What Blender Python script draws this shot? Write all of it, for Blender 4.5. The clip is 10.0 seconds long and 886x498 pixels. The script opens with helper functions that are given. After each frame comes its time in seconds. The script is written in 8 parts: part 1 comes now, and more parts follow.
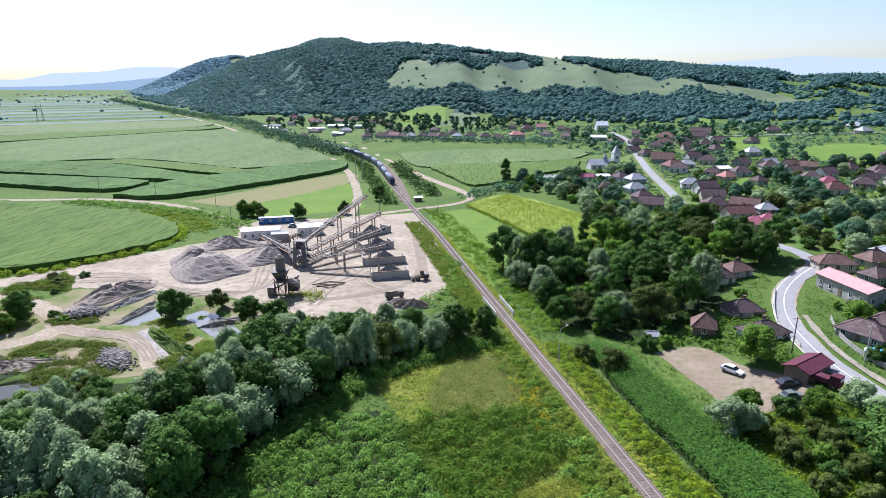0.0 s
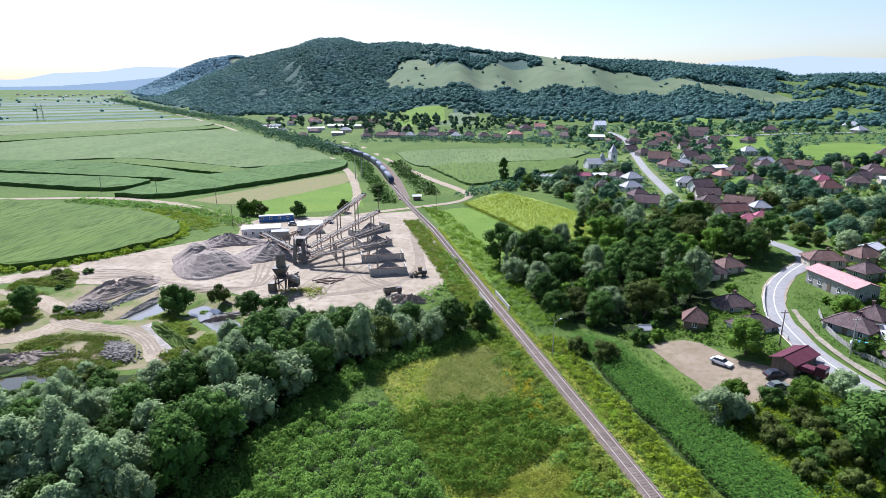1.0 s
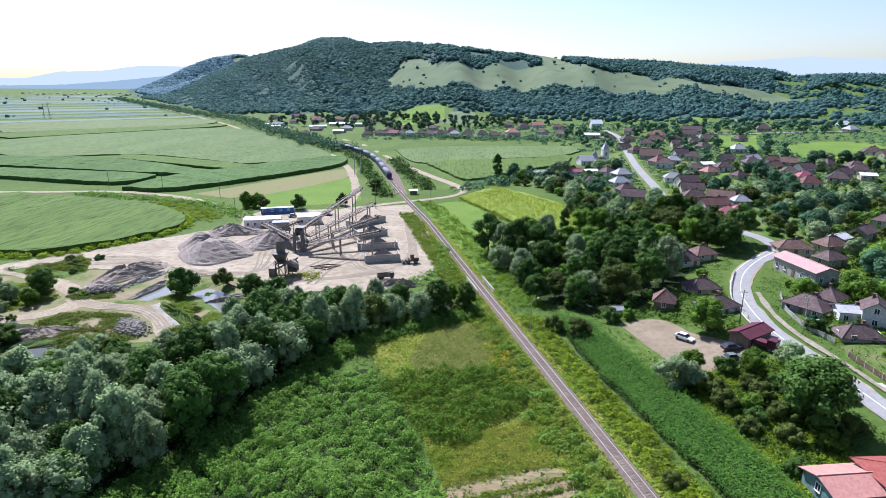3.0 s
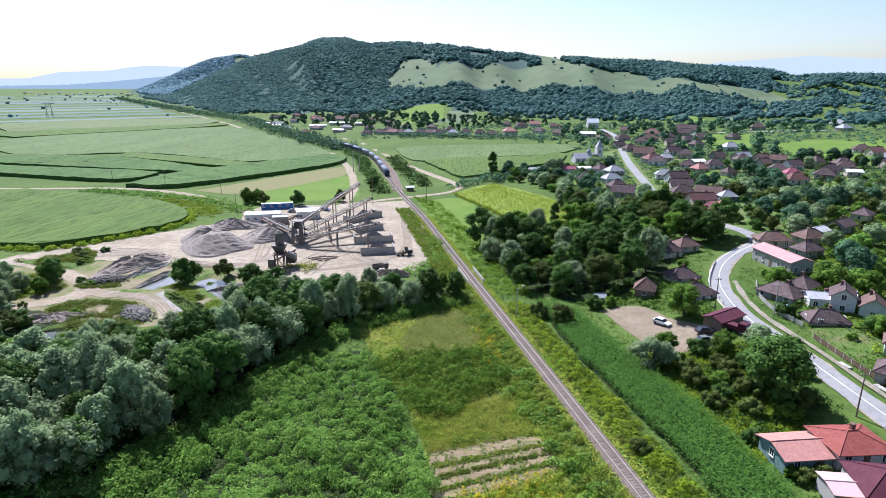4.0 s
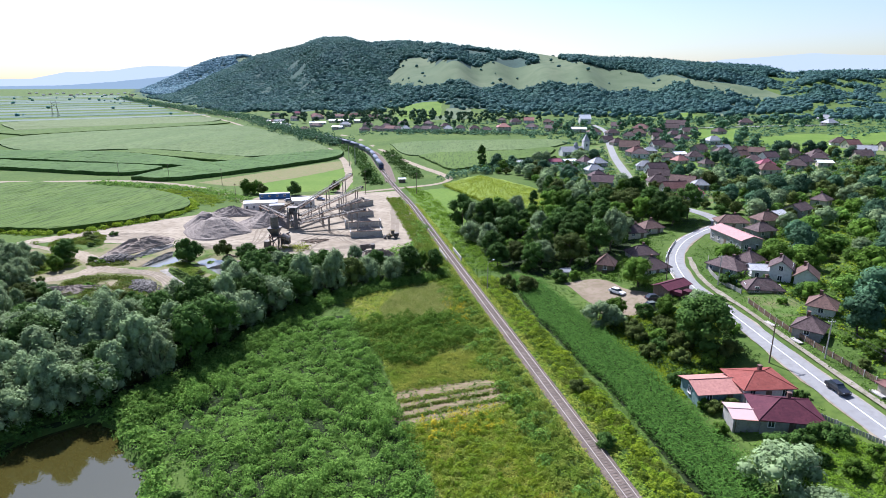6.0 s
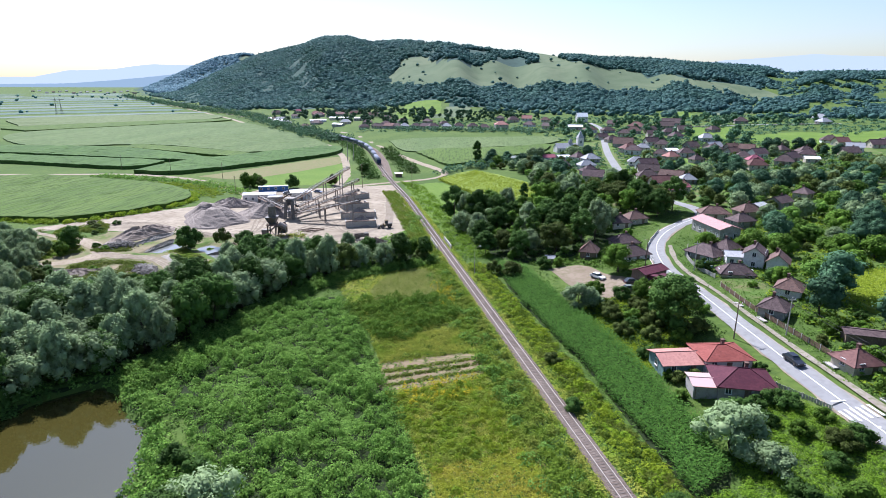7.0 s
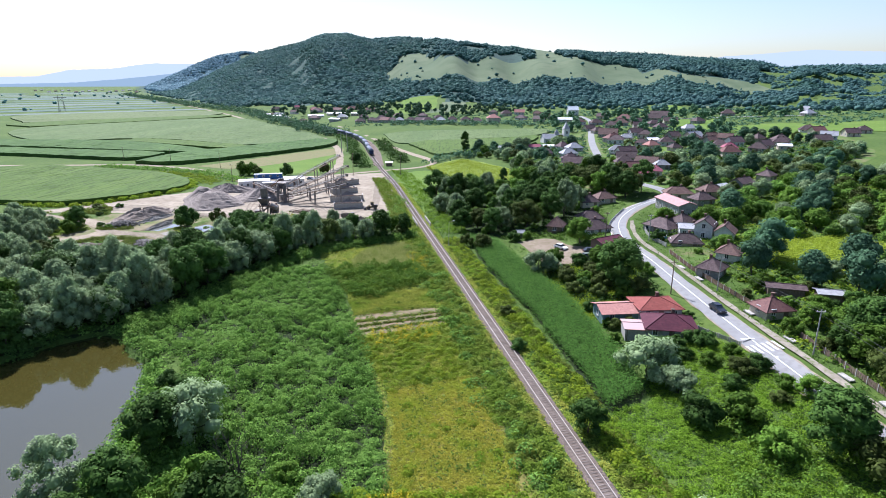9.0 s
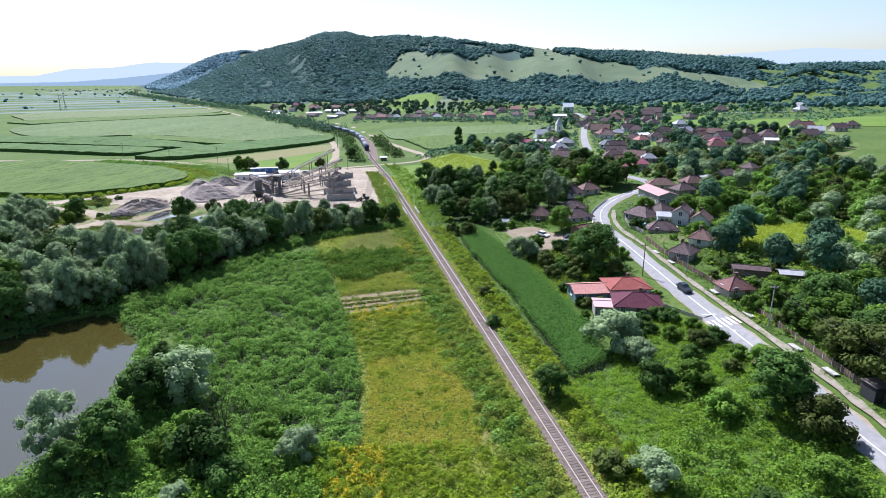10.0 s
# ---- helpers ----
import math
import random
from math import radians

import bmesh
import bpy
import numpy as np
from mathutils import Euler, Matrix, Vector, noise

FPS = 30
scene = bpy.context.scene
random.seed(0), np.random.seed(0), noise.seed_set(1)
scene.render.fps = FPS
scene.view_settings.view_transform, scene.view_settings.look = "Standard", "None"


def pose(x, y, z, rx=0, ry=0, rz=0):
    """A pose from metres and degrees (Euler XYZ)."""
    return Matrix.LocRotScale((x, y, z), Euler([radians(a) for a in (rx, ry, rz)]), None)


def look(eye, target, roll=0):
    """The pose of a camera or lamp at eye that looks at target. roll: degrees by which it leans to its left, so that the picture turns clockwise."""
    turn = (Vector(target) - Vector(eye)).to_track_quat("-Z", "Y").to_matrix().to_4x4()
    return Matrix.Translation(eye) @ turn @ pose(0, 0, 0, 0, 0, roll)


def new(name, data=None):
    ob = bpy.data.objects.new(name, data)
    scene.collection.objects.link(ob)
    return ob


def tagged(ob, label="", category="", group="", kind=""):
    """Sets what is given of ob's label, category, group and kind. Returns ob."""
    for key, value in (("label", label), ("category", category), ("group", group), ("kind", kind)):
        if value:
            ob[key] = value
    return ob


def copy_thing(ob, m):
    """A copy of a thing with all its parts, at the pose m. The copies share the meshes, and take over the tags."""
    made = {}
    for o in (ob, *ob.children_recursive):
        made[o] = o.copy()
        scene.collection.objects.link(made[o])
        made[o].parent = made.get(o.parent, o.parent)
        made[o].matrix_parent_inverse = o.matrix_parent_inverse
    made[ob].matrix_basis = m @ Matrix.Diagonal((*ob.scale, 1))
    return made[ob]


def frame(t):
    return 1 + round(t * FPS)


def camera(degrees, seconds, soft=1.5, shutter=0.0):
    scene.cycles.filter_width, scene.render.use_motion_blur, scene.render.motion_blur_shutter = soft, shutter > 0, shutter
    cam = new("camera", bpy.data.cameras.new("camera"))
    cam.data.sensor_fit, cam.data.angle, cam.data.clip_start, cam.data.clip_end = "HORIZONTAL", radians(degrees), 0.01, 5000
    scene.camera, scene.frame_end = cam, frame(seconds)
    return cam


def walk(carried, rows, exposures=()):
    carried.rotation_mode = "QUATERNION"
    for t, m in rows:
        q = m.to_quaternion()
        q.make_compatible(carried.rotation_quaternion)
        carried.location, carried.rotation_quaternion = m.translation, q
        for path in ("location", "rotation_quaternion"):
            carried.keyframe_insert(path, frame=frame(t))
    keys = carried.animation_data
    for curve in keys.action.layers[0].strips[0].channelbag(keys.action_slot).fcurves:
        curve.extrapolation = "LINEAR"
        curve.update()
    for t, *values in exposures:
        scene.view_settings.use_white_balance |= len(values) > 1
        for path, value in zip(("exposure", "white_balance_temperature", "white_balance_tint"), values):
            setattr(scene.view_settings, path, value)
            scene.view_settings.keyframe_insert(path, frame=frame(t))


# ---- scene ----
cam = camera(74.0, 10.0, soft=0.8)
PATH = [
    (0, (-0.26, 3.274, 56.59), (-0.324, 5.198, 56.047), 0.1),
    (0.5, (0.029, 1.777, 56.553), (-0.034, 3.701, 56.01), 0.1),
    (1, (0.501, 0.1, 56.488), (0.438, 2.024, 55.945), 0.1),
    (1.5, (1.142, -1.932, 56.39), (1.077, -0.008, 55.847), 0.0),
    (2, (2.068, -4.481, 56.237), (2.001, -2.558, 55.694), 0.1),
    (2.5, (3.242, -7.519, 56.11), (3.173, -5.595, 55.566), 0.2),
    (4, (7.553, -18.222, 55.428), (7.478, -16.299, 54.884), 0.2),
    (4.5, (9.297, -22.081, 55.254), (9.22, -20.158, 54.71), 0.1),
    (5, (11.201, -26.046, 55.011), (11.121, -24.124, 54.467), 0.0),
    (5.5, (13.106, -29.98, 54.663), (13.023, -28.058, 54.117), -0.1),
    (7, (18.875, -41.372, 52.353), (18.785, -39.45, 51.805), 0.2),
    (7.5, (20.886, -45.341, 51.688), (20.795, -43.42, 51.139), 0.1),
    (8, (22.938, -49.198, 50.941), (22.844, -47.278, 50.391), 0.1),
    (8.5, (25.089, -52.991, 50.108), (24.993, -51.071, 49.556), -0.0),
    (9, (27.377, -56.567, 49.267), (27.28, -54.648, 48.713), -0.1),
    (9.5, (29.733, -60.009, 48.459), (29.634, -58.09, 47.904), -0.2),
    (10, (32.118, -63.535, 47.756), (32.018, -61.617, 47.198), -0.2),
]
walk(cam, [(t, look(eye, target, roll)) for t, eye, target, roll in PATH], [(0, 1.05, 5650, 18), (10, 1.05, 5650, 18)])

# ---- light and sky ----
SUN_AZ, SUN_EL = radians(-28), radians(48)
world = bpy.data.worlds.new("sky")
scene.world = world
world.use_nodes = True
wn = world.node_tree.nodes
sky = wn.new("ShaderNodeTexSky")
sky.sky_type, sky.sun_disc = "NISHITA", False
sky.sun_elevation, sky.sun_rotation = SUN_EL, SUN_AZ
sky.air_density, sky.dust_density, sky.ozone_density = 1.0, 1.1, 1.0
wn["Background"].inputs["Strength"].default_value = 0.072
world.node_tree.links.new(sky.outputs[0], wn["Background"].inputs["Color"])
sun_dir = Vector((math.sin(SUN_AZ) * math.cos(SUN_EL), math.cos(SUN_AZ) * math.cos(SUN_EL), math.sin(SUN_EL)))
lamp = bpy.data.lights.new("sun", "SUN")
lamp.energy, lamp.angle, lamp.color = 5.0, radians(0.6), (1.0, 0.97, 0.92)
sun = new("sun", lamp)
sun.matrix_world = look(sun_dir * 300, (0, 0, 0))

# ---- materials ----


def surf(name, c1, c2, scale=1.0, rough=0.8, c3=None, scale2=8.0, bump=0.2, dist=0.05, metal=0.0, rand=0.0, where="Object", stretch=(1, 1, 1), turn=0.0, gloss=0.12):
    """Two-scale noise colour with relief. where: Object or Position coordinates."""
    m = bpy.data.materials.new(name)
    m.use_nodes = True
    n, l = m.node_tree.nodes, m.node_tree.links
    b = n["Principled BSDF"]
    b.inputs["Roughness"].default_value, b.inputs["Metallic"].default_value = rough, metal
    b.inputs["Specular IOR Level"].default_value = gloss
    if where == "Position":
        src = n.new("ShaderNodeNewGeometry").outputs["Position"]
    else:
        src = n.new("ShaderNodeTexCoord").outputs["Object"]
    mp = n.new("ShaderNodeMapping")
    mp.inputs["Scale"].default_value = stretch
    mp.inputs["Rotation"].default_value = (0, 0, turn)
    l.new(src, mp.inputs[0])
    n1 = n.new("ShaderNodeTexNoise")
    n1.inputs["Scale"].default_value, n1.inputs["Detail"].default_value = scale, 5
    n2 = n.new("ShaderNodeTexNoise")
    n2.inputs["Scale"].default_value, n2.inputs["Detail"].default_value = scale2, 4
    l.new(mp.outputs[0], n1.inputs["Vector"])
    l.new(mp.outputs[0], n2.inputs["Vector"])
    r1 = n.new("ShaderNodeValToRGB")
    r1.color_ramp.elements[0].position, r1.color_ramp.elements[1].position = 0.35, 0.65
    r1.color_ramp.elements[0].color, r1.color_ramp.elements[1].color = (*c1, 1), (*c2, 1)
    l.new(n1.outputs["Fac"], r1.inputs[0])
    mx = n.new("ShaderNodeMix")
    mx.data_type = "RGBA"
    r2 = n.new("ShaderNodeValToRGB")
    r2.color_ramp.elements[0].position, r2.color_ramp.elements[1].position = 0.45, 0.72
    l.new(n2.outputs["Fac"], r2.inputs[0])
    l.new(r2.outputs[0], mx.inputs["Factor"])
    l.new(r1.outputs[0], mx.inputs["A"])
    c3 = c3 or tuple(0.72 * v for v in c1)
    mx.inputs["B"].default_value = (*c3, 1)
    out = mx.outputs["Result"]
    if rand:
        hs = n.new("ShaderNodeHueSaturation")
        oi = n.new("ShaderNodeObjectInfo")
        mr = n.new("ShaderNodeMapRange")
        mr.inputs["To Min"].default_value, mr.inputs["To Max"].default_value = 1 - rand, 1 + rand
        l.new(oi.outputs["Random"], mr.inputs["Value"])
        l.new(mr.outputs[0], hs.inputs["Value"])
        l.new(out, hs.inputs["Color"])
        out = hs.outputs[0]
    l.new(out, b.inputs["Base Color"])
    if bump:
        bp = n.new("ShaderNodeBump")
        bp.inputs["Strength"].default_value, bp.inputs["Distance"].default_value = bump, dist
        l.new(n2.outputs["Fac"], bp.inputs["Height"])
        l.new(bp.outputs[0], b.inputs["Normal"])
    return m


def foliage(name, dark, light, through_light=0.35, spread=0.34, patch=0.0, patch_scale=0.06, third=None, even=0.5):
    """Leaves: colour varies leaf by leaf, plant by plant and, with patch, over the ground."""
    m = bpy.data.materials.new(name)
    m.use_nodes = True
    n, l = m.node_tree.nodes, m.node_tree.links
    n.remove(n["Principled BSDF"])
    geo, oi = n.new("ShaderNodeNewGeometry"), n.new("ShaderNodeObjectInfo")
    ramp = n.new("ShaderNodeValToRGB")
    mid = [(a + b) / 2 for a, b in zip(dark, light)]
    dark, light = [m_ + (a - m_) * even for a, m_ in zip(dark, mid)], [m_ + (a - m_) * even for a, m_ in zip(light, mid)]
    ramp.color_ramp.elements[0].color, ramp.color_ramp.elements[1].color = (*dark, 1), (*light, 1)
    l.new(geo.outputs["Random Per Island"], ramp.inputs[0])
    out = ramp.outputs[0]
    if patch:
        nz, mx, rp = n.new("ShaderNodeTexNoise"), n.new("ShaderNodeMix"), n.new("ShaderNodeValToRGB")
        nz.inputs["Scale"].default_value, nz.inputs["Detail"].default_value = patch_scale, 4
        l.new(geo.outputs["Position"], nz.inputs["Vector"])
        rp.color_ramp.elements[0].position, rp.color_ramp.elements[1].position = 0.42, 0.62
        rp.color_ramp.elements[1].color = (patch, patch, patch, 1)
        l.new(nz.outputs["Fac"], rp.inputs[0])
        mx.data_type = "RGBA"
        l.new(rp.outputs[0], mx.inputs["Factor"])
        l.new(out, mx.inputs["A"])
        mx.inputs["B"].default_value = (*(third or light), 1)
        out = mx.outputs["Result"]
    hs, mr = n.new("ShaderNodeHueSaturation"), n.new("ShaderNodeMapRange")
    mr.inputs["To Min"].default_value, mr.inputs["To Max"].default_value = 1 - spread, 1 + spread
    l.new(oi.outputs["Random"], mr.inputs["Value"])
    l.new(mr.outputs[0], hs.inputs["Value"])
    l.new(out, hs.inputs["Color"])
    d, tr, mix = n.new("ShaderNodeBsdfPrincipled"), n.new("ShaderNodeBsdfTranslucent"), n.new("ShaderNodeMixShader")
    d.inputs["Roughness"].default_value = 0.7
    d.inputs["Specular IOR Level"].default_value = 0.04
    l.new(hs.outputs[0], d.inputs["Base Color"])
    l.new(hs.outputs[0], tr.inputs["Color"])
    mix.inputs[0].default_value = through_light
    l.new(d.outputs[0], mix.inputs[1])
    l.new(tr.outputs[0], mix.inputs[2])
    l.new(mix.outputs[0], n["Material Output"].inputs["Surface"])
    return m


def plain(name, c, rough=0.6, metal=0.0):
    m = bpy.data.materials.new(name)
    m.use_nodes = True
    b = m.node_tree.nodes["Principled BSDF"]
    b.inputs["Base Color"].default_value, b.inputs["Roughness"].default_value, b.inputs["Metallic"].default_value = (*c, 1), rough, metal
    return m


M = {}
M["grass"] = surf("ground_grass", (0.058, 0.10, 0.018), (0.088, 0.13, 0.026), 0.03, 0.95, (0.046, 0.08, 0.016), 0.6, 0.6, 0.3, where="Position")
M["meadow"] = surf("dry_meadow", (0.115, 0.14, 0.02), (0.17, 0.17, 0.035), 0.12, 0.95, (0.09, 0.12, 0.02), 1.3, 0.7, 0.25, where="Position")
M["hill_meadow"] = surf("dry_hill_pasture", (0.088, 0.122, 0.064), (0.115, 0.143, 0.078), 0.008, 0.95, (0.072, 0.105, 0.052), 0.035, 0.3, 0.5, where="Position")
M["ochre"] = surf("ochre_meadow", (0.13, 0.125, 0.03), (0.19, 0.165, 0.05), 0.15, 0.95, (0.10, 0.11, 0.025), 1.5, 0.6, 0.2, where="Position")
M["mown"] = surf("mown_meadow", (0.09, 0.155, 0.022), (0.122, 0.185, 0.03), 0.05, 0.95, (0.072, 0.125, 0.016), 0.9, 0.4, 0.15, where="Position")
M["tilled"] = surf("tilled_soil", (0.175, 0.13, 0.08), (0.23, 0.175, 0.105), 0.3, 0.95, (0.10, 0.12, 0.04), 0.9, 0.8, 0.2, where="Position", stretch=(0.3, 1.6, 1), turn=-0.28)
M["soil_strip"] = surf("tilled_strip", (0.19, 0.155, 0.08), (0.15, 0.16, 0.06), 0.25, 0.95, (0.11, 0.13, 0.045), 1.1, 0.7, 0.2, where="Position")
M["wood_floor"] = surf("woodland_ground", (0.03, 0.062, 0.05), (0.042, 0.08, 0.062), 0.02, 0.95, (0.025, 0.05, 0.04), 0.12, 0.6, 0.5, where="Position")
# soil colour darkened to deepen the shade beneath plants
M["under"] = surf("shade_dark_soil", (0.016, 0.026, 0.008), (0.028, 0.045, 0.012), 0.15, 0.95, (0.013, 0.018, 0.007), 1.0, 0.6, 0.3, where="Position")
M["sand"] = surf("yard_sand", (0.245, 0.203, 0.148), (0.33, 0.282, 0.213), 0.09, 0.95, (0.20, 0.163, 0.115), 0.45, 0.6, 0.25, where="Position")
M["damp"] = surf("damp_sand", (0.195, 0.16, 0.118), (0.235, 0.197, 0.15), 0.2, 0.95, (0.165, 0.135, 0.098), 1.4, 0.5, 0.15, where="Position")
M["pale_silt"] = surf("pale_silt", (0.215, 0.198, 0.172), (0.31, 0.29, 0.26), 0.3, 0.95, (0.19, 0.168, 0.14), 1.3, 0.9, 0.35, where="Position")
M["dirt"] = surf("dirt_track", (0.25, 0.205, 0.145), (0.31, 0.262, 0.195), 0.2, 0.95, (0.195, 0.158, 0.105), 1.4, 0.4, 0.1, where="Position")
M["worn"] = surf("worn_sandy_grass", (0.225, 0.182, 0.12), (0.075, 0.12, 0.02), 0.11, 0.95, (0.175, 0.145, 0.08), 0.7, 0.5, 0.2, where="Position")
M["garden"] = surf("garden_ground", (0.06, 0.115, 0.02), (0.10, 0.15, 0.035), 0.08, 0.95, (0.15, 0.13, 0.065), 0.22, 0.6, 0.3, where="Position")
M["earth"] = surf("brown_earth", (0.225, 0.183, 0.147), (0.29, 0.243, 0.203), 0.2, 0.95, (0.175, 0.142, 0.112), 1.0, 0.7, 0.3, where="Position")
M["gravel"] = surf("grey_gravel", (0.225, 0.19, 0.165), (0.285, 0.245, 0.21), 0.18, 0.95, (0.165, 0.138, 0.118), 1.6, 0.6, 0.2, where="Position")
M["ballast"] = surf("track_ballast", (0.135, 0.105, 0.085), (0.18, 0.142, 0.117), 0.3, 0.95, (0.095, 0.072, 0.056), 3.0, 0.8, 0.12, where="Position")
M["asphalt"] = surf("pale_asphalt", (0.215, 0.213, 0.21), (0.25, 0.247, 0.24), 0.1, 0.85, (0.19, 0.187, 0.182), 0.9, 0.1, 0.02, where="Position")
M["paint"] = surf("road_paint", (0.72, 0.72, 0.70), (0.8, 0.8, 0.78), 1.0, 0.7, (0.55, 0.55, 0.53), 3.0, 0.05, 0.01, where="Position")
M["paving"] = surf("footpath_concrete", (0.22, 0.19, 0.15), (0.28, 0.245, 0.20), 0.3, 0.9, (0.13, 0.14, 0.07), 1.2, 0.2, 0.03, where="Position")
M["concrete"] = surf("concrete", (0.36, 0.34, 0.31), (0.44, 0.42, 0.38), 0.5, 0.85, (0.24, 0.22, 0.20), 2.5, 0.2, 0.03)
M["dark_concrete"] = surf("stained_concrete", (0.23, 0.205, 0.18), (0.31, 0.28, 0.25), 0.4, 0.9, (0.15, 0.13, 0.115), 1.8, 0.25, 0.04)
M["broken_stone"] = surf("grey_broken_stone", (0.15, 0.138, 0.125), (0.225, 0.21, 0.19), 0.5, 0.95, (0.10, 0.09, 0.08), 1.2, 0.3, 0.05, where="Position")
M["lot"] = surf("bare_lot", (0.175, 0.135, 0.095), (0.225, 0.18, 0.13), 0.12, 0.95, (0.15, 0.13, 0.075), 0.7, 0.4, 0.12, where="Position")
M["rail"] = plain("worn_rail_steel", (0.36, 0.31, 0.27), 0.42, 0.5)
M["rust"] = surf("rusty_steel", (0.16, 0.105, 0.075), (0.23, 0.165, 0.125), 0.7, 0.8, (0.11, 0.07, 0.05), 3.0, 0.1, 0.02, metal=0.2)
M["sleeper"] = surf("weathered_sleeper", (0.165, 0.138, 0.118), (0.13, 0.106, 0.09), 1.5, 0.9, (0.10, 0.08, 0.066), 4.0, 0.2, 0.02, rand=0.25)
M["steel"] = surf("grey_painted_steel", (0.135, 0.122, 0.108), (0.19, 0.173, 0.153), 0.4, 0.6, (0.12, 0.092, 0.07), 1.6, 0.05, 0.01, metal=0.2)
M["dark_steel"] = surf("dark_machine_steel", (0.07, 0.075, 0.08), (0.12, 0.12, 0.12), 0.5, 0.6, (0.13, 0.09, 0.06), 2.0, 0.05, 0.01, metal=0.3)
M["belt"] = plain("conveyor_belt_rubber", (0.13, 0.12, 0.11), 0.8)
M["white"] = surf("white_plaster", (0.60, 0.59, 0.56), (0.66, 0.65, 0.62), 0.4, 0.8, (0.50, 0.48, 0.45), 1.7, 0.05, 0.01)
M["white_metal"] = surf("white_sheet_roof", (0.74, 0.75, 0.76), (0.80, 0.80, 0.80), 0.3, 0.4, (0.62, 0.62, 0.60), 1.2, 0.05, 0.01)
M["cream"] = surf("cream_plaster", (0.45, 0.40, 0.31), (0.52, 0.47, 0.37), 0.4, 0.85, (0.37, 0.32, 0.25), 1.5, 0.05, 0.01, rand=0.12)
M["grey_wall"] = surf("grey_render", (0.31, 0.295, 0.27), (0.38, 0.365, 0.34), 0.4, 0.9, (0.24, 0.225, 0.20), 1.5, 0.08, 0.01, rand=0.15)
M["teal_wall"] = surf("teal_board_wall", (0.14, 0.22, 0.21), (0.19, 0.28, 0.27), 0.6, 0.85, (0.10, 0.15, 0.14), 2.0, 0.08, 0.01)
M["wood"] = surf("weathered_boards", (0.16, 0.115, 0.085), (0.22, 0.165, 0.125), 0.8, 0.85, (0.11, 0.08, 0.06), 3.0, 0.1, 0.02, stretch=(4, 4, 0.6))
M["glass"] = plain("window_glass", (0.03, 0.04, 0.05), 0.08)
M["frame_white"] = plain("white_window_frame", (0.75, 0.75, 0.73), 0.5)


def tiles(name, c1, c2, row=0.33, worn=(0.12, 0.07, 0.06), amount=0.35):
    """Roof covering in courses: colour wear and a course relief that runs level round the roof."""
    m = surf(name, c1, c2, 0.7, 0.75, worn, 2.2, 0.0, rand=0.12)
    n, l = m.node_tree.nodes, m.node_tree.links
    tc = n.new("ShaderNodeTexCoord")
    wv = n.new("ShaderNodeTexWave")
    wv.wave_type, wv.bands_direction, wv.wave_profile = "BANDS", "Z", "SAW"
    wv.inputs["Scale"].default_value = 0.314 / (row * 0.6)
    wv.inputs["Distortion"].default_value = 0.6
    l.new(tc.outputs["Object"], wv.inputs["Vector"])
    bp = n.new("ShaderNodeBump")
    bp.inputs["Strength"].default_value, bp.inputs["Distance"].default_value = amount, 0.05
    l.new(wv.outputs["Fac"], bp.inputs["Height"])
    l.new(bp.outputs[0], n["Principled BSDF"].inputs["Normal"])
    return m


M["roof_red"] = tiles("bright_red_roof", (0.225, 0.062, 0.05), (0.27, 0.082, 0.066), 0.4, (0.18, 0.054, 0.045))
M["roof_brick"] = tiles("brick_red_tiles", (0.155, 0.074, 0.065), (0.20, 0.104, 0.09), 0.4, (0.115, 0.062, 0.056))
M["roof_salmon"] = tiles("salmon_roof", (0.34, 0.165, 0.14), (0.40, 0.20, 0.165), 0.4, (0.29, 0.14, 0.115))
M["roof_maroon"] = tiles("maroon_sheet_roof", (0.075, 0.022, 0.034), (0.10, 0.03, 0.042), 0.4, (0.065, 0.02, 0.03))
M["roof_brown"] = tiles("old_brown_tiles", (0.09, 0.062, 0.06), (0.135, 0.098, 0.092), 0.35, (0.06, 0.042, 0.042))
M["roof_rust"] = tiles("weathered_orange_tiles", (0.125, 0.074, 0.062), (0.175, 0.112, 0.092), 0.35, (0.082, 0.054, 0.048))
M["roof_grey"] = tiles("grey_sheet_roof", (0.33, 0.33, 0.345), (0.41, 0.41, 0.42), 0.5, (0.27, 0.26, 0.26))
M["roof_plum"] = tiles("weathered_plum_tiles", (0.085, 0.055, 0.058), (0.13, 0.088, 0.088), 0.35, (0.065, 0.046, 0.048))
M["roof_pink"] = tiles("faded_pink_sheet_roof", (0.40, 0.225, 0.215), (0.45, 0.265, 0.25), 0.5, (0.36, 0.20, 0.19), 0.2)
M["roof_sheet"] = plain("faded_rose_sheet", (0.5, 0.34, 0.32), 0.3)
M["roof_magenta"] = tiles("crimson_sheet_roof", (0.27, 0.085, 0.11), (0.34, 0.115, 0.145), 0.5, (0.23, 0.075, 0.10), 0.2)

M["leaf"] = foliage("broad_leaves", (0.024, 0.056, 0.012), (0.085, 0.155, 0.03), 0.2)
M["leaf_bright"] = foliage("bright_leaves", (0.045, 0.10, 0.011), (0.15, 0.255, 0.033), 0.22)
M["leaf_olive"] = foliage("olive_leaves", (0.034, 0.052, 0.011), (0.12, 0.155, 0.036), 0.2)
M["leaf_willow"] = foliage("silvery_willow_leaves", (0.135, 0.20, 0.092), (0.31, 0.395, 0.19), 0.26, spread=0.22)
# blue in the hill woods' leaf colour imitates haze over the distance
M["leaf_far_haze"] = foliage("haze_tinted_wood_leaves", (0.07, 0.15, 0.15), (0.13, 0.25, 0.215), 0.35, patch=0.5, patch_scale=0.012, third=(0.09, 0.19, 0.135), even=0.8)
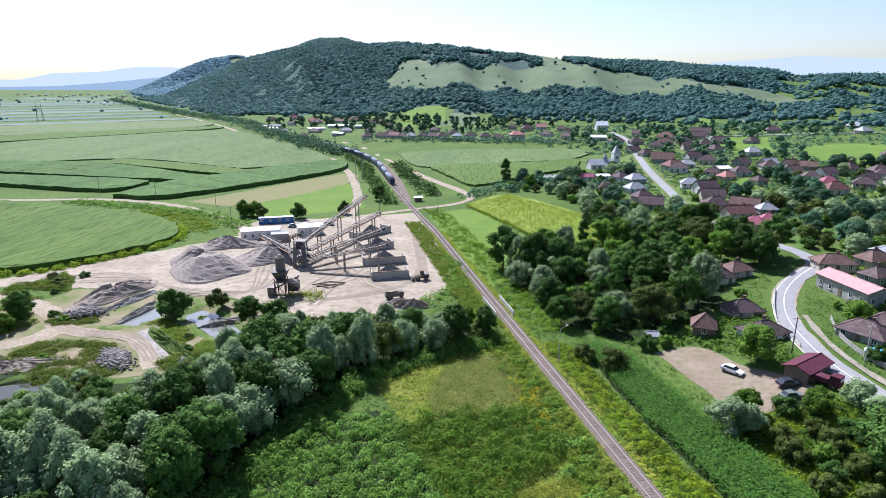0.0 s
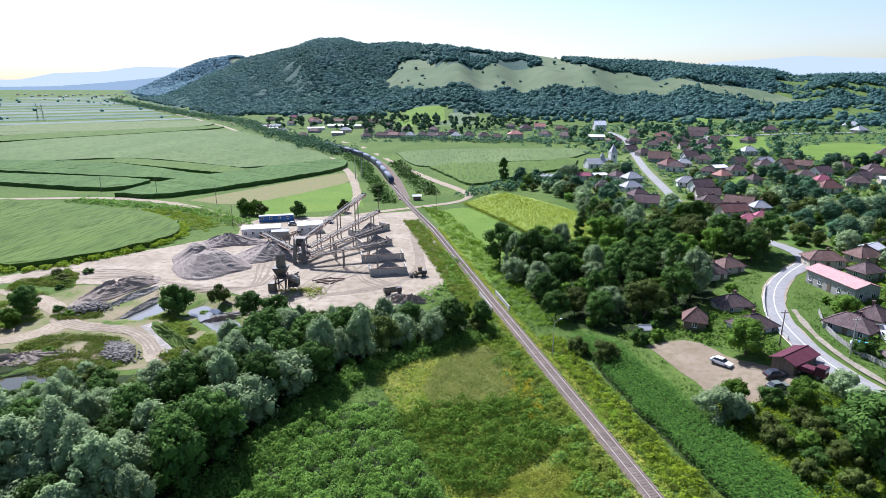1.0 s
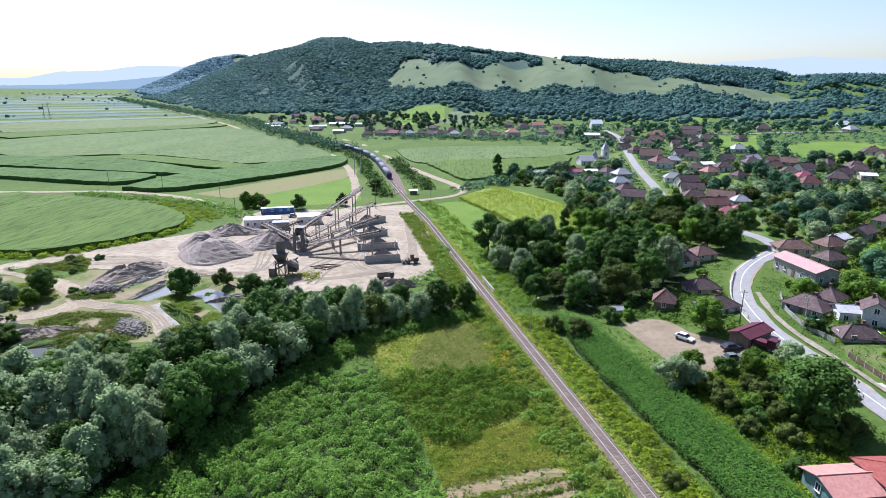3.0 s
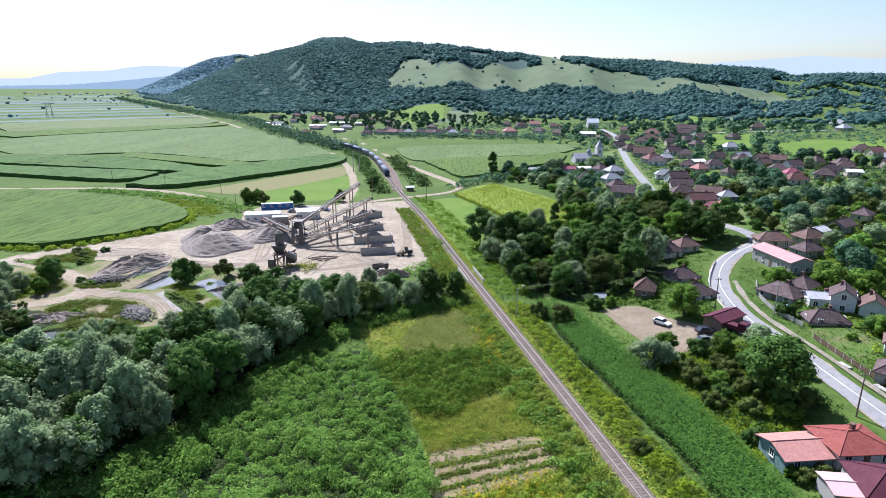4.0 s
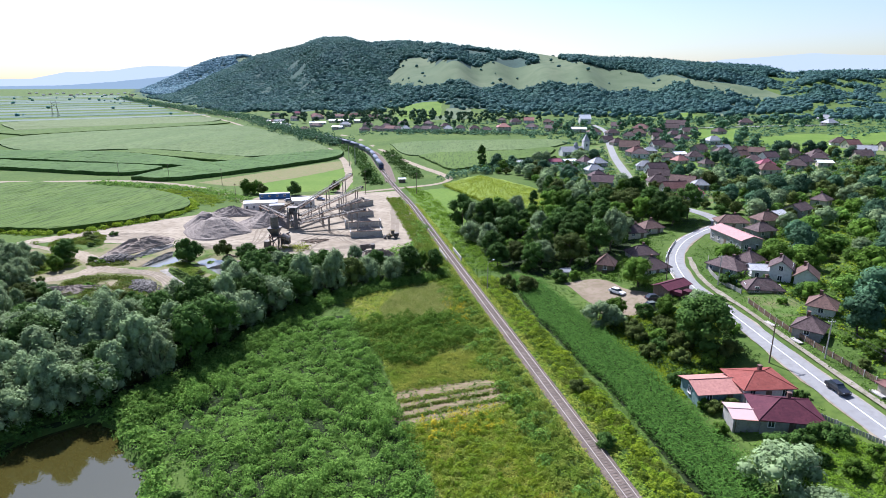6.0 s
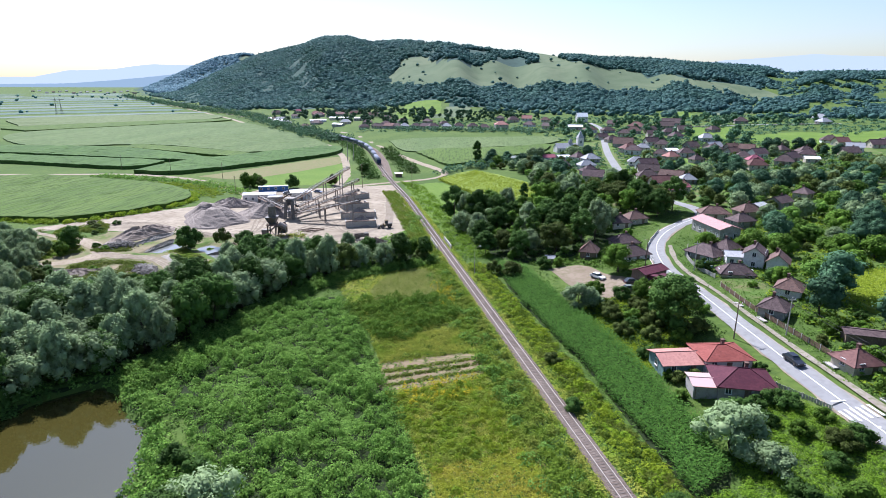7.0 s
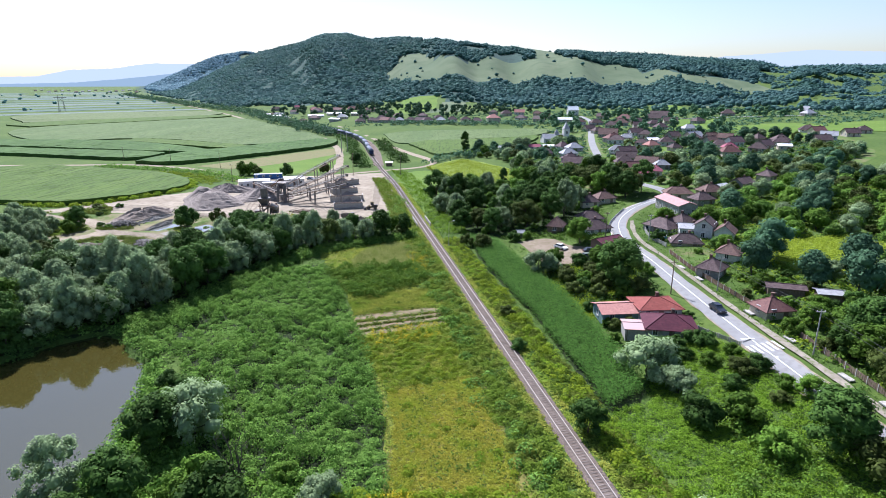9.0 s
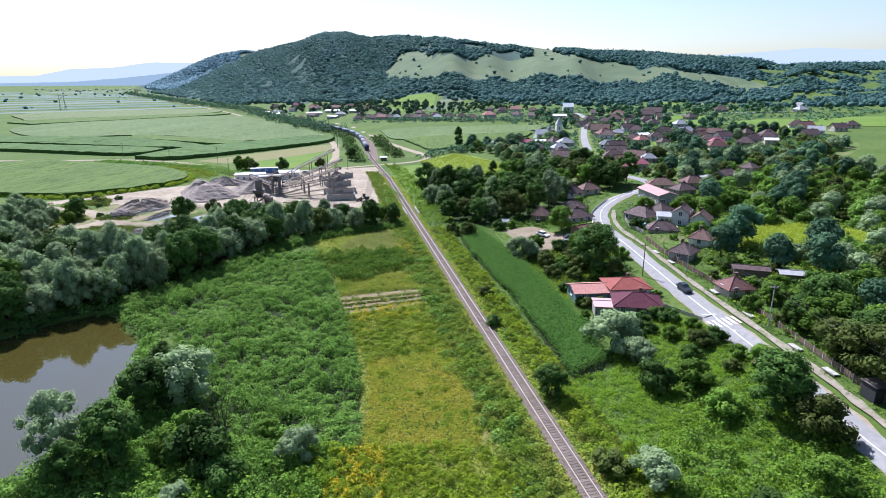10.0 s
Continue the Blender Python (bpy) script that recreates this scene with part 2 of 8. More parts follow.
# paler and bluer again: haze on the hill behind, put into the leaves
M["leaf_farthest_haze"] = foliage("haze_paled_wood_leaves", (0.16, 0.26, 0.31), (0.23, 0.36, 0.40), 0.3, patch=0.4, patch_scale=0.008, third=(0.19, 0.31, 0.33), even=0.6)
# village greens carry extra blue in place of haze in the air
M["leaf_mid_haze"] = foliage("hazed_garden_tree_leaves", (0.032, 0.075, 0.04), (0.105, 0.195, 0.10), 0.22)
M["leaf_vine"] = foliage("climbing_weed_leaves", (0.055, 0.125, 0.02), (0.23, 0.385, 0.07), 0.4, patch=0.6, patch_scale=0.3, third=(0.12, 0.21, 0.035), even=1.1)
M["leaf_lush"] = foliage("lush_grass_blades", (0.085, 0.175, 0.014), (0.27, 0.42, 0.035), 0.42, patch=0.6, patch_scale=0.12, third=(0.22, 0.37, 0.03))
M["leaf_weed"] = foliage("yellow_green_weeds", (0.13, 0.20, 0.012), (0.34, 0.42, 0.028), 0.42, patch=0.6, patch_scale=0.2, third=(0.15, 0.28, 0.02))
M["leaf_dry"] = foliage("dry_grass_blades", (0.22, 0.25, 0.032), (0.44, 0.45, 0.085), 0.4, patch=0.8, patch_scale=0.14, third=(0.20, 0.31, 0.03))
M["leaf_track"] = foliage("trackside_weed_leaves", (0.06, 0.115, 0.012), (0.20, 0.28, 0.03), 0.38, patch=0.6, patch_scale=0.2, third=(0.18, 0.19, 0.035), even=0.8)
M["leaf_bramble"] = foliage("bramble_leaves", (0.05, 0.115, 0.012), (0.165, 0.29, 0.035), 0.36, patch=0.5, patch_scale=0.25, third=(0.15, 0.22, 0.025), even=0.8)
M["leaf_straw"] = foliage("pale_reed_grass", (0.24, 0.27, 0.07), (0.45, 0.46, 0.16), 0.36, patch=0.5, patch_scale=0.25, third=(0.20, 0.27, 0.05))
M["leaf_ochre"] = foliage("ochre_meadow_grass", (0.24, 0.25, 0.028), (0.44, 0.40, 0.06), 0.36, patch=0.6, patch_scale=0.18, third=(0.26, 0.33, 0.03))
M["leaf_gold"] = foliage("goldenrod_blossom", (0.34, 0.27, 0.015), (0.52, 0.42, 0.025), 0.3)
M["leaf_corn"] = foliage("maize_leaves", (0.032, 0.09, 0.016), (0.125, 0.255, 0.04), 0.34, even=0.8)
M["leaf_cornpale"] = foliage("ripening_maize_leaves", (0.20, 0.27, 0.025), (0.40, 0.46, 0.05), 0.42)
M["bark"] = surf("bark", (0.075, 0.06, 0.045), (0.12, 0.10, 0.08), 2.0, 0.9, (0.045, 0.036, 0.028), 6.0, 0.4, 0.03)
M["grey_bark"] = surf("pale_bark", (0.25, 0.23, 0.20), (0.33, 0.31, 0.27), 2.0, 0.9, (0.15, 0.135, 0.115), 6.0, 0.3, 0.03)


def water_material(name, deep, rough):
    m = plain(name, deep, rough)
    n, l = m.node_tree.nodes, m.node_tree.links
    nz, bp, geo = n.new("ShaderNodeTexNoise"), n.new("ShaderNodeBump"), n.new("ShaderNodeNewGeometry")
    nz.inputs["Scale"].default_value, nz.inputs["Detail"].default_value = 0.9, 3
    l.new(geo.outputs["Position"], nz.inputs["Vector"])
    bp.inputs["Strength"].default_value, bp.inputs["Distance"].default_value = 0.04, 0.05
    l.new(nz.outputs["Fac"], bp.inputs["Height"])
    l.new(bp.outputs[0], n["Principled BSDF"].inputs["Normal"])
    n["Principled BSDF"].inputs["IOR"].default_value = 1.9
    return m


M["pond"] = water_material("murky_pond_water", (0.048, 0.041, 0.01), 0.02)
M["pond"].node_tree.nodes["Principled BSDF"].inputs["Specular Tint"].default_value = (0.6, 0.82, 1.0, 1)
M["puddle"] = water_material("milky_settling_water", (0.165, 0.165, 0.15), 0.06)

# ---- geometry helpers ----


class Geo:
    """Collects vertices and faces of one mesh."""

    def __init__(self):
        self.v, self.f = [], []

    def add(self, verts, faces):
        k = len(self.v)
        self.v += [tuple(p) for p in verts]
        self.f += [tuple(i + k for i in q) for q in faces]
        return self

    def box(self, c, s, rz=0.0, m=None):
        t = (Matrix.Translation(c) @ Matrix.Rotation(rz, 4, "Z")) if m is None else m
        vs = [t @ Vector((x * s[0] / 2, y * s[1] / 2, z * s[2] / 2)) for z in (-1, 1) for x, y in ((-1, -1), (1, -1), (1, 1), (-1, 1))]
        return self.add(vs, [(3, 2, 1, 0), (4, 5, 6, 7), (0, 1, 5, 4), (1, 2, 6, 5), (2, 3, 7, 6), (3, 0, 4, 7)])

    def beam(self, p, q, w, h):
        """A bar of width w and depth h from p to q."""
        p, q = Vector(p), Vector(q)
        d = (q - p).normalized()
        side = d.cross(Vector((0, 0, 1)))
        side = Vector((1, 0, 0)) if side.length < 1e-4 else side.normalized()
        up = side.cross(d)
        vs = [e + side * a * w / 2 + up * b * h / 2 for e in (p, q) for a, b in ((-1, -1), (1, -1), (1, 1), (-1, 1))]
        return self.add(vs, [(0, 1, 2, 3), (7, 6, 5, 4), (1, 0, 4, 5), (2, 1, 5, 6), (3, 2, 6, 7), (0, 3, 7, 4)])

    def tube(self, p, q, r1, r2, n=8, cap=True):
        p, q = Vector(p), Vector(q)
        d = (q - p).normalized()
        side = d.cross(Vector((0.3, 0.2, 1)) if abs(d.z) < 0.9 else Vector((1, 0, 0))).normalized()
        up = side.cross(d)
        k = len(self.v)
        for e, r in ((p, r1), (q, r2)):
            for i in range(n):
                a = 2 * math.pi * i / n
                self.v.append(tuple(e + side * math.cos(a) * r + up * math.sin(a) * r))
        self.f += [(k + i, k + (i + 1) % n, k + n + (i + 1) % n, k + n + i) for i in range(n)]
        if cap:
            self.f += [tuple(k + i for i in reversed(range(n))), tuple(k + n + i for i in range(n))]
        return self

    def mesh(self, name, mat, smooth=False):
        me = bpy.data.meshes.new(name)
        me.from_pydata(self.v, [], self.f)
        me.materials.append(mat)
        if smooth:
            me.shade_smooth()
        me.update()
        return me


def leaves_mesh(name, corners, mat):
    """A mesh of loose leaves from an array (n, corners, 3)."""
    n, k = corners.shape[:2]
    me = bpy.data.meshes.new(name)
    me.vertices.add(k * n)
    me.vertices.foreach_set("co", corners.reshape(-1).astype(np.float32))
    me.loops.add(k * n)
    me.loops.foreach_set("vertex_index", np.arange(k * n, dtype=np.int32))
    me.polygons.add(n)
    me.polygons.foreach_set("loop_start", np.arange(0, k * n, k, dtype=np.int32))
    me.polygons.foreach_set("loop_total", np.full(n, k, dtype=np.int32))
    me.materials.append(mat)
    me.update(calc_edges=True)
    me.validate()
    return me


def part(name, geo, mat, parent, label="", smooth=False):
    """Links geometry as one mesh object under a thing or a part."""
    ob = new(name, geo.mesh(name, mat, smooth) if isinstance(geo, Geo) else geo)
    ob.parent = parent
    return tagged(ob, label)


def thing(name, label, category, at=(0, 0, 0), rz=0.0, group="", kind=""):
    ob = new(name)
    ob.matrix_basis = Matrix.Translation(at) @ Matrix.Rotation(rz, 4, "Z")
    return tagged(ob, label, category, group, kind)


RNG = np.random.default_rng(7)


def leaf_sprays(points, normals, size, rng, tumble=0.6, slim=0.7):
    """Leaf sprays at points, facing roughly along normals."""
    n = len(points)
    nr = normals + rng.normal(0, tumble, (n, 3))
    nr /= np.linalg.norm(nr, axis=1, keepdims=True) + 1e-9
    a = np.cross(nr, rng.normal(0, 1, (n, 3)))
    a /= np.linalg.norm(a, axis=1, keepdims=True) + 1e-9
    b = np.cross(nr, a)
    s = (size * rng.uniform(0.6, 1.4, n))[:, None] if np.isscalar(size) else (size * rng.uniform(0.6, 1.4, n))[:, None]
    a, b = a * s * 0.5, b * s * 0.5 * slim
    return np.stack([points - a - b * 0.8, points + a * rng.uniform(0.5, 1, (n, 1)) - b * 0.7, points + a * rng.uniform(-0.6, 0.6, (n, 1)) + b * 1.3], axis=1)


ICO_V = np.array([(-1, 1.618, 0), (1, 1.618, 0), (-1, -1.618, 0), (1, -1.618, 0), (0, -1, 1.618), (0, 1, 1.618), (0, -1, -1.618), (0, 1, -1.618), (1.618, 0, -1), (1.618, 0, 1), (-1.618, 0, -1), (-1.618, 0, 1)]) / 1.902
ICO_F = np.array([(0, 11, 5), (0, 5, 1), (0, 1, 7), (0, 7, 10), (0, 10, 11), (1, 5, 9), (5, 11, 4), (11, 10, 2), (10, 7, 6), (7, 1, 8), (3, 9, 4), (3, 4, 2), (3, 2, 6), (3, 6, 8), (3, 8, 9), (4, 9, 5), (2, 4, 11), (6, 2, 10), (8, 6, 7), (9, 8, 1)])


def cores(places, radii, stretch, rng):
    """The leafy hearts of the lobes of a crown: an array (lobes, 12, 3)."""
    n = len(radii)
    turn = rng.uniform(0, 6.28, n)
    cs, sn = np.cos(turn)[:, None], np.sin(turn)[:, None]
    w = np.stack([ICO_V[None, :, 0] * cs - ICO_V[None, :, 1] * sn, ICO_V[None, :, 0] * sn + ICO_V[None, :, 1] * cs, np.repeat(ICO_V[None, :, 2], n, 0) * stretch], -1)
    return w * rng.normal(1, 0.13, (n, 12, 1)) * np.asarray(radii)[:, None, None] + np.asarray(places)[:, None, :]


def crown_mesh(name, hearts, sprays, mat):
    """One mesh of rounded lobes (n, 12, 3), smooth, and loose leaf sprays (m, 3, 3)."""
    n = len(hearts)
    co = np.concatenate([hearts.reshape(-1, 3), sprays.reshape(-1, 3)])
    idx = np.concatenate([(ICO_F[None] + 12 * np.arange(n)[:, None, None]).reshape(-1), 12 * n + np.arange(3 * len(sprays))])
    m = len(idx) // 3
    me = bpy.data.meshes.new(name)
    me.vertices.add(len(co))
    me.vertices.foreach_set("co", co.reshape(-1).astype(np.float32))
    me.loops.add(len(idx))
    me.loops.foreach_set("vertex_index", idx.astype(np.int32))
    me.polygons.add(m)
    me.polygons.foreach_set("loop_start", np.arange(0, 3 * m, 3, dtype=np.int32))
    me.polygons.foreach_set("loop_total", np.full(m, 3, dtype=np.int32))
    me.materials.append(mat)
    me.update(calc_edges=True)
    me.shade_smooth()
    return me


def inside(poly, x, y):
    """Which points lie in a polygon."""
    x, y = np.asarray(x, float), np.asarray(y, float)
    res = np.zeros(x.shape, bool)
    for (x1, y1), (x2, y2) in zip(poly, poly[1:] + poly[:1]):
        c = (y1 > y) != (y2 > y)
        res ^= c & (x < (x2 - x1) * (y - y1) / ((y2 - y1) if y2 != y1 else 1e-9) + x1)
    return res


def edge_distance(poly, x, y):
    """Distance from points to a polygon's outline."""
    best = np.full(np.shape(x), 1e9)
    for (x1, y1), (x2, y2) in zip(poly, poly[1:] + poly[:1]):
        dx, dy = x2 - x1, y2 - y1
        t = np.clip(((x - x1) * dx + (y - y1) * dy) / (dx * dx + dy * dy), 0, 1)
        best = np.minimum(best, np.hypot(x - x1 - t * dx, y - y1 - t * dy))
    return best


def scatter(poly, n, rng, gap=0.0):
    """Random points in a polygon, at least gap apart."""
    xs, ys = [p[0] for p in poly], [p[1] for p in poly]
    pts = []
    if gap == 0:
        while len(pts) < n:
            x, y = rng.uniform(min(xs), max(xs), 4 * n), rng.uniform(min(ys), max(ys), 4 * n)
            k = inside(poly, x, y)
            pts += list(zip(x[k], y[k]))
        return np.array(pts[:n])
    cell = {}
    for x, y in zip(rng.uniform(min(xs), max(xs), 60 * n), rng.uniform(min(ys), max(ys), 60 * n)):
        if len(pts) >= n:
            break
        if not inside(poly, x, y):
            continue
        i, j = int(x // gap), int(y // gap)
        if all((x - p) ** 2 + (y - q) ** 2 > gap * gap for a in (-1, 0, 1) for b in (-1, 0, 1) for p, q in cell.get((i + a, j + b), ())):
            cell.setdefault((i, j), []).append((x, y))
            pts.append((x, y))
    return np.array(pts)


def curve_points(pts, step=2.0):
    """A smooth line through points, sampled at even steps."""
    p = np.array(pts, float)
    p = np.vstack([2 * p[0] - p[1], p, 2 * p[-1] - p[-2]])
    out = []
    for i in range(1, len(p) - 2):
        m = max(2, int(np.linalg.norm(p[i + 1] - p[i]) / step))
        for t in np.arange(m) / m:
            out.append(0.5 * (2 * p[i] + (p[i + 1] - p[i - 1]) * t + (2 * p[i - 1] - 5 * p[i] + 4 * p[i + 1] - p[i + 2]) * t ** 2 + (3 * p[i] - p[i - 1] - 3 * p[i + 1] + p[i + 2]) * t ** 3))
    out.append(p[-2])
    return np.array(out)


# ---- the lie of the land ----
TRACK = [(70.6, -100), (58.0, -49), (46.9, -4.2), (34.4, 46.3), (22.0, 96.5), (9.6, 146.5), (-1.6, 192), (-11.1, 230), (-24.0, 275), (-42.9, 347), (-63.0, 425), (-86, 478), (-134, 560), (-181, 637), (-290, 800), (-420, 980)]
TX, TY = np.array([p[0] for p in TRACK]), np.array([p[1] for p in TRACK])
POND = [(-130, 30), (-85, 33), (-60, 37), (-54, 46), (-48, 51), (-42, 48), (-38, 42), (-30, 37), (-27, 25), (-22, 9), (-24, -3), (-32, -12), (-60, -30), (-130, -30)]
POOL_A = [(-85, 133), (-82, 146), (-76, 142), (-78.5, 133.5)]
POOL_B = [(-71, 140), (-67, 146), (-60, 139), (-52, 131), (-49, 121), (-57, 127)]
POOL_C = [(-100, 99), (-88, 105), (-78, 106), (-80, 100), (-92, 95)]
# hill: bearing (tangent), foot distance, crest distance, crest height
HILL_T = [-0.75, -0.56, -0.54, -0.49, -0.44, -0.39, -0.36, -0.32, -0.27, -0.25, -0.235, -0.20, -0.18, -0.156, -0.11, -0.06, -0.004, 0.03, 0.07, 0.14, 0.21, 0.30, 0.34, 0.39, 0.48, 0.51, 0.53, 0.61, 0.70, 0.80, 1.2]
HILL_F = [3300, 2500, 1950, 1450, 1090, 1000, 930, 950, 920, 900, 885, 870, 860, 840, 780, 760, 745, 735, 720, 700, 670, 650, 640, 630, 610, 600, 595, 580, 570, 560, 550]
HILL_C = [3600, 2900, 2800, 2550, 2220, 2020, 1934, 1876, 1796, 1760, 1734, 1674, 1648, 1610, 1547, 1486, 1405, 1370, 1320, 1272, 1250, 1250, 1250, 1250, 1250, 1250, 1250, 1250, 1250, 1250, 1250]
HILL_Z = [0, 2, 5, 25, 62, 100, 123, 140, 154, 164, 170, 166, 158, 149, 150, 143, 131, 122, 115, 106, 99, 96, 92, 86, 81, 75, 67, 72, 71, 62, 55]
# the hill behind it, farther down the valley
BACK_T = [-0.62, -0.555, -0.537, -0.507, -0.487, -0.457, -0.437, -0.418, -0.398, -0.379, -0.366, -0.358, -0.32, -0.26]
BACK_Z = [0, 0, 22, 60, 86, 126, 151, 166, 177, 186, 184, 178, 150, 60]


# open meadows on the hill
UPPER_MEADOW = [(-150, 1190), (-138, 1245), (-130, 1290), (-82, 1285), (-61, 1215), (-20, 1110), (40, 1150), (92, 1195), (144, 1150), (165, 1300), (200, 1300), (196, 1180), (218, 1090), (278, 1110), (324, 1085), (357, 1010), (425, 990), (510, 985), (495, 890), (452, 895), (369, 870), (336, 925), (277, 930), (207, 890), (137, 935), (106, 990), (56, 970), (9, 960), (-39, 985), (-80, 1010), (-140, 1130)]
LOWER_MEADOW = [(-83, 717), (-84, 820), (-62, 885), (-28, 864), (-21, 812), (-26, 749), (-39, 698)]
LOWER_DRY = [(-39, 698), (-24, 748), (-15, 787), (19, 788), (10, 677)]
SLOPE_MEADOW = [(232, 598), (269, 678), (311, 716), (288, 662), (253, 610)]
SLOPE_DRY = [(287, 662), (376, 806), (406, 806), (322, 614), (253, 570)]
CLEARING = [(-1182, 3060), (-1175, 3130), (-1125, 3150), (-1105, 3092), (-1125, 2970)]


def hill(x, y):
    """Height of the hill range, and how far up its slope a place lies (0 foot, 1 crest)."""
    y1 = np.maximum(y, 1.0)
    t = x / y1
    foot, crest, top = np.interp(t, HILL_T, HILL_F), np.interp(t, HILL_T, HILL_C), np.interp(t, HILL_T, HILL_Z)
    s = (y - foot) / (crest - foot)
    u = np.clip(s, 0, 1)
    rise = 0.45 * u + 0.55 * u * u * (3 - 2 * u)
    back = np.clip((s - 1) / 1.6, 0, 1)
    z = top * rise * (1 - 0.55 * back * back * (3 - 2 * back))
    z = z + top * 0.10 * np.sin(t * 31 + 2.0) * np.sin(np.clip(s, 0, 1) * 3.1416) * np.clip(u * 2, 0, 1)
    z = z + top * 0.045 * np.sin(t * 83 + 5 * u) * np.sin(np.clip(s, 0, 1) * 3.1416) * np.clip(u * 2, 0, 1)
    v = np.clip((y - 2550) / 650, 0, 1)
    z2 = np.interp(t, BACK_T, BACK_Z) * v * v * (3 - 2 * v) * (1 - 0.4 * np.clip((y - 3200) / 900, 0, 1))
    return np.where(y > 100, np.maximum(z, z2), 0.0), np.where(y > 100, s, -1.0)


def land(x, y):
    """Ground height."""
    x, y = np.asarray(x, float), np.asarray(y, float)
    d = (x - np.interp(y, TY, TX)) * 0.967
    z = np.interp(d, [0, 20, 24, 34, 46, 75, 120, 250, 900], [0, 0, 0.15, 1.4, 3.5, 5.2, 7, 13, 22])
    hz, s = hill(x, y)
    z = z * np.clip(1 - np.clip(s, 0, 1) * 2, 0, 1) + hz
    near = (x > -140) & (x < 0) & (y > -40) & (y < 160)
    if np.any(near):
        for poly, deep in ((POND, 2.6), (POOL_A, 1.4), (POOL_B, 1.4), (POOL_C, 1.4)):
            e = edge_distance(poly, x, y)
            w = np.where(inside(poly, x, y), np.clip(e / 1.5 + 0.45, 0, 1), np.clip(0.45 - e / 3.0, 0, 1))
            z = np.where(near, z - deep * w, z)
    return z


def land1(x, y):
    return float(land(np.array([x]), np.array([y]))[0])


def drape(name, poly, lift, mat, label, category, wobble=0.5, step=2.5, kind="structure"):
    """A flat patch of ground cover with an uneven outline."""
    ring = curve_points(poly + poly[:1], step)[:-1]
    rng = np.random.default_rng(len(name) + int(abs(poly[0][0]) * 10))
    ring = ring + rng.normal(0, wobble * 0.4, ring.shape)
    bm = bmesh.new()
    f = bm.faces.new([bm.verts.new((x, y, 0)) for x, y in ring])
    bmesh.ops.triangulate(bm, faces=[f])
    for _ in range(3):
        long = [e for e in bm.edges if e.calc_length() > 7]
        if not long:
            break
        bmesh.ops.subdivide_edges(bm, edges=long, cuts=1)
        bmesh.ops.triangulate(bm, faces=[q for q in bm.faces if len(q.verts) > 3])
    co = np.array([v.co for v in bm.verts])
    zz = land(co[:, 0], co[:, 1]) + lift
    for v, z in zip(bm.verts, zz):
        v.co.z = z
    bmesh.ops.recalc_face_normals(bm, faces=bm.faces)
    if sum(q.normal.z for q in bm.faces) < 0:
        bmesh.ops.reverse_faces(bm, faces=bm.faces)
    me = bpy.data.meshes.new(name)
    bm.to_mesh(me)
    bm.free()
    me.materials.append(mat)
    return tagged(new(name, me), label, category, "", kind)


def ribbon(name, pts, half, lift, mat, label, category, step=2.5, wobble=0.0, crown=0.0, kind="structure", parent=None, tiers=(-1, -0.5, 0, 0.5, 1)):
    """A road or path laid along a smooth line."""
    c = curve_points(pts, step)
    t = np.gradient(c, axis=0)
    t /= np.linalg.norm(t, axis=1, keepdims=True)
    side = np.stack([t[:, 1], -t[:, 0]], axis=1)
    rng = np.random.default_rng(len(c))
    g = Geo()
    k = len(tiers)
    for i in range(len(c)):
        w = half + (rng.normal(0, wobble) if wobble else 0)
        for a in tiers:
            p = c[i] + side[i] * a * w
            g.v.append((p[0], p[1], 0))
    a = np.array(g.v)
    zz = land(a[:, 0], a[:, 1]) + lift + crown * (1 - np.abs(np.tile(np.array(tiers), len(c))))
    g.v = [(x, y, z) for (x, y, _), z in zip(g.v, zz)]
    g.f = [(i * k + j, (i + 1) * k + j, (i + 1) * k + j + 1, i * k + j + 1) for i in range(len(c) - 1) for j in range(k - 1)]
    g.f = [q[::-1] for q in g.f]
    ob = new(name, g.mesh(name, mat))
    if parent is not None:
        ob.parent = parent
        return tagged(ob, label)
    return tagged(ob, label, category, "", kind)

# ---- ground, water, distance ----


def spaced(lo, hi, fine, lo_end, hi_end, grow=1.16):
    mid = list(np.arange(lo, hi + 0.1, fine))
    s, v = fine, hi
    while v < hi_end:
        s *= grow
        v += min(s, 60)
        mid.append(v)
    s, v = fine, lo
    while v > lo_end:
        s *= grow
        v -= min(s, 60)
        mid.insert(0, v)
    return np.array(mid)


gx, gy = spaced(-135, 130, 2.0, -3600, 3600), spaced(-50, 260, 2.0, -500, 4600)
X, Y = np.meshgrid(gx, gy)
Z = land(X, Y)
far = np.clip((np.hypot(X, Y) - 300) / 900, 0, 1)
Z = Z + far * (Z > 15) * 3.0 * np.sin(X * 0.031) * np.sin(Y * 0.027 + 1.3)
me = bpy.data.meshes.new("ground")
nx, ny = len(gx), len(gy)
me.from_pydata(np.stack([X, Y, Z], -1).reshape(-1, 3).tolist(), [], [(j * nx + i, j * nx + i + 1, (j + 1) * nx + i + 1, (j + 1) * nx + i) for j in range(ny - 1) for i in range(nx - 1)])
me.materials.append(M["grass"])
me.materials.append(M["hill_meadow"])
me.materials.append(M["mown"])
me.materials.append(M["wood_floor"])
fx, fy = (X[:-1, :-1] + X[1:, 1:]) / 2, (Y[:-1, :-1] + Y[1:, 1:]) / 2
fs, ft = hill(fx, fy)[1], fx / np.maximum(fy, 1)
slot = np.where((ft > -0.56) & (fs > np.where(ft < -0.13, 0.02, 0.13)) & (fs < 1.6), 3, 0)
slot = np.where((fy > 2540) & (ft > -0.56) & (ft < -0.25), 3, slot)
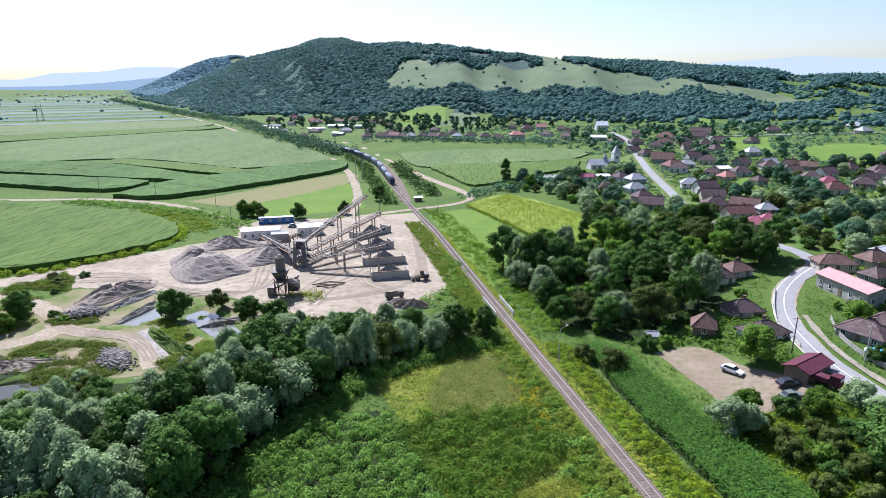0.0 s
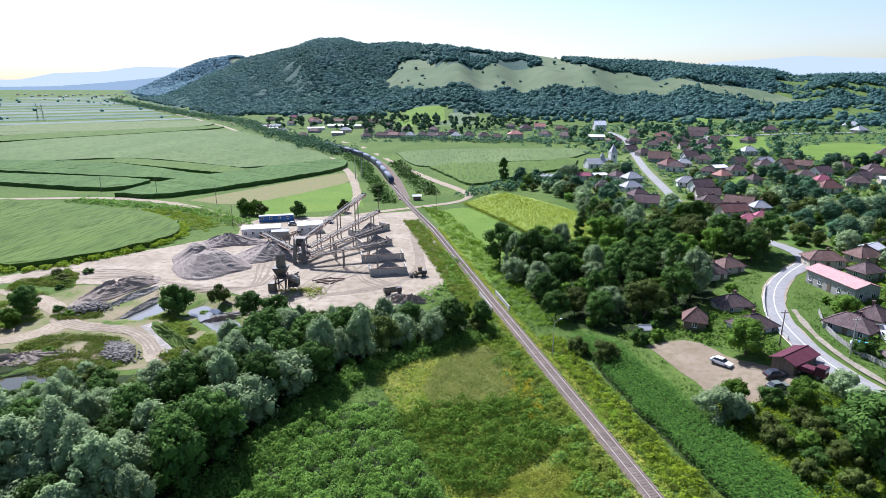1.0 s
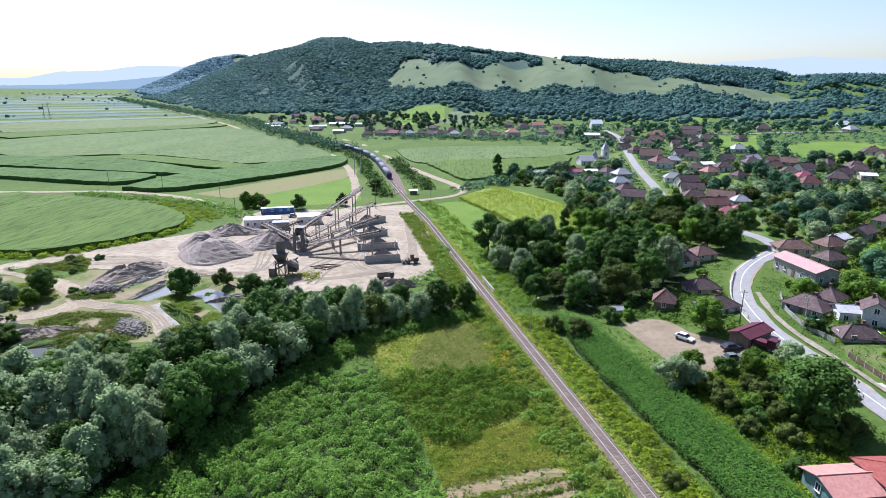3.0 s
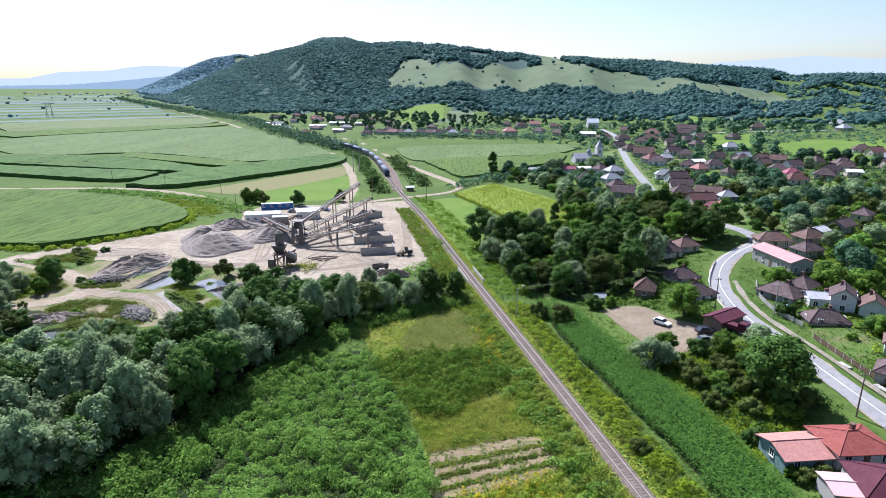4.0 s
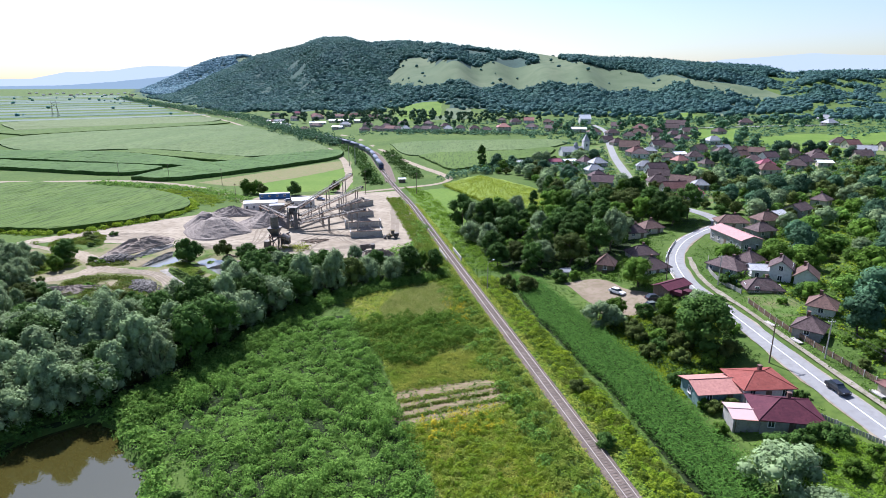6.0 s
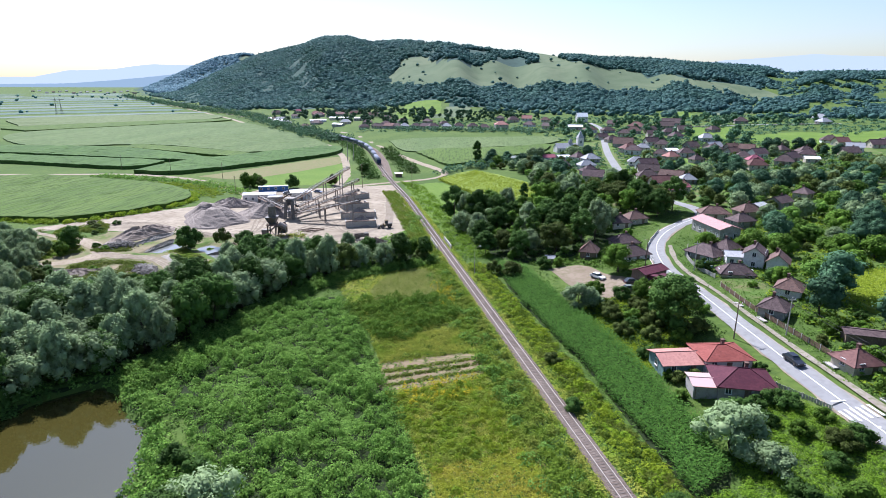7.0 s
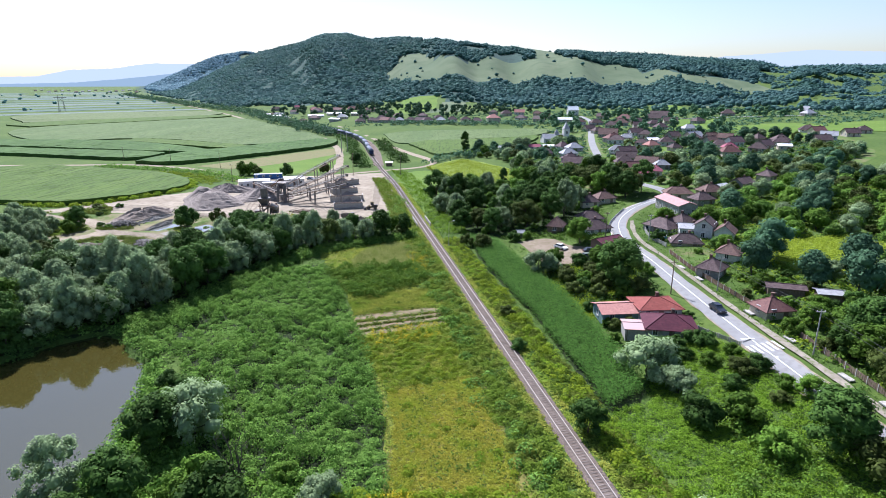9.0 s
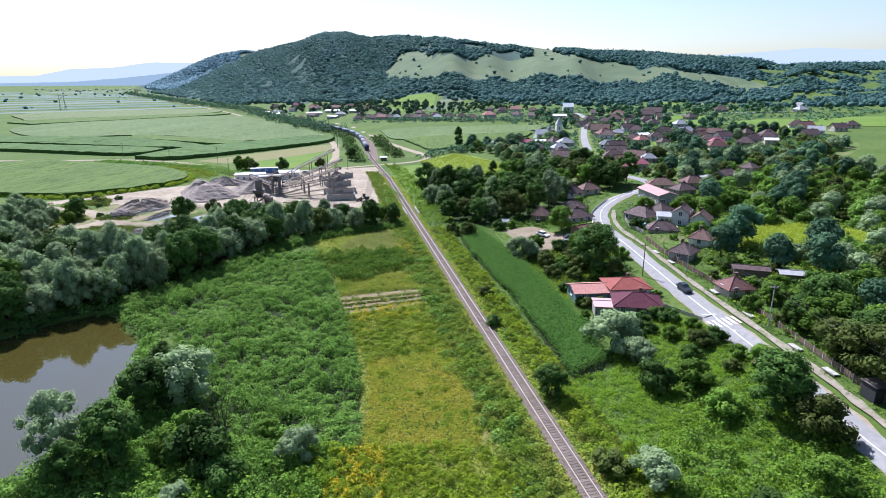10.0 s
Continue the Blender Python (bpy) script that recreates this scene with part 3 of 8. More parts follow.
slot = np.where((ft > 0.50) & (fs > 0.0) & (fs < 1.6), 0, slot)
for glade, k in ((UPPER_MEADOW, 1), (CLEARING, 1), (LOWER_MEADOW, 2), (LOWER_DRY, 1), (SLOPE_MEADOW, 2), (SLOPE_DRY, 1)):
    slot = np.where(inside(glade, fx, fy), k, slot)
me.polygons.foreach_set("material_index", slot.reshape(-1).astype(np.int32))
me.shade_smooth()
tagged(new("ground", me), "green grassy valley floor rising into a long hill", "ground", "", "structure")


def water(name, poly, level, mat, label):
    g = Geo()
    cx, cy = np.mean([p[0] for p in poly]), np.mean([p[1] for p in poly])
    ring = [(p[0] + 1.2 * np.sign(p[0] - cx), p[1] + 1.2 * np.sign(p[1] - cy)) for p in poly]
    g.add([(x, y, level) for x, y in ring], [tuple(range(len(ring)))])
    bm = bmesh.new()
    bm.from_mesh(g.mesh(name, mat))
    bmesh.ops.recalc_face_normals(bm, faces=bm.faces)
    for f in bm.faces:
        if f.normal.z < 0:
            f.normal_flip()
    out = bpy.data.meshes.new(name)
    bm.to_mesh(out)
    out.materials.append(mat)
    return tagged(new(name, out), label, "water", "", "structure")


water("water_pond", POND, -1.15, M["pond"], "still murky brown-green pond water among trees")
water("water_pool", POOL_A, -0.65, M["puddle"], "pale milky settling pool by the gravel yard")
water("water_pool", POOL_B, -0.65, M["puddle"], "pale milky settling pool with muddy banks")
water("water_pool", POOL_C, -0.65, M["pond"], "grey pool behind the willows")

# far ridges, beyond all else; emission gives them the glow of haze
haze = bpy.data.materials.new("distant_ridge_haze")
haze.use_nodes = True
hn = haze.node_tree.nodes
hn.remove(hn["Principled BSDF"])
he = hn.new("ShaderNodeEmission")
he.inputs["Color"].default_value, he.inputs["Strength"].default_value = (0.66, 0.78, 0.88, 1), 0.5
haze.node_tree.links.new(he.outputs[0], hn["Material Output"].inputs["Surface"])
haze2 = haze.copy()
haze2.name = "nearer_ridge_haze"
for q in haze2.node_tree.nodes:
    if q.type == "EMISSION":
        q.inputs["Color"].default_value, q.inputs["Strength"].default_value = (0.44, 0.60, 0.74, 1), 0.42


def ridge(name, y, t0, t1, heights, mat, label):
    """A far ridge line as a wall-like slope across the distance."""
    g, n = Geo(), 90
    rng = np.random.default_rng(5)
    for i in range(n):
        t = t0 + (t1 - t0) * i / (n - 1)
        h = float(np.interp(t, [p[0] for p in heights], [p[1] for p in heights])) + rng.normal(0, 1.2)
        g.v += [(t * y, y, -5), (t * y, y + 120, h)]
    g.f = [(2 * i, 2 * i + 2, 2 * i + 3, 2 * i + 1) for i in range(n - 1)]
    tagged(new(name, g.mesh(name, mat)), label, "distant hills", "", "structure")


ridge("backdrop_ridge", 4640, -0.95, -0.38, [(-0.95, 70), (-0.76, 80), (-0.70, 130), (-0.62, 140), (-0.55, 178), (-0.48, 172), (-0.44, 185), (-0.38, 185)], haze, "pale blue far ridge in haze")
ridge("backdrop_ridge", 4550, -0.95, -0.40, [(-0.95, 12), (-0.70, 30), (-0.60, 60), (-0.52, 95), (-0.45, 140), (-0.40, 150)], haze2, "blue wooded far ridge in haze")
ridge("backdrop_ridge", 4640, 0.36, 0.95, [(0.36, 180), (0.42, 215), (0.50, 240), (0.56, 262), (0.62, 250), (0.76, 240), (0.95, 220)], haze, "pale blue far ridge in haze behind the meadow hill")

# ---- ground cover ----
drape("yard", [(-22, 264), (-12, 222), (-5.5, 192), (-4, 168), (-11, 149), (-31, 139), (-44, 142), (-62, 152), (-88, 157), (-110, 158), (-130, 151), (-142, 160), (-121, 181), (-101, 203), (-86, 220), (-86, 245), (-53, 252)], 0.05, M["sand"], "pale sandy gravel yard marked by wheel tracks", "yard", 1.0)
drape("worn_ground", [(-134, 150), (-110, 157), (-88, 156), (-62, 151), (-46, 140), (-47, 126), (-56, 110), (-80, 106), (-100, 112), (-130, 112)], 0.025, M["worn"], "worn sandy ground with patches of grass", "ground", 0.8)
drape("bare_lot", [(41.5, 121.5), (51.5, 122), (56, 114), (65.5, 101.5), (56.5, 97.5), (49, 97), (45.5, 108)], 0.08, M["lot"], "bare brown earth parking lot", "lot", 0.5)
drape("meadow", [(-17, 106), (-4, 117), (8, 124), (17, 88), (24, 52), (34, 14), (38, -8), (26, -14), (18, 3), (13, 27), (3, 55), (0, 68), (-10, 92)], 0.04, M["meadow"], "uncut yellow-green meadow beside the railway", "meadow", 0.8)
STRIP = [(2.4, 61.5), (14.5, 66.5), (19.8, 65.5), (22.5, 58.5), (4.2, 50.5)]
drape("tilled_strip", STRIP, 0.09, M["tilled"], "dry tilled strip across the meadow", "field", 0.5)
drape("vine_ground", [(-24, 92), (-12, 95), (-1, 66), (13, 26), (17, 4), (10, -14), (-8, -10), (-12, 20), (-26, 40), (-38, 44), (-36, 62)], 0.03, M["under"], "soil under dense weeds, coloured dark as shade", "ground", 0.8)
drape("forest_floor", [(-125, 34), (-85, 35), (-61, 38.5), (-54.5, 47), (-45, 53), (-38, 66), (-33, 80), (-27, 98), (-20, 110), (8, 130), (2, 136), (-16, 132), (-36, 128), (-50, 118), (-57, 107), (-82, 104), (-99, 115), (-125, 118)], 0.03, M["under"], "ground under the river trees, coloured dark as shade", "ground", 0.8)
drape("light_meadow", [(-90, 251), (-51, 268), (-49, 285), (-66, 342), (-104, 277)], 0.05, M["mown"], "bright mown green meadow", "meadow", 0.6)
drape("brown_field", [(-136, 284), (-77, 379), (-67, 345), (-104, 279)], 0.075, M["soil_strip"], "harvested brown-green field", "field", 0.6)
drape("grove_floor", [(14, 165), (24, 140), (38, 128), (60, 138), (74, 165), (74, 190), (62, 218), (46, 238), (44, 205), (28, 190)], 0.03, M["under"], "ground under the village trees, coloured dark as shade", "ground", 0.8)


def crop(name, poly, height, mat, label, step=4.0, rows=0.0):
    """A standing crop: an uneven top on steep leafy sides."""
    ring = curve_points(poly + poly[:1], step)[:-1]
    rng = np.random.default_rng(int(abs(poly[0][0]) * 7) % 1000)
    ring = ring + rng.normal(0, 0.35, ring.shape)
    bm = bmesh.new()
    f = bm.faces.new([bm.verts.new((x, y, 0)) for x, y in ring])
    bm.normal_update()
    if f.normal.z < 0:
        f.normal_flip()
    out = bmesh.ops.extrude_face_region(bm, geom=[f])
    top = [v for v in out["geom"] if isinstance(v, bmesh.types.BMVert)]
    face = [v for v in out["geom"] if isinstance(v, bmesh.types.BMFace)]
    for v in top:
        v.co.z = 1
    bmesh.ops.triangulate(bm, faces=face)
    for _ in range(4):
        long = [e for e in bm.edges if all(v.co.z > 0.5 for v in e.verts) and e.calc_length() > 3 * step]
        if not long:
            break
        bmesh.ops.subdivide_edges(bm, edges=long, cuts=1)
        bmesh.ops.triangulate(bm, faces=[q for q in bm.faces if len(q.verts) > 3 and all(v.co.z > 0.5 for v in q.verts)])
    co = np.array([v.co for v in bm.verts])
    zz = land(co[:, 0], co[:, 1])
    for v, z in zip(bm.verts, zz):
        v.co.z = z - 0.1 if v.co.z < 0.5 else z + height * (1 + rng.normal(0, 0.06))
    me = bpy.data.meshes.new(name)
    bm.to_mesh(me)
    bm.free()
    me.materials.append(mat)
    return tagged(new(name, me), label, "crop field", "", "stuff")


def crop_material(name, c1, c2, turn, row=1.0):
    return surf(name, c1, c2, 0.05, 0.9, tuple(v * 0.55 for v in c1), 0.9, 0.9, 0.5, where="Position", stretch=(1.0, 0.12, 1.0), turn=turn)


CROP = [crop_material("maize_crop", (0.05, 0.10, 0.02), (0.07, 0.13, 0.028), 0.5), crop_material("pale_crop", (0.083, 0.128, 0.038), (0.108, 0.15, 0.05), 0.95),
        crop_material("mid_crop", (0.062, 0.108, 0.016), (0.082, 0.13, 0.022), 0.9), crop_material("yellow_crop", (0.105, 0.14, 0.05), (0.125, 0.158, 0.062), 0.9)]
CROP_PALE = crop_material("pale_maize_crop", (0.15, 0.205, 0.03), (0.19, 0.24, 0.04), 0.3)
crop("crop_field", [(-140, 170), (-122, 184), (-108, 207), (-113, 226), (-137, 248), (-190, 266), (-230, 272), (-260, 240), (-190, 180)], 2.0, CROP[2], "rounded green maize field by the dirt road")
crop("crop_field", [(-296, 368), (-169, 341), (-163, 357), (-252, 411), (-337, 420), (-420, 425), (-390, 390)], 2.2, CROP[0], "long dark-edged maize field")
crop("crop_field", [(-260, 323), (-193, 308), (-181, 329), (-196, 342), (-289, 358), (-370, 372), (-350, 345)], 2.2, CROP[0], "maize field strip beside bare soil")
crop("crop_field", [(-177, 292), (-144, 296), (-83, 387), (-97, 435), (-148, 367), (-160, 353), (-173, 325)], 2.3, CROP[0], "tall maize field with a dark edge")
crop("crop_field", [(-253, 417), (-151, 369), (-149, 391), (-254, 440)], 1.6, CROP[2], "narrow green crop strip")
crop("crop_field", [(-150, 398), (-99, 445), (-205, 622), (-307, 722), (-442, 557), (-342, 428), (-254, 446)], 0.9, CROP[1], "wide pale green crop field")
crop("crop_field", [(-450, 566), (-318, 735), (-345, 780), (-500, 620)], 1.4, CROP[2], "green crop strip with dark edge")
crop("crop_field", [(-505, 628), (-348, 786), (-421, 900), (-611, 774)], 1.2, CROP[3], "pale yellow-green crop field")
crop("crop_field", [(-54, 480), (10, 470), (88, 448), (76, 405), (40, 395), (-24, 402)], 0.9, CROP[1], "pale green field below the village")
crop("crop_field", [(-22, 398), (40, 390), (75, 398), (66, 362), (40, 340), (9, 318), (-6, 350)], 1.3, CROP[2], "green vegetable and maize field")
crop("crop_field", [(2, 277), (22, 285), (52, 229), (47, 200), (34, 199), (15, 246)], 1.3, CROP_PALE, "bright yellow-green maize plot")
crop("crop_field", [(104, 100), (130, 104), (138, 90), (122, 80), (107, 76), (103, 88)], 1.0, CROP_PALE, "bright yellow-green maize plot behind the houses")

drape("light_meadow", [(-15, 259), (2, 271), (16, 240), (26, 205), (14, 190), (12, 168), (5.5, 168), (-4, 212)], 0.06, M["mown"], "bright rough grass between track and maize", "meadow", 0.8)
drape("light_meadow", [(208, 345), (214, 380), (233, 421), (280, 447), (296, 424), (262, 360), (226, 318)], 0.3, M["mown"], "bright mown meadow beside the upper village", "meadow", 1.0, 8.0)
drape("light_meadow", [(177, 396), (203, 493), (249, 496), (215, 425), (193, 382)], 0.3, M["mown"], "sunny mown slope under the hill", "meadow", 1.0, 8.0)
drape("vegetable_plot", [(80.5, 89), (88, 90.5), (91.5, 98), (88, 103.5), (80.8, 101)], 0.06, M["garden"], "tended vegetable garden beside the road", "field", 0.4, 3.0)
drape("vegetable_plot", [(121, 285), (135, 305), (150, 309), (140, 285)], 0.3, M["mown"], "green vegetable plot between houses", "field", 0.6, 4.0)
drape("light_meadow", [(215, 415), (300, 440), (415, 470), (440, 410), (340, 365), (255, 385)], 0.25, M["mown"], "bright green meadow behind the village", "meadow", 1.0, 12.0)
# crop colours of the far parcels are paled and blued to imitate haze
HAZE_CROP = [crop_material("far_haze_crop", (0.10, 0.145, 0.115), (0.12, 0.165, 0.13), 0.9), crop_material("far_pale_haze_crop", (0.125, 0.165, 0.13), (0.145, 0.18, 0.145), 0.9), crop_material("far_dark_haze_crop", (0.082, 0.13, 0.098), (0.10, 0.148, 0.112), 0.9)]
# far parcels out to the horizon
rng = np.random.default_rng(21)
u, w = np.array([-0.78, -0.63]), np.array([-0.56, 0.83])
for k in range(46):
    base = np.array([-440.0, 935.0]) + w * (k // 4) * 105 * (1 + 0.05 * (k // 4)) + u * (k % 4) * 330 + rng.normal(0, 12, 2)
    long, wide = rng.uniform(250, 320), rng.uniform(35, 95) * (1 + 0.05 * (k // 4))
    quad = [tuple(base), tuple(base + u * long), tuple(base + u * long + w * wide), tuple(base + w * wide)]
    if max(p[1] for p in quad) > 4400:
        continue
    crop("crop_field", quad, rng.uniform(0.12, 0.3), HAZE_CROP[int(rng.integers(0, 3))], "far green field parcel on the plain", 30.0)

# ---- roads and tracks ----
ribbon("dirt_road", [(-330, 276), (-230, 284), (-177, 288), (-134, 273), (-101, 246), (-88, 231), (-84, 220)], 2.4, 0.10, M["dirt"], "pale unpaved farm road", "dirt road", wobble=0.2)
ribbon("dirt_road", [(-190, 560), (-110, 468), (-94, 436), (-72, 376), (-54, 300), (-50, 254)], 2.3, 0.10, M["dirt"], "pale unpaved track beside the crops", "dirt road", wobble=0.2)
ribbon("dirt_road", [(-900, 1620), (-573, 1161), (-396, 906), (-290, 745), (-190, 560)], 2.5, 0.14, M["dirt"], "unpaved track along the valley edge", "dirt road", wobble=0.2)
ribbon("crossing_road", [(-48, 252), (-36, 262), (-23.5, 270.5), (-5, 283), (4, 294), (-2, 316), (-17, 351), (-49, 431), (-92, 538), (-130, 600)], 2.0, 0.12, M["dirt"], "pale unpaved road over the level crossing", "dirt road", wobble=0.15)
ribbon("dirt_road", [(-128, 153), (-108, 142), (-97, 131), (-100, 122), (-118, 113), (-150, 108)], 2.6, 0.09, M["dirt"], "rutted track beside the pools", "dirt road", wobble=0.3)
ribbon("dirt_road", [(-99, 132.5), (-91, 128.5), (-79, 126.5), (-71.5, 121.5), (-65.5, 114), (-63.5, 111)], 1.9, 0.10, M["dirt"], "curving rutted track", "dirt road", wobble=0.3)
for off in (-1.3, -0.5, 0.5, 1.3):
    ribbon("wheel_rut", [(-99, 132.5 + off), (-91, 128.5 + off), (-79 + off * 0.3, 126.5 + off), (-71.5 + off * 0.7, 121.5 + off * 0.7), (-65.5 + off * 0.8, 114.5 + off * 0.5)], 0.22, 0.13, M["damp"], "damp wheel rut", "wheel rut", wobble=0.06)
for k, (o, wide) in enumerate(((0, 0.5), (1.9, 0.5), (4.2, 0.7), (6.6, 0.45), (8.4, 0.45), (11.0, 0.8), (13.5, 0.5))):
    ribbon("wheel_rut", [(-60 + o, 147 + o * 0.15), (-42 + o * 1.2, 150 + o * 0.6), (-22 + o * 0.8, 158 + o * 1.2), (-12 - o * 0.4, 178 + o * 2.2), (-16 - o * 0.3, 215 + o)], wide * 0.6, 0.075 + 0.002 * k, M["damp"], "damp wheel track in the sand", "wheel track", wobble=0.12)
for k, (o, wide) in enumerate(((0, 0.4), (2.0, 0.4), (5.0, 0.8), (7.5, 0.4), (9.5, 0.5))):
    ribbon("wheel_rut", [(-134 + o, 158 + o * 0.9), (-112 + o * 0.3, 163 + o), (-96, 164.5 + o * 0.45), (-76, 158.5 - o * 0.5), (-58 - o * 0.3, 159 - o * 0.2), (-55.5 - o * 0.9, 176), (-60 - o * 0.8, 192)], wide * 0.6, 0.10 + 0.002 * k, M["damp"], "damp wheel track round the gravel heap", "wheel track", wobble=0.12)
for k, o in enumerate((0, 2.1, 5.6, 7.8)):
    ribbon("wheel_rut", [(-46 + o, 148), (-45 + o * 1.1, 162), (-41 + o * 1.3, 172), (-37 + o * 1.2, 178 + o * 0.4), (-28, 163 + o), (-20, 156 + o * 0.8)], 0.3, 0.12 + 0.002 * k, M["damp"], "curved wheel track beside the mixing plant", "wheel track", wobble=0.12)
drape("silt_channel", [(-76.2, 128.9), (-72.9, 131.6), (-64, 121.5), (-56.3, 111.8), (-58.5, 108.5), (-68.0, 119.4)], 0.08, M["pale_silt"], "channel of pale dried silt and stones", "channel", 0.5)
drape("grass_patch", [(-136, 156), (-124.3, 163), (-122.1, 171), (-116, 166), (-110.5, 155), (-116, 148.5)], 0.085, M["grass"], "green weedy patch beside the yard", "grass", 0.7)

ROAD = [(90.5, -40), (86.4, -12), (83.6, 6), (82.4, 20), (80.8, 33), (79.0, 46), (77.2, 60), (75.6, 76), (74.2, 93), (72.3, 107), (72.6, 119), (75.4, 133), (82, 147), (91, 158.5), (101.5, 168.5), (104, 182), (98, 200), (93.5, 217), (92.5, 241), (98.5, 283), (107, 345), (122, 430), (134.8, 500), (136, 560)]
road = ribbon("road", ROAD, 2.25, 0.16, M["asphalt"], "pale asphalt village road with white lines", "road", step=3.0, crown=0.05)
ribbon("road_shoulder", [p for p in ROAD if p[1] < 170], 2.6, 0.11, M["dirt"], "dusty gravel shoulder of the road", "road shoulder", step=3.0, wobble=0.25)
near_road = [p for p in ROAD if p[1] < 170]
path = ribbon("pavement", [(x + 4.2, y + 0.6) for x, y in near_road if y < 135], 0.65, 0.26, M["paving"], "worn concrete footpath along the road", "pavement", step=3.0, wobble=0.12)
ribbon("road_line", near_road, 0.08, 0.245, M["paint"], "white centre line", "", step=3.0, parent=road)
ribbon("road_line", [(x - 2.8, y - 0.3) for x, y in near_road if 95 < y], 0.07, 0.235, M["paint"], "white edge line", "", step=3.0, parent=road)
ribbon("road", [(196, 470), (203, 504), (250, 516), (297, 526), (360, 530)], 2.5, 0.35, M["asphalt"], "pale road across the far village meadow", "road", step=6.0)
for k in range(6):
    g = Geo()
    a = math.atan2(46 - 60, 81.4 - 79) + math.pi / 2
    px, py = 79.9 + (k - 2.5) * 0.95 * math.cos(a), 42.2 + (k - 2.5) * 0.95 * math.sin(a)
    g.box((px, py, land1(px, py) + 0.235), (0.5, 3.2, 0.02), a)
    part("zebra_stripe", g, M["paint"], road)
for dy in (-3.4, 3.4):
    g = Geo()
    px, py = 79.9 - dy * 0.1, 42.2 + dy
    g.box((px - 1.2 * (1 if dy > 0 else -1), py, land1(px, py) + 0.235), (2.6, 0.35, 0.02), a)
    part("stop_line", g, M["paint"], road)

# ---- railway ----
line = curve_points(TRACK, 0.6)
tan = np.gradient(line, axis=0)
tan /= np.linalg.norm(tan, axis=1, keepdims=True)
nrm = np.stack([tan[:, 1], -tan[:, 0]], axis=1)


def sweep(offsets_heights, pts, nr, every=5):
    g, k = Geo(), len(offsets_heights)
    idx = list(range(0, len(pts), every))
    for i in idx:
        for o, h in offsets_heights:
            p = pts[i] + nr[i] * o
            g.v.append((p[0], p[1], h))
    g.f = [(i * k + j + 1, (i + 1) * k + j + 1, (i + 1) * k + j, i * k + j) for i in range(len(idx) - 1) for j in range(k - 1)]
    return g


railway = thing("railway", "single railway track on a ballast bed with rusty edges", "railway", kind="structure")
part("ballast_bed", sweep([(-1.7, -0.05), (-1.32, 0.215), (1.32, 0.215), (1.7, -0.05)], line, nrm), M["ballast"], railway)
for o in (-0.75, 0.75):
    part("rail", sweep([(o - 0.075, 0.2), (o - 0.075, 0.37), (o + 0.075, 0.37), (o + 0.075, 0.2)], line, nrm), M["rail"], railway)
sg = Geo().box((0, 0, 0), (2.4, 0.26, 0.14))
sleeper_mesh = sg.mesh("sleeper", M["sleeper"])
first = int(np.argmin(np.abs(line[:, 1] + 30)))
for i in range(first, first + 300):
    ob = new("sleeper", sleeper_mesh)
    ob.parent = railway
    ob.matrix_basis = Matrix.Translation((line[i][0], line[i][1], 0.18)) @ Matrix.Rotation(math.atan2(nrm[i][1], nrm[i][0]), 4, "Z")
rest = Geo()
for i in range(first + 300, min(len(line), first + 1000)):
    rest.box((line[i][0], line[i][1], 0.18), (2.4, 0.26, 0.14), math.atan2(nrm[i][1], nrm[i][0]))
tagged(part("sleepers_far", rest, M["sleeper"], railway), kind="stuff")
side_pts = np.array([(p[0] + 4.6 * min(1, max(0, (p[1] - 292) / 60)) * nrm[i][0], p[1] + 4.6 * min(1, max(0, (p[1] - 292) / 60)) * nrm[i][1]) for i, p in enumerate(line) if p[1] > 290])
sn = nrm[-len(side_pts):]
siding = thing("railway_siding", "rusty second track joining from the station", "railway", kind="structure")
part("ballast_bed", sweep([(-3.4, -0.05), (-2.4, 0.14), (2.4, 0.14), (3.4, -0.05)], side_pts, sn), M["ballast"], siding)
for o in (-0.75, 0.75):
    part("rail", sweep([(o - 0.075, 0.17), (o - 0.075, 0.34), (o + 0.075, 0.34), (o + 0.075, 0.17)], side_pts, sn), M["rust"], siding)

# small bridge over the stream
bridge = thing("railway_bridge", "short railway bridge with pale steel parapets", "bridge", (9.3, 147.6, 0), math.atan2(-TX[5] + TX[4], TY[5] - TY[4]))
for s in (-1, 1):
    part("parapet", Geo().box((s * 2.3, 0, 0.75), (0.25, 12, 1.1)), M["concrete"], bridge, "pale weathered parapet beam")
    part("abutment", Geo().box((0, s * 5.5, -0.55), (5.4, 1.6, 1.2)), M["dark_concrete"], bridge)

# ---- trees and plants ----


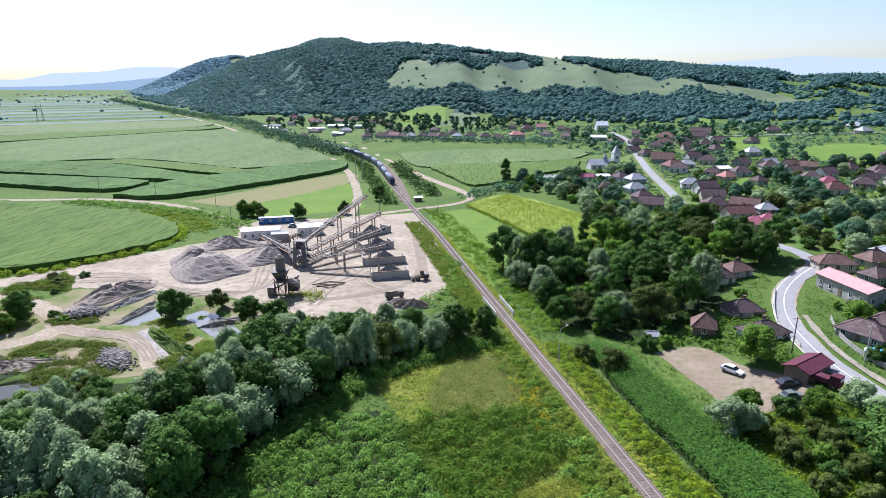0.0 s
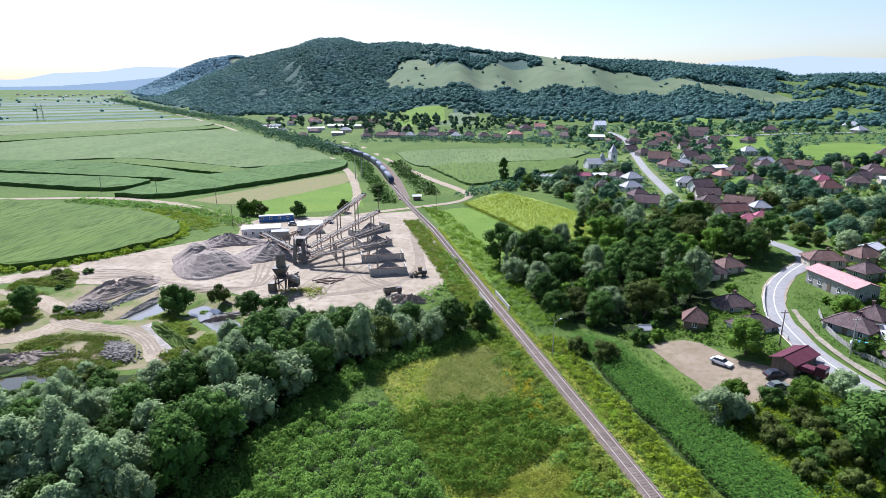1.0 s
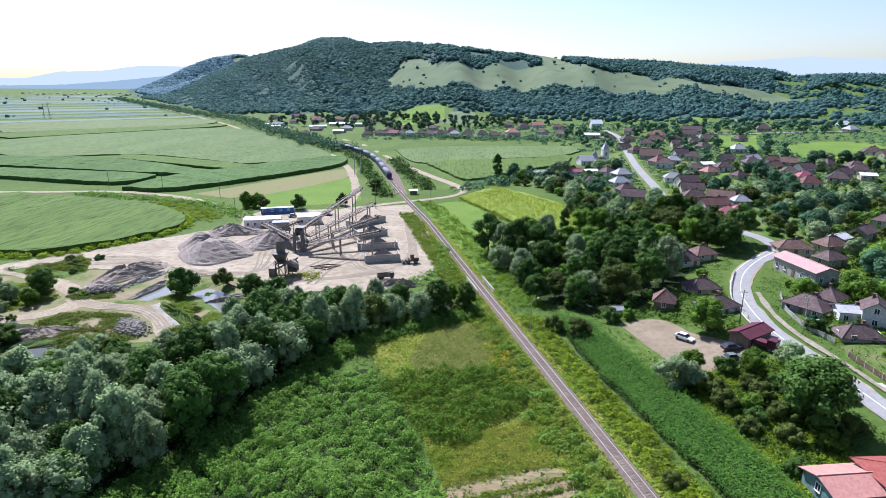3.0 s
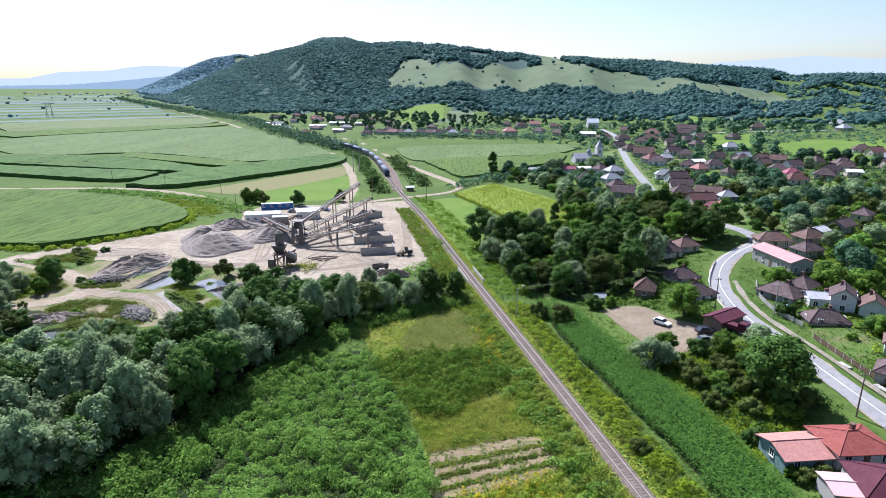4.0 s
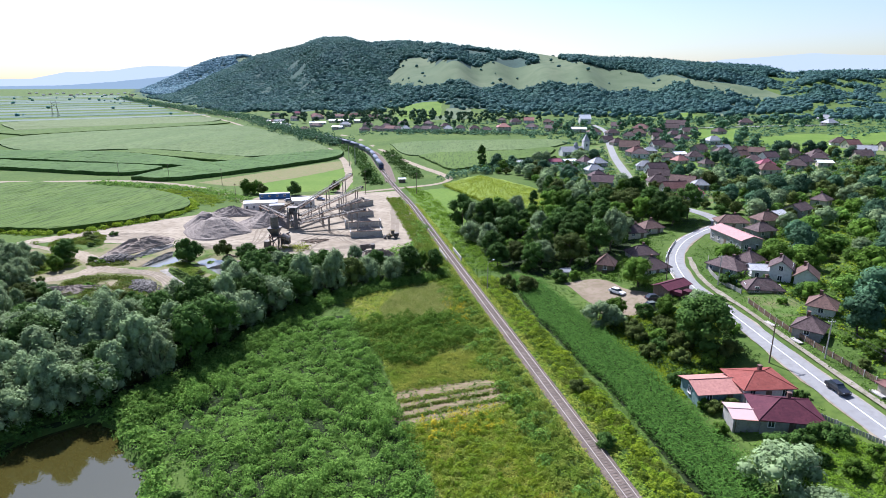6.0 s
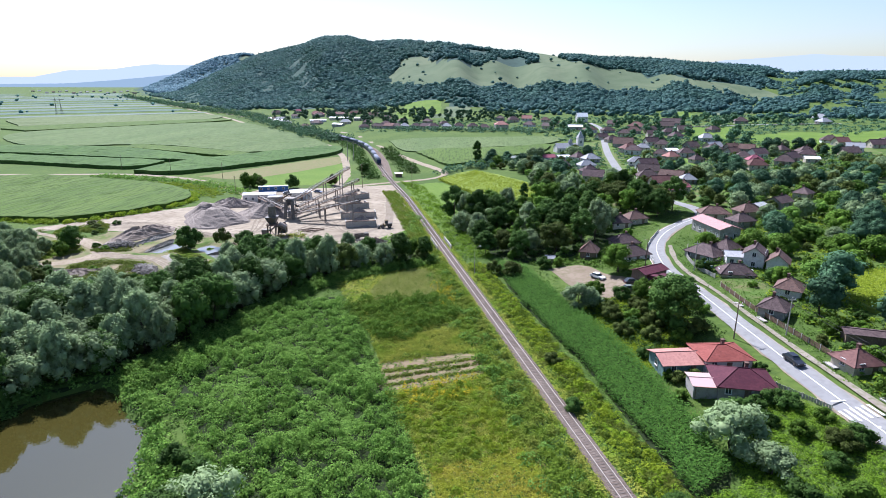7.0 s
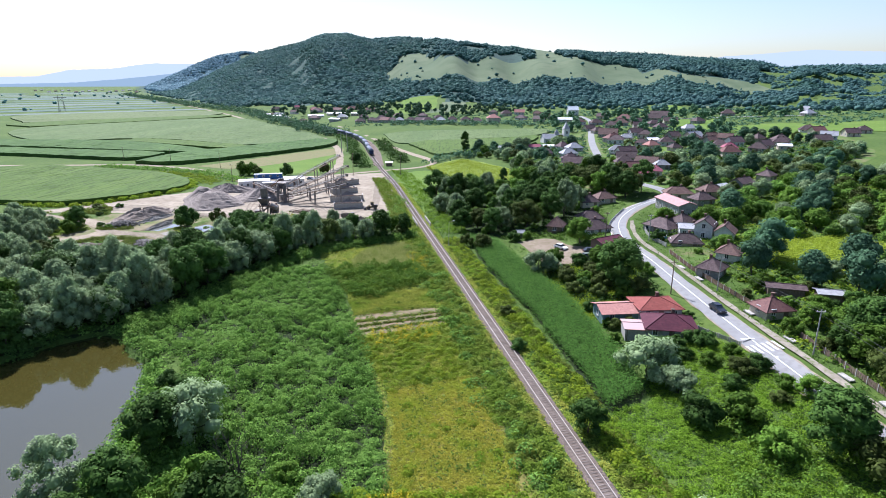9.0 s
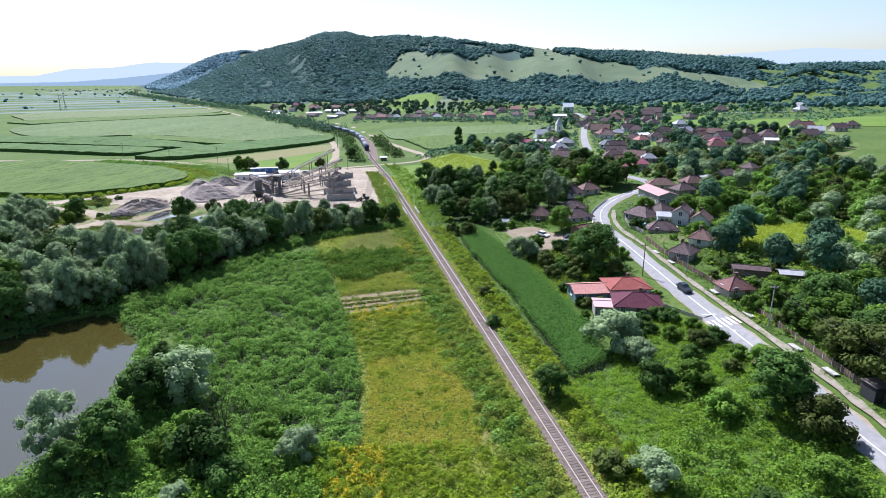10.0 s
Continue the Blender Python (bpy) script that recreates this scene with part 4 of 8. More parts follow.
def crown_points(rng, height, width, base, lobes, per_lobe, droop=0.0, top_heavy=0.5, lobe=0.32, stretch=0.9):
    """Leaf places and outward directions on the lobes of a crown."""
    P, N, C, R = [], [], [], []
    for _ in range(lobes):
        u = rng.uniform(0, 1) ** 0.8
        zz = base + (height - base) * (0.12 + 0.8 * u)
        prof = math.sin(math.pi * min(1, max(0.08, (0.18 + 0.82 * u) ** (1.0 + top_heavy * 0.4)))) ** 0.6
        r = width / 2 * prof * rng.uniform(0.3, 1.0)
        a = rng.uniform(0, 2 * math.pi)
        c = np.array([r * math.cos(a), r * math.sin(a), zz])
        rad = width * lobe * rng.uniform(0.55, 1.1) * (0.65 + 0.35 * prof)
        d = rng.normal(0, 1, (per_lobe, 3))
        d[:, 2] = d[:, 2] + 0.3
        d /= np.linalg.norm(d, axis=1, keepdims=True)
        q = c + d * rad * rng.uniform(0.72, 1.08, (per_lobe, 1)) * np.array([1, 1, stretch])
        if droop:
            q[:, 2] -= droop * rng.uniform(0, 1, per_lobe) * np.linalg.norm(q[:, :2], axis=1)
        P.append(q)
        N.append(d + np.array([0, 0, 0.35]))
        C.append(c)
        R.append(rad * (0.62 if droop else 0.7))
    P, N = np.vstack(P), np.vstack(N)
    k = P[:, 2] > base * 0.35
    return P[k], N[k], cores(C, R, stretch, rng)


def trunk_geo(rng, height, base, width, thick, limbs=5):
    g = Geo()
    p = Vector((0, 0, -0.3))
    r = thick
    segs = 4
    spine = [p]
    for i in range(segs):
        q = Vector((rng.normal(0, 0.02) * height, rng.normal(0, 0.02) * height, height * 0.8 * (i + 1) / segs))
        g.tube(p, q, r, r * 0.72, 5, cap=False)
        p, r = q, r * 0.72
        spine.append(q)
    for i in range(limbs):
        k = int(rng.integers(1, segs))
        a = rng.uniform(0, 2 * math.pi)
        s = spine[k]
        m = s + Vector((math.cos(a) * width * 0.2, math.sin(a) * width * 0.2, height * 0.10))
        e = m + Vector((math.cos(a) * width * 0.18, math.sin(a) * width * 0.18, height * 0.12))
        g.tube(s, m, thick * 0.42, thick * 0.28, 4, cap=False)
        g.tube(m, e, thick * 0.28, thick * 0.08, 3, cap=False)
    return g


def tree_kind(name, seed, height, width, base, lobes, per_lobe, leaf, leaf_mat, label, bark="bark", droop=0.0, thick=0.25, lobe=0.32, tumble=0.3, slim=0.75, stretch=0.9):
    rng = np.random.default_rng(seed)
    t = thing(name, label, "tree" if height > 4 else "bush")
    part("trunk", trunk_geo(rng, height, base, width, thick), M[bark], t, smooth=True)
    P, N, hearts = crown_points(rng, height, width, base, lobes, int(per_lobe * 1.3), droop, lobe=lobe, stretch=stretch)
    if droop:
        hearts[:, :, 2] -= droop * 0.5 * np.linalg.norm(hearts[:, :, :2], axis=2)
    tris = leaf_sprays(P, N, leaf * 0.82, rng, tumble, slim)
    me = crown_mesh("crown", hearts, tris, M[leaf_mat])
    part("crown", me, None, t)
    t.location = (0, -480, -60)
    return t


KIND = {
    "broad": [tree_kind("broadleaf_tree", 1, 11, 9, 1.6, 44, 82, 0.6, "leaf", "dark green broad-crowned tree", lobe=0.22), tree_kind("broadleaf_tree", 2, 12.5, 8, 1.6, 46, 78, 0.6, "leaf", "tall dark green broadleaf tree", lobe=0.21),
              tree_kind("broadleaf_tree", 3, 10, 9.5, 1.4, 42, 80, 0.6, "leaf_olive", "round olive-green broadleaf tree", lobe=0.22), tree_kind("broadleaf_tree", 14, 11.5, 8.5, 1.4, 42, 80, 0.6, "leaf_bright", "fresh green broadleaf tree with uneven crown", lobe=0.22)],
    "bright": [tree_kind("fruit_tree", 4, 6.5, 6.5, 1.2, 28, 92, 0.42, "leaf_bright", "bright green garden fruit tree", lobe=0.25), tree_kind("fruit_tree", 5, 5.5, 5.5, 1.0, 26, 92, 0.40, "leaf_bright", "small bright green fruit tree", lobe=0.25)],
    "willow": [tree_kind("willow_tree", 6, 10.5, 8.0, 1.0, 50, 74, 0.58, "leaf_willow", "silvery grey-green river willow tree", droop=0.06, lobe=0.19, slim=0.6, stretch=1.35), tree_kind("willow_tree", 7, 12.5, 7.5, 1.0, 52, 70, 0.58, "leaf_willow", "tall silvery grey willow tree", droop=0.05, lobe=0.19, slim=0.6, stretch=1.4),
               tree_kind("willow_tree", 8, 9, 9, 0.8, 50, 72, 0.58, "leaf_willow", "spreading silvery grey willow tree", droop=0.08, lobe=0.19, slim=0.6, stretch=1.2)],
    "airy": [tree_kind("willow_tree", 71, 11, 8.0, 2.4, 44, 80, 0.5, "leaf_willow", "slender open-crowned silver willow at the water", droop=0.03, thick=0.22, lobe=0.17, slim=0.5, stretch=1.1)],
    "poplar": [tree_kind("poplar_tree", 9, 13, 4.5, 1.0, 34, 76, 0.58, "leaf", "narrow dark green poplar tree", lobe=0.3)],
    "bush": [tree_kind("bush", 10, 3.4, 4.2, 0.2, 20, 84, 0.36, "leaf", "dense dark green leafy bush", thick=0.08, lobe=0.25), tree_kind("bush", 11, 2.8, 3.6, 0.2, 18, 84, 0.36, "leaf_bright", "leafy bright green bush", thick=0.07, lobe=0.25),
             tree_kind("bush", 12, 3.2, 4.2, 0.2, 20, 84, 0.36, "leaf_olive", "dense olive-brown leafy bush", thick=0.07, lobe=0.25)],
    "dark": [tree_kind("broadleaf_tree", 21, 11, 8.5, 0.6, 44, 82, 0.6, "leaf", "dense dark green bankside tree", lobe=0.22)],
    "greybush": [tree_kind("willow_bush", 13, 4.2, 5.0, 0.2, 28, 88, 0.38, "leaf_willow", "round grey-green willow bush", thick=0.1, lobe=0.22, slim=0.6)],
}
MASTERS = [t for v in KIND.values() for t in v]


def plant(kind, x, y, scale=1.0, rng=RNG, tall=1.0, label="", group=""):
    """Stands a copy of a tree on the ground."""
    m = KIND[kind][int(rng.integers(0, len(KIND[kind])))]
    s = scale * rng.uniform(0.9, 1.1)
    z = land1(x, y)
    pose_m = Matrix.Translation((x, y, z - 0.05)) @ Matrix.Rotation(rng.uniform(0, 6.28), 4, "Z") @ Matrix.Diagonal((s, s, s * tall, 1))
    t = copy_thing(m, Matrix())
    t.matrix_basis = pose_m
    if label:
        t["label"] = label
    if group:
        t["group"] = group
    return t


def leafy(name, pts, heights, per, spread, size, mat, label, category, rng=RNG, tumble=0.32, slim=0.7, upright=0.6):
    """Uncountable leaves round many points: one object of kind stuff."""
    n = len(pts)
    c = np.repeat(np.column_stack([pts, land(pts[:, 0], pts[:, 1])]), per, axis=0)
    h = np.repeat(heights, per)
    wide = np.repeat(rng.uniform(1.2, 2.1, n) * spread, per)
    u, a = np.sqrt(rng.uniform(0, 1, n * per)), rng.uniform(0, 6.28, n * per)
    dome = np.sqrt(1 - 0.96 * u * u)
    q = c + np.column_stack([u * np.cos(a) * wide, u * np.sin(a) * wide, h * dome * rng.uniform(0.72, 1.05, n * per)])
    nrm_ = np.column_stack([u * np.cos(a), u * np.sin(a), upright * 0.4 + dome * np.clip(wide / h, 0.35, 2.5) * 0.8])
    ob = new(name, leaves_mesh(name, leaf_sprays(q, nrm_, size, rng, tumble, slim), mat))
    return tagged(ob, label, category, "", "stuff")


FOREST = [(-125, 37), (-86, 38), (-62, 42), (-55, 50), (-46, 55), (-39, 67), (-34, 81), (-28, 98), (-21, 110), (-6, 121), (8, 130), (2, 137), (-16, 134), (-34, 133), (-44, 131), (-50, 116), (-58, 104), (-68, 101), (-75, 106), (-82, 95), (-91, 101), (-100, 112), (-110, 126), (-125, 140)]
OPEN_X = [-125, -114, -106, -98, -90, -82, -74, -66, -58, -50, -42, -26, 10]
OPEN_Y = [148, 133, 124, 116, 107, 99, 112, 110, 109, 121, 142, 147, 150]
rng = np.random.default_rng(31)
for x, y in scatter(FOREST, 265, rng, 4.6):
    # trees grow lower towards the open works ground
    top = min(rng.uniform(8.5, 13.5), 0.37 * (float(np.interp(x, OPEN_X, OPEN_Y)) - y) * rng.uniform(0.8, 1.05))
    kind = "willow" if rng.random() < (0.72 if x < -48 else 0.45) else ("dark" if rng.random() < 0.8 else "broad")
    tall = rng.uniform(0.95, 1.25)
    if top > 4.5:
        plant(kind, x, y, top / (11.2 * tall), rng, tall, group="river woodland")
    elif top > 1.2:
        plant("greybush" if kind == "willow" else "bush", x, y, min(1.2, top / 3.8), rng, group="woodland edge bushes")
for x, y in scatter(FOREST, 120, rng, 4.0):
    room = 0.37 * (float(np.interp(x, OPEN_X, OPEN_Y)) - y)
    if room > 1.5:
        plant("bush", x, y, min(rng.uniform(0.7, 1.2), room / 3.4), rng, group="woodland undergrowth")

GROVE = [(14, 168), (24, 143), (36, 133), (48, 134), (60, 142), (68, 158), (69, 180), (62, 215), (48, 232), (46, 205), (30, 192), (16, 186)]
for x, y in scatter(GROVE, 84, rng, 5.6):
    plant(("broad", "dark", "broad", "bright", "willow", "bright", "poplar")[int(rng.integers(0, 7))], x, y, rng.uniform(0.7, 1.1), rng, group="village trees")

# tall willows beyond the earth bank
for x, y, s in ((-111, 118, 0.75), (-116, 123, 0.8), (-107, 110, 0.85), (-114, 129, 0.6), (-120, 132, 0.75), (-116, 112, 0.9), (-122, 122, 0.9), (-127, 130, 0.9)):
    plant("willow", x, y, s, rng, 1.05, group="river woodland")
# trees leaning over the pond bank
for k, (x, y) in enumerate(((-106, 36.5), (-100, 36), (-95, 37), (-90, 36.5), (-85, 36.5), (-80, 38.5), (-75, 38.5), (-70, 40), (-65, 40.5), (-60.5, 41), (-57.5, 46.5), (-53.5, 51), (-49, 55), (-72, 45), (-83, 43), (-94, 43))):
    plant("willow" if k % 3 else "dark", x, y, rng.uniform(0.72, 1.0), rng, rng.uniform(0.85, 1.0), group="pond bank trees")
# single trees
for kind, x, y, s, tall in (("broad", 12.7, 181, 1.1, 1.0), ("dark", 62.5, 77, 1.3, 0.9), ("greybush", 58, 36, 1.75, 0.9), ("greybush", 61, 30.5, 1.2, 0.9), ("dark", 44.4, 18.5, 0.62, 0.9),
                            ("bush", 35.3, 62.5, 0.75, 1.0), ("bush", 36.5, 46, 0.7, 1.0), ("greybush", 45, 91, 1.4, 1.0), ("bright", 59.5, 113.5, 1.25, 0.95), ("broad", 30.5, 113, 0.62, 0.9)):
    plant(kind, x, y, s, rng, tall)
for kind, x, y, s, tall in (("airy", -20, -1.5, 0.95, 1.05), ("dark", -13.4, -1.5, 0.9, 1.0), ("dark", -14.8, 11, 0.9, 0.95), ("willow", -11.5, 14.5, 1.15, 0.95), ("greybush", 9.9, 1.5, 0.95, 1.0), ("bush", -2.1, -0.4, 1.9, 1.1), ("bush", -6, 4, 1.5, 1.1),
                            ("bush", -72, 138, 1.9, 1.15), ("bush", -63.5, 144.5, 1.25, 1.3), ("dark", -51.5, 134, 0.75, 0.95), ("bush", -45.5, 136, 1.8, 1.1), ("dark", -108.5, 135, 0.75, 1.0), ("bush", -107.5, 127.5, 1.3, 1.2), ("bush", -112, 139, 1.6, 1.1)):
    plant(kind, x, y, s, rng, tall)
for kind, x, y, s, tall in (("bush", -95.5, 252, 1.9, 1.2), ("bush", -91, 254, 1.8, 1.3), ("bush", -88, 252, 1.4, 1.1), ("bush", -71, 250, 1.6, 1.3), ("bush", -53, 260, 1.2, 1.4), ("dark", -42, 293, 0.8, 0.9),
                            ("poplar", 22.5, 315, 1.1, 1.0), ("bush", 26, 118, 1.0, 1.2), ("broad", 24, 137, 0.7, 1.0)):
    plant(kind, x, y, s, rng, tall)
for kind, x, y, s, tall in (("dark", 76.2, 14.0, 1.0, 0.85), ("bright", 78.5, 17.0, 0.9, 1.1), ("bright", 79.5, 27, 0.6, 0.8), ("bush", 68.5, 14.1, 1.4, 0.9), ("bush", 61.5, 21.7, 1.6, 1.0), ("bush", 67, 21.5, 1.6, 1.0), ("greybush", 54.7, -1.5, 1.25, 0.95), ("bush", 79, 8, 1.6, 1.0), ("bright", 74.9, -2, 0.9, 0.7),
                            ("bush", 63, 44, 1.1, 1.0), ("bush", 50, 1, 1.0, 0.8), ("bush", 66, -6, 1.2, 0.8), ("broad", 93.2, 32, 1.15, 0.8), ("broad", 92, 17.5, 1.1, 0.85), ("broad", 96, 24, 1.0, 0.9), ("dark", 91.5, 38, 0.75, 0.9), ("dark", 97, 41, 0.9, 0.9), ("dark", 92, 8, 0.9, 0.9), ("dark", 96, -2, 1.0, 0.9), ("broad", 91, 26, 0.8, 0.9)):
    plant(kind, x, y, s, rng, tall)

# ---- houses ----


def roof_geo(w, d, h, rise, over, style, thick=0.12):
    """A hip or gable roof as a closed shell with eaves; ridge along x."""
    g = Geo()
    a, b = w / 2 + over, d / 2 + over
    r = a - (b if style == "hip" else 0.0)
    r = max(r, 0.3)
    lo = h - over * rise / (d / 2)
    top = h + rise
    v = [(-a, -b, lo), (a, -b, lo), (a, b, lo), (-a, b, lo), (-r, 0, top), (r, 0, top)]
    u = [(x, y, z - thick) for x, y, z in v]
    f = [(0, 1, 5, 4), (2, 3, 4, 5), (1, 2, 5), (3, 0, 4)] if style == "hip" else [(0, 1, 5, 4), (2, 3, 4, 5)]
    g.add(v + u, f + [tuple(i + 6 for i in reversed(q)) for q in f])
    rim = [(0, 1), (1, 2), (2, 3), (3, 0)] if style == "hip" else [(0, 1), (1, 5), (5, 2), (2, 3), (3, 4), (4, 0)]
    g.f += [(i, i + 6, j + 6, j) for i, j in rim]
    return g, r, top


def wall_geo(w, d, h, rise, style):
    g = Geo()
    a, b = w / 2, d / 2
    v = [(-a, -b, -1.2), (a, -b, -1.2), (a, b, -1.2), (-a, b, -1.2), (-a, -b, h), (a, -b, h), (a, b, h), (-a, b, h)]
    f = [(0, 1, 5, 4), (1, 2, 6, 5), (2, 3, 7, 6), (3, 0, 4, 7), (4, 5, 6, 7)]
    g.add(v, f)
    if style == "gable":
        k = rise - 0.15
        g.add([(-a, -b, h), (-a, b, h), (-a, 0, h + k)], [(0, 2, 1)])
        g.add([(a, -b, h), (a, b, h), (a, 0, h + k)], [(0, 1, 2)])
    return g


def window(parent, x, y, z, facing, w=0.9, h=1.2, fine=True):
    """A window set on a wall. facing: 0 -y, 1 +x, 2 +y, 3 -x."""
    ang = facing * math.pi / 2
    m = Matrix.Translation((x, y, z)) @ Matrix.Rotation(ang, 4, "Z")
    fr = Geo()
    for s in (-1, 1):
        fr.box(None, (0.09, 0.10, h + 0.18), m=m @ Matrix.Translation((s * (w / 2 + 0.04), -0.03, 0)))
        fr.box(None, (w, 0.10, 0.09), m=m @ Matrix.Translation((0, -0.03, s * (h / 2 + 0.04))))
    fr.box(None, (0.06, 0.08, h), m=m @ Matrix.Translation((0, -0.03, 0)))
    ob = part("window", fr, M["frame_white"], parent)
    part("pane", Geo().box(None, (w, 0.04, h), m=m @ Matrix.Translation((0, -0.01, 0))), M["glass"], ob)
    if fine:
        part("sill", Geo().box(None, (w + 0.3, 0.22, 0.06), m=m @ Matrix.Translation((0, -0.1, -h / 2 - 0.1))), M["concrete"], ob)


HOUSES = []


def house(x, y, deg, w, d, h, rise, roof, wall, style="hip", label="", name="house", category="house", group="", chimney=True, windows=True, fine=True, over=0.5, lift=0.0, storeys=1):
    if y > 75 and name in ("house", "barn", "outbuilding", "hut", "annex"):
        w, d, h, rise = w * 0.8, d * 0.82, h * 0.86, rise * 0.86
    z = land1(x, y) + lift
    t = thing(name, label, category, (x, y, z), radians(deg), group)
    part("wall", wall_geo(w, d, h, rise, style), M[wall], t)
    g, r, top = roof_geo(w, d, h, rise, over, style)
    rf = part("roof", g, M[roof], t)
    cap = Geo().tube((-r, 0, top), (r, 0, top), 0.11, 0.11, 6)
    if style == "hip":
        a, b = w / 2 + over, d / 2 + over
        lo = h - over * rise / (d / 2)
        for sx in (-1, 1):
            for sy in (-1, 1):
                cap.tube((sx * a, sy * b, lo), (sx * r, 0, top), 0.09, 0.09, 5)
    part("ridge_cap", cap, M[roof], rf)
    if chimney:
        cx = r * 0.4 + 0.3
        part("chimney", Geo().box((cx, d * 0.12, top - 0.2), (0.55, 0.55, 1.5)).box((cx, d * 0.12, top + 0.6), (0.7, 0.7, 0.12)), M["roof_rust"], rf, "brick chimney")
    if windows:
        for s in range(storeys):
            zc = 1.55 + 2.6 * s
            n = max(2, int(w / 2.8))
            for i in range(n):
                px = -w / 2 + w * (i + 0.5) / n
                if s == 0 and i == n // 2:
                    dm = Geo().box((px, -d / 2 - 0.03, 1.0), (1.0, 0.1, 2.05))
                    part("door", dm, M["wood"], t, "brown wooden door")
                else:
                    window(t, px, -d / 2, zc, 0, fine=fine)
            for side, sx in ((1, 1), (3, -1)):
                for i in range(max(1, int(d / 3.2))):
                    py = -d / 2 + d * (i + 0.5) / max(1, int(d / 3.2))
                    window(t, sx * w / 2, py, zc, side, fine=fine)
    HOUSES.append((x, y, max(w, d) / 2))
    return t


# the two near roofs by the road
house(58.0, 61.3, 8, 7.5, 6.2, 2.5, 0.9, "roof_salmon", "teal_wall", "gable", "low teal board shed with a salmon sheet roof", "shed", "shed", chimney=False)
house(66.3, 62.0, 6, 8.6, 7.0, 2.7, 1.3, "roof_red", "white", "hip", "white bungalow with a bright red sheet roof", lift=-0.3)
house(66.4, 52.8, -8, 9.2, 7.4, 2.5, 1.7, "roof_maroon", "grey_wall", "hip", "grey bungalow with a dark maroon hip roof", lift=-0.3)
house(59.9, 52.6, -4, 4.6, 4.6, 2.4, 0.35, "roof_sheet", "grey_wall", "gable", "porch annex with a white sheet roof and red edge", "annex", "annex", chimney=False, windows=False, over=0.3)
tr = thing("porch_edge", "faded pink sheet edge of a porch roof", "roof edge", (60.6, 50.2, land1(60.6, 50.2)), radians(-6))
part("sheet", Geo().box((0, 0, 2.3), (6.2, 0.9, 0.08), 0), M["roof_salmon"], tr)
part("post", Geo().box((-2.8, 0, 1.1), (0.14, 0.14, 2.4)), M["wood"], tr)
part("post", Geo().box((2.8, 0, 1.1), (0.14, 0.14, 2.4)), M["wood"], tr)
# round the lot
house(54.4, 128, 70, 6.0, 5.6, 3.2, 2.6, "roof_rust", "wood", "hip", "small wooden barn with an orange-brown hip roof", "barn", "barn", chimney=False)
house(66.5, 136.5, 10, 9.5, 6.5, 2.8, 2.2, "roof_brown", "cream", "hip", "cream cottage with an old brown tile roof", lift=-0.7)
house(65.5, 124, 25, 10.5, 7.5, 2.8, 2.3, "roof_brown", "white", "hip", "white cottage with a weathered brown tile roof", lift=-0.7)
house(66.0, 107.5, 35, 8.5, 4.2, 2.1, 0.8, "roof_maroon", "wood", "gable", "long open shed with a patched rusty roof", "shed", "shed", chimney=False, windows=False)
house(42.9, 127.5, 5, 2.6, 2.2, 2.0, 0.6, "roof_grey", "grey_wall", "gable", "tiny grey garden hut", "hut", "hut", chimney=False, windows=False)
house(76.5, 163, 20, 9, 6.5, 2.8, 2.2, "roof_rust", "cream", "hip", "cottage under trees with an orange tile roof")
house(70, 158, 15, 8, 6, 2.8, 2.2, "roof_brown", "cream", "hip", "old cottage under trees with brown tiles")
# east of the road
house(85.5, 121.5, -55, 11, 7.5, 3.0, 2.4, "roof_brown", "grey_wall", "hip", "grey house with a weathered maroon-brown hip roof", lift=-0.7)
house(93, 126, 35, 8, 6.5, 3.0, 2.3, "roof_brown", "cream", "hip", "cream house behind with a brown hip roof", lift=-0.7)
house(97.2, 145.0, -80, 20, 8.2, 4.4, 1.3, "roof_pink", "grey_wall", "gable", "long outbuilding with a faded pink sheet roof", "outbuilding", "outbuilding", chimney=False)
house(104.5, 165.5, -5, 12, 7, 3.2, 2.2, "roof_rust", "cream", "hip", "house with a weathered orange tile roof")
house(91.5, 116.3, -10, 6.5, 5.5, 3.6, 1.0, "roof_grey", "white", "gable", "white two-window house with a grey sheet roof", lift=-0.7)
house(87.5, 106.3, -6, 10.0, 6.0, 2.2, 2.2, "roof_brown", "cream", "hip", "low house with a broad maroon-brown roof", lift=-0.7)
house(95.5, 113.8, 60, 7.5, 6, 5.2, 2.0, "roof_brown", "white", "gable", "two-storey white house with a brown gable", storeys=2, lift=-0.7)
house(99.5, 109.5, 60, 7, 6, 4.0, 2.2, "roof_rust", "white", "gable", "white house with a streaked red-brown gable roof", lift=-0.7)
house(93.2, 91, 55, 7, 6.2, 3.0, 2.2, "roof_rust", "white", "hip", "white house with a patched orange tile roof")
house(84.8, 80.3, 50, 6.8, 6.2, 2.8, 2.2, "roof_brown", "grey_wall", "hip", "grey house beside the road with a brown hip roof")
house(87.2, 56.0, 12, 5.6, 5.0, 2.1, 1.7, "roof_brick", "cream", "hip", "small house with a worn red tile roof")
house(95, 66.5, -15, 7, 3.2, 2.0, 0.4, "roof_brown", "wood", "gable", "ramshackle shed with grey sheeting", "shed", "shed", chimney=False, windows=False)
house(102, 62.5, -12, 4.5, 3.0, 1.9, 0.4, "roof_grey", "wood", "gable", "low shed with pale sheeting", "shed", "shed", chimney=False, windows=False)
house(109, 154, 20, 9, 6.5, 3.2, 2.2, "roof_brown", "grey_wall", "hip", "house behind the pink roof with brown tiles")
house(117, 167.5, 15, 10, 7, 3.2, 2.4, "roof_rust", "cream", "hip", "house with orange-brown tiles among trees")
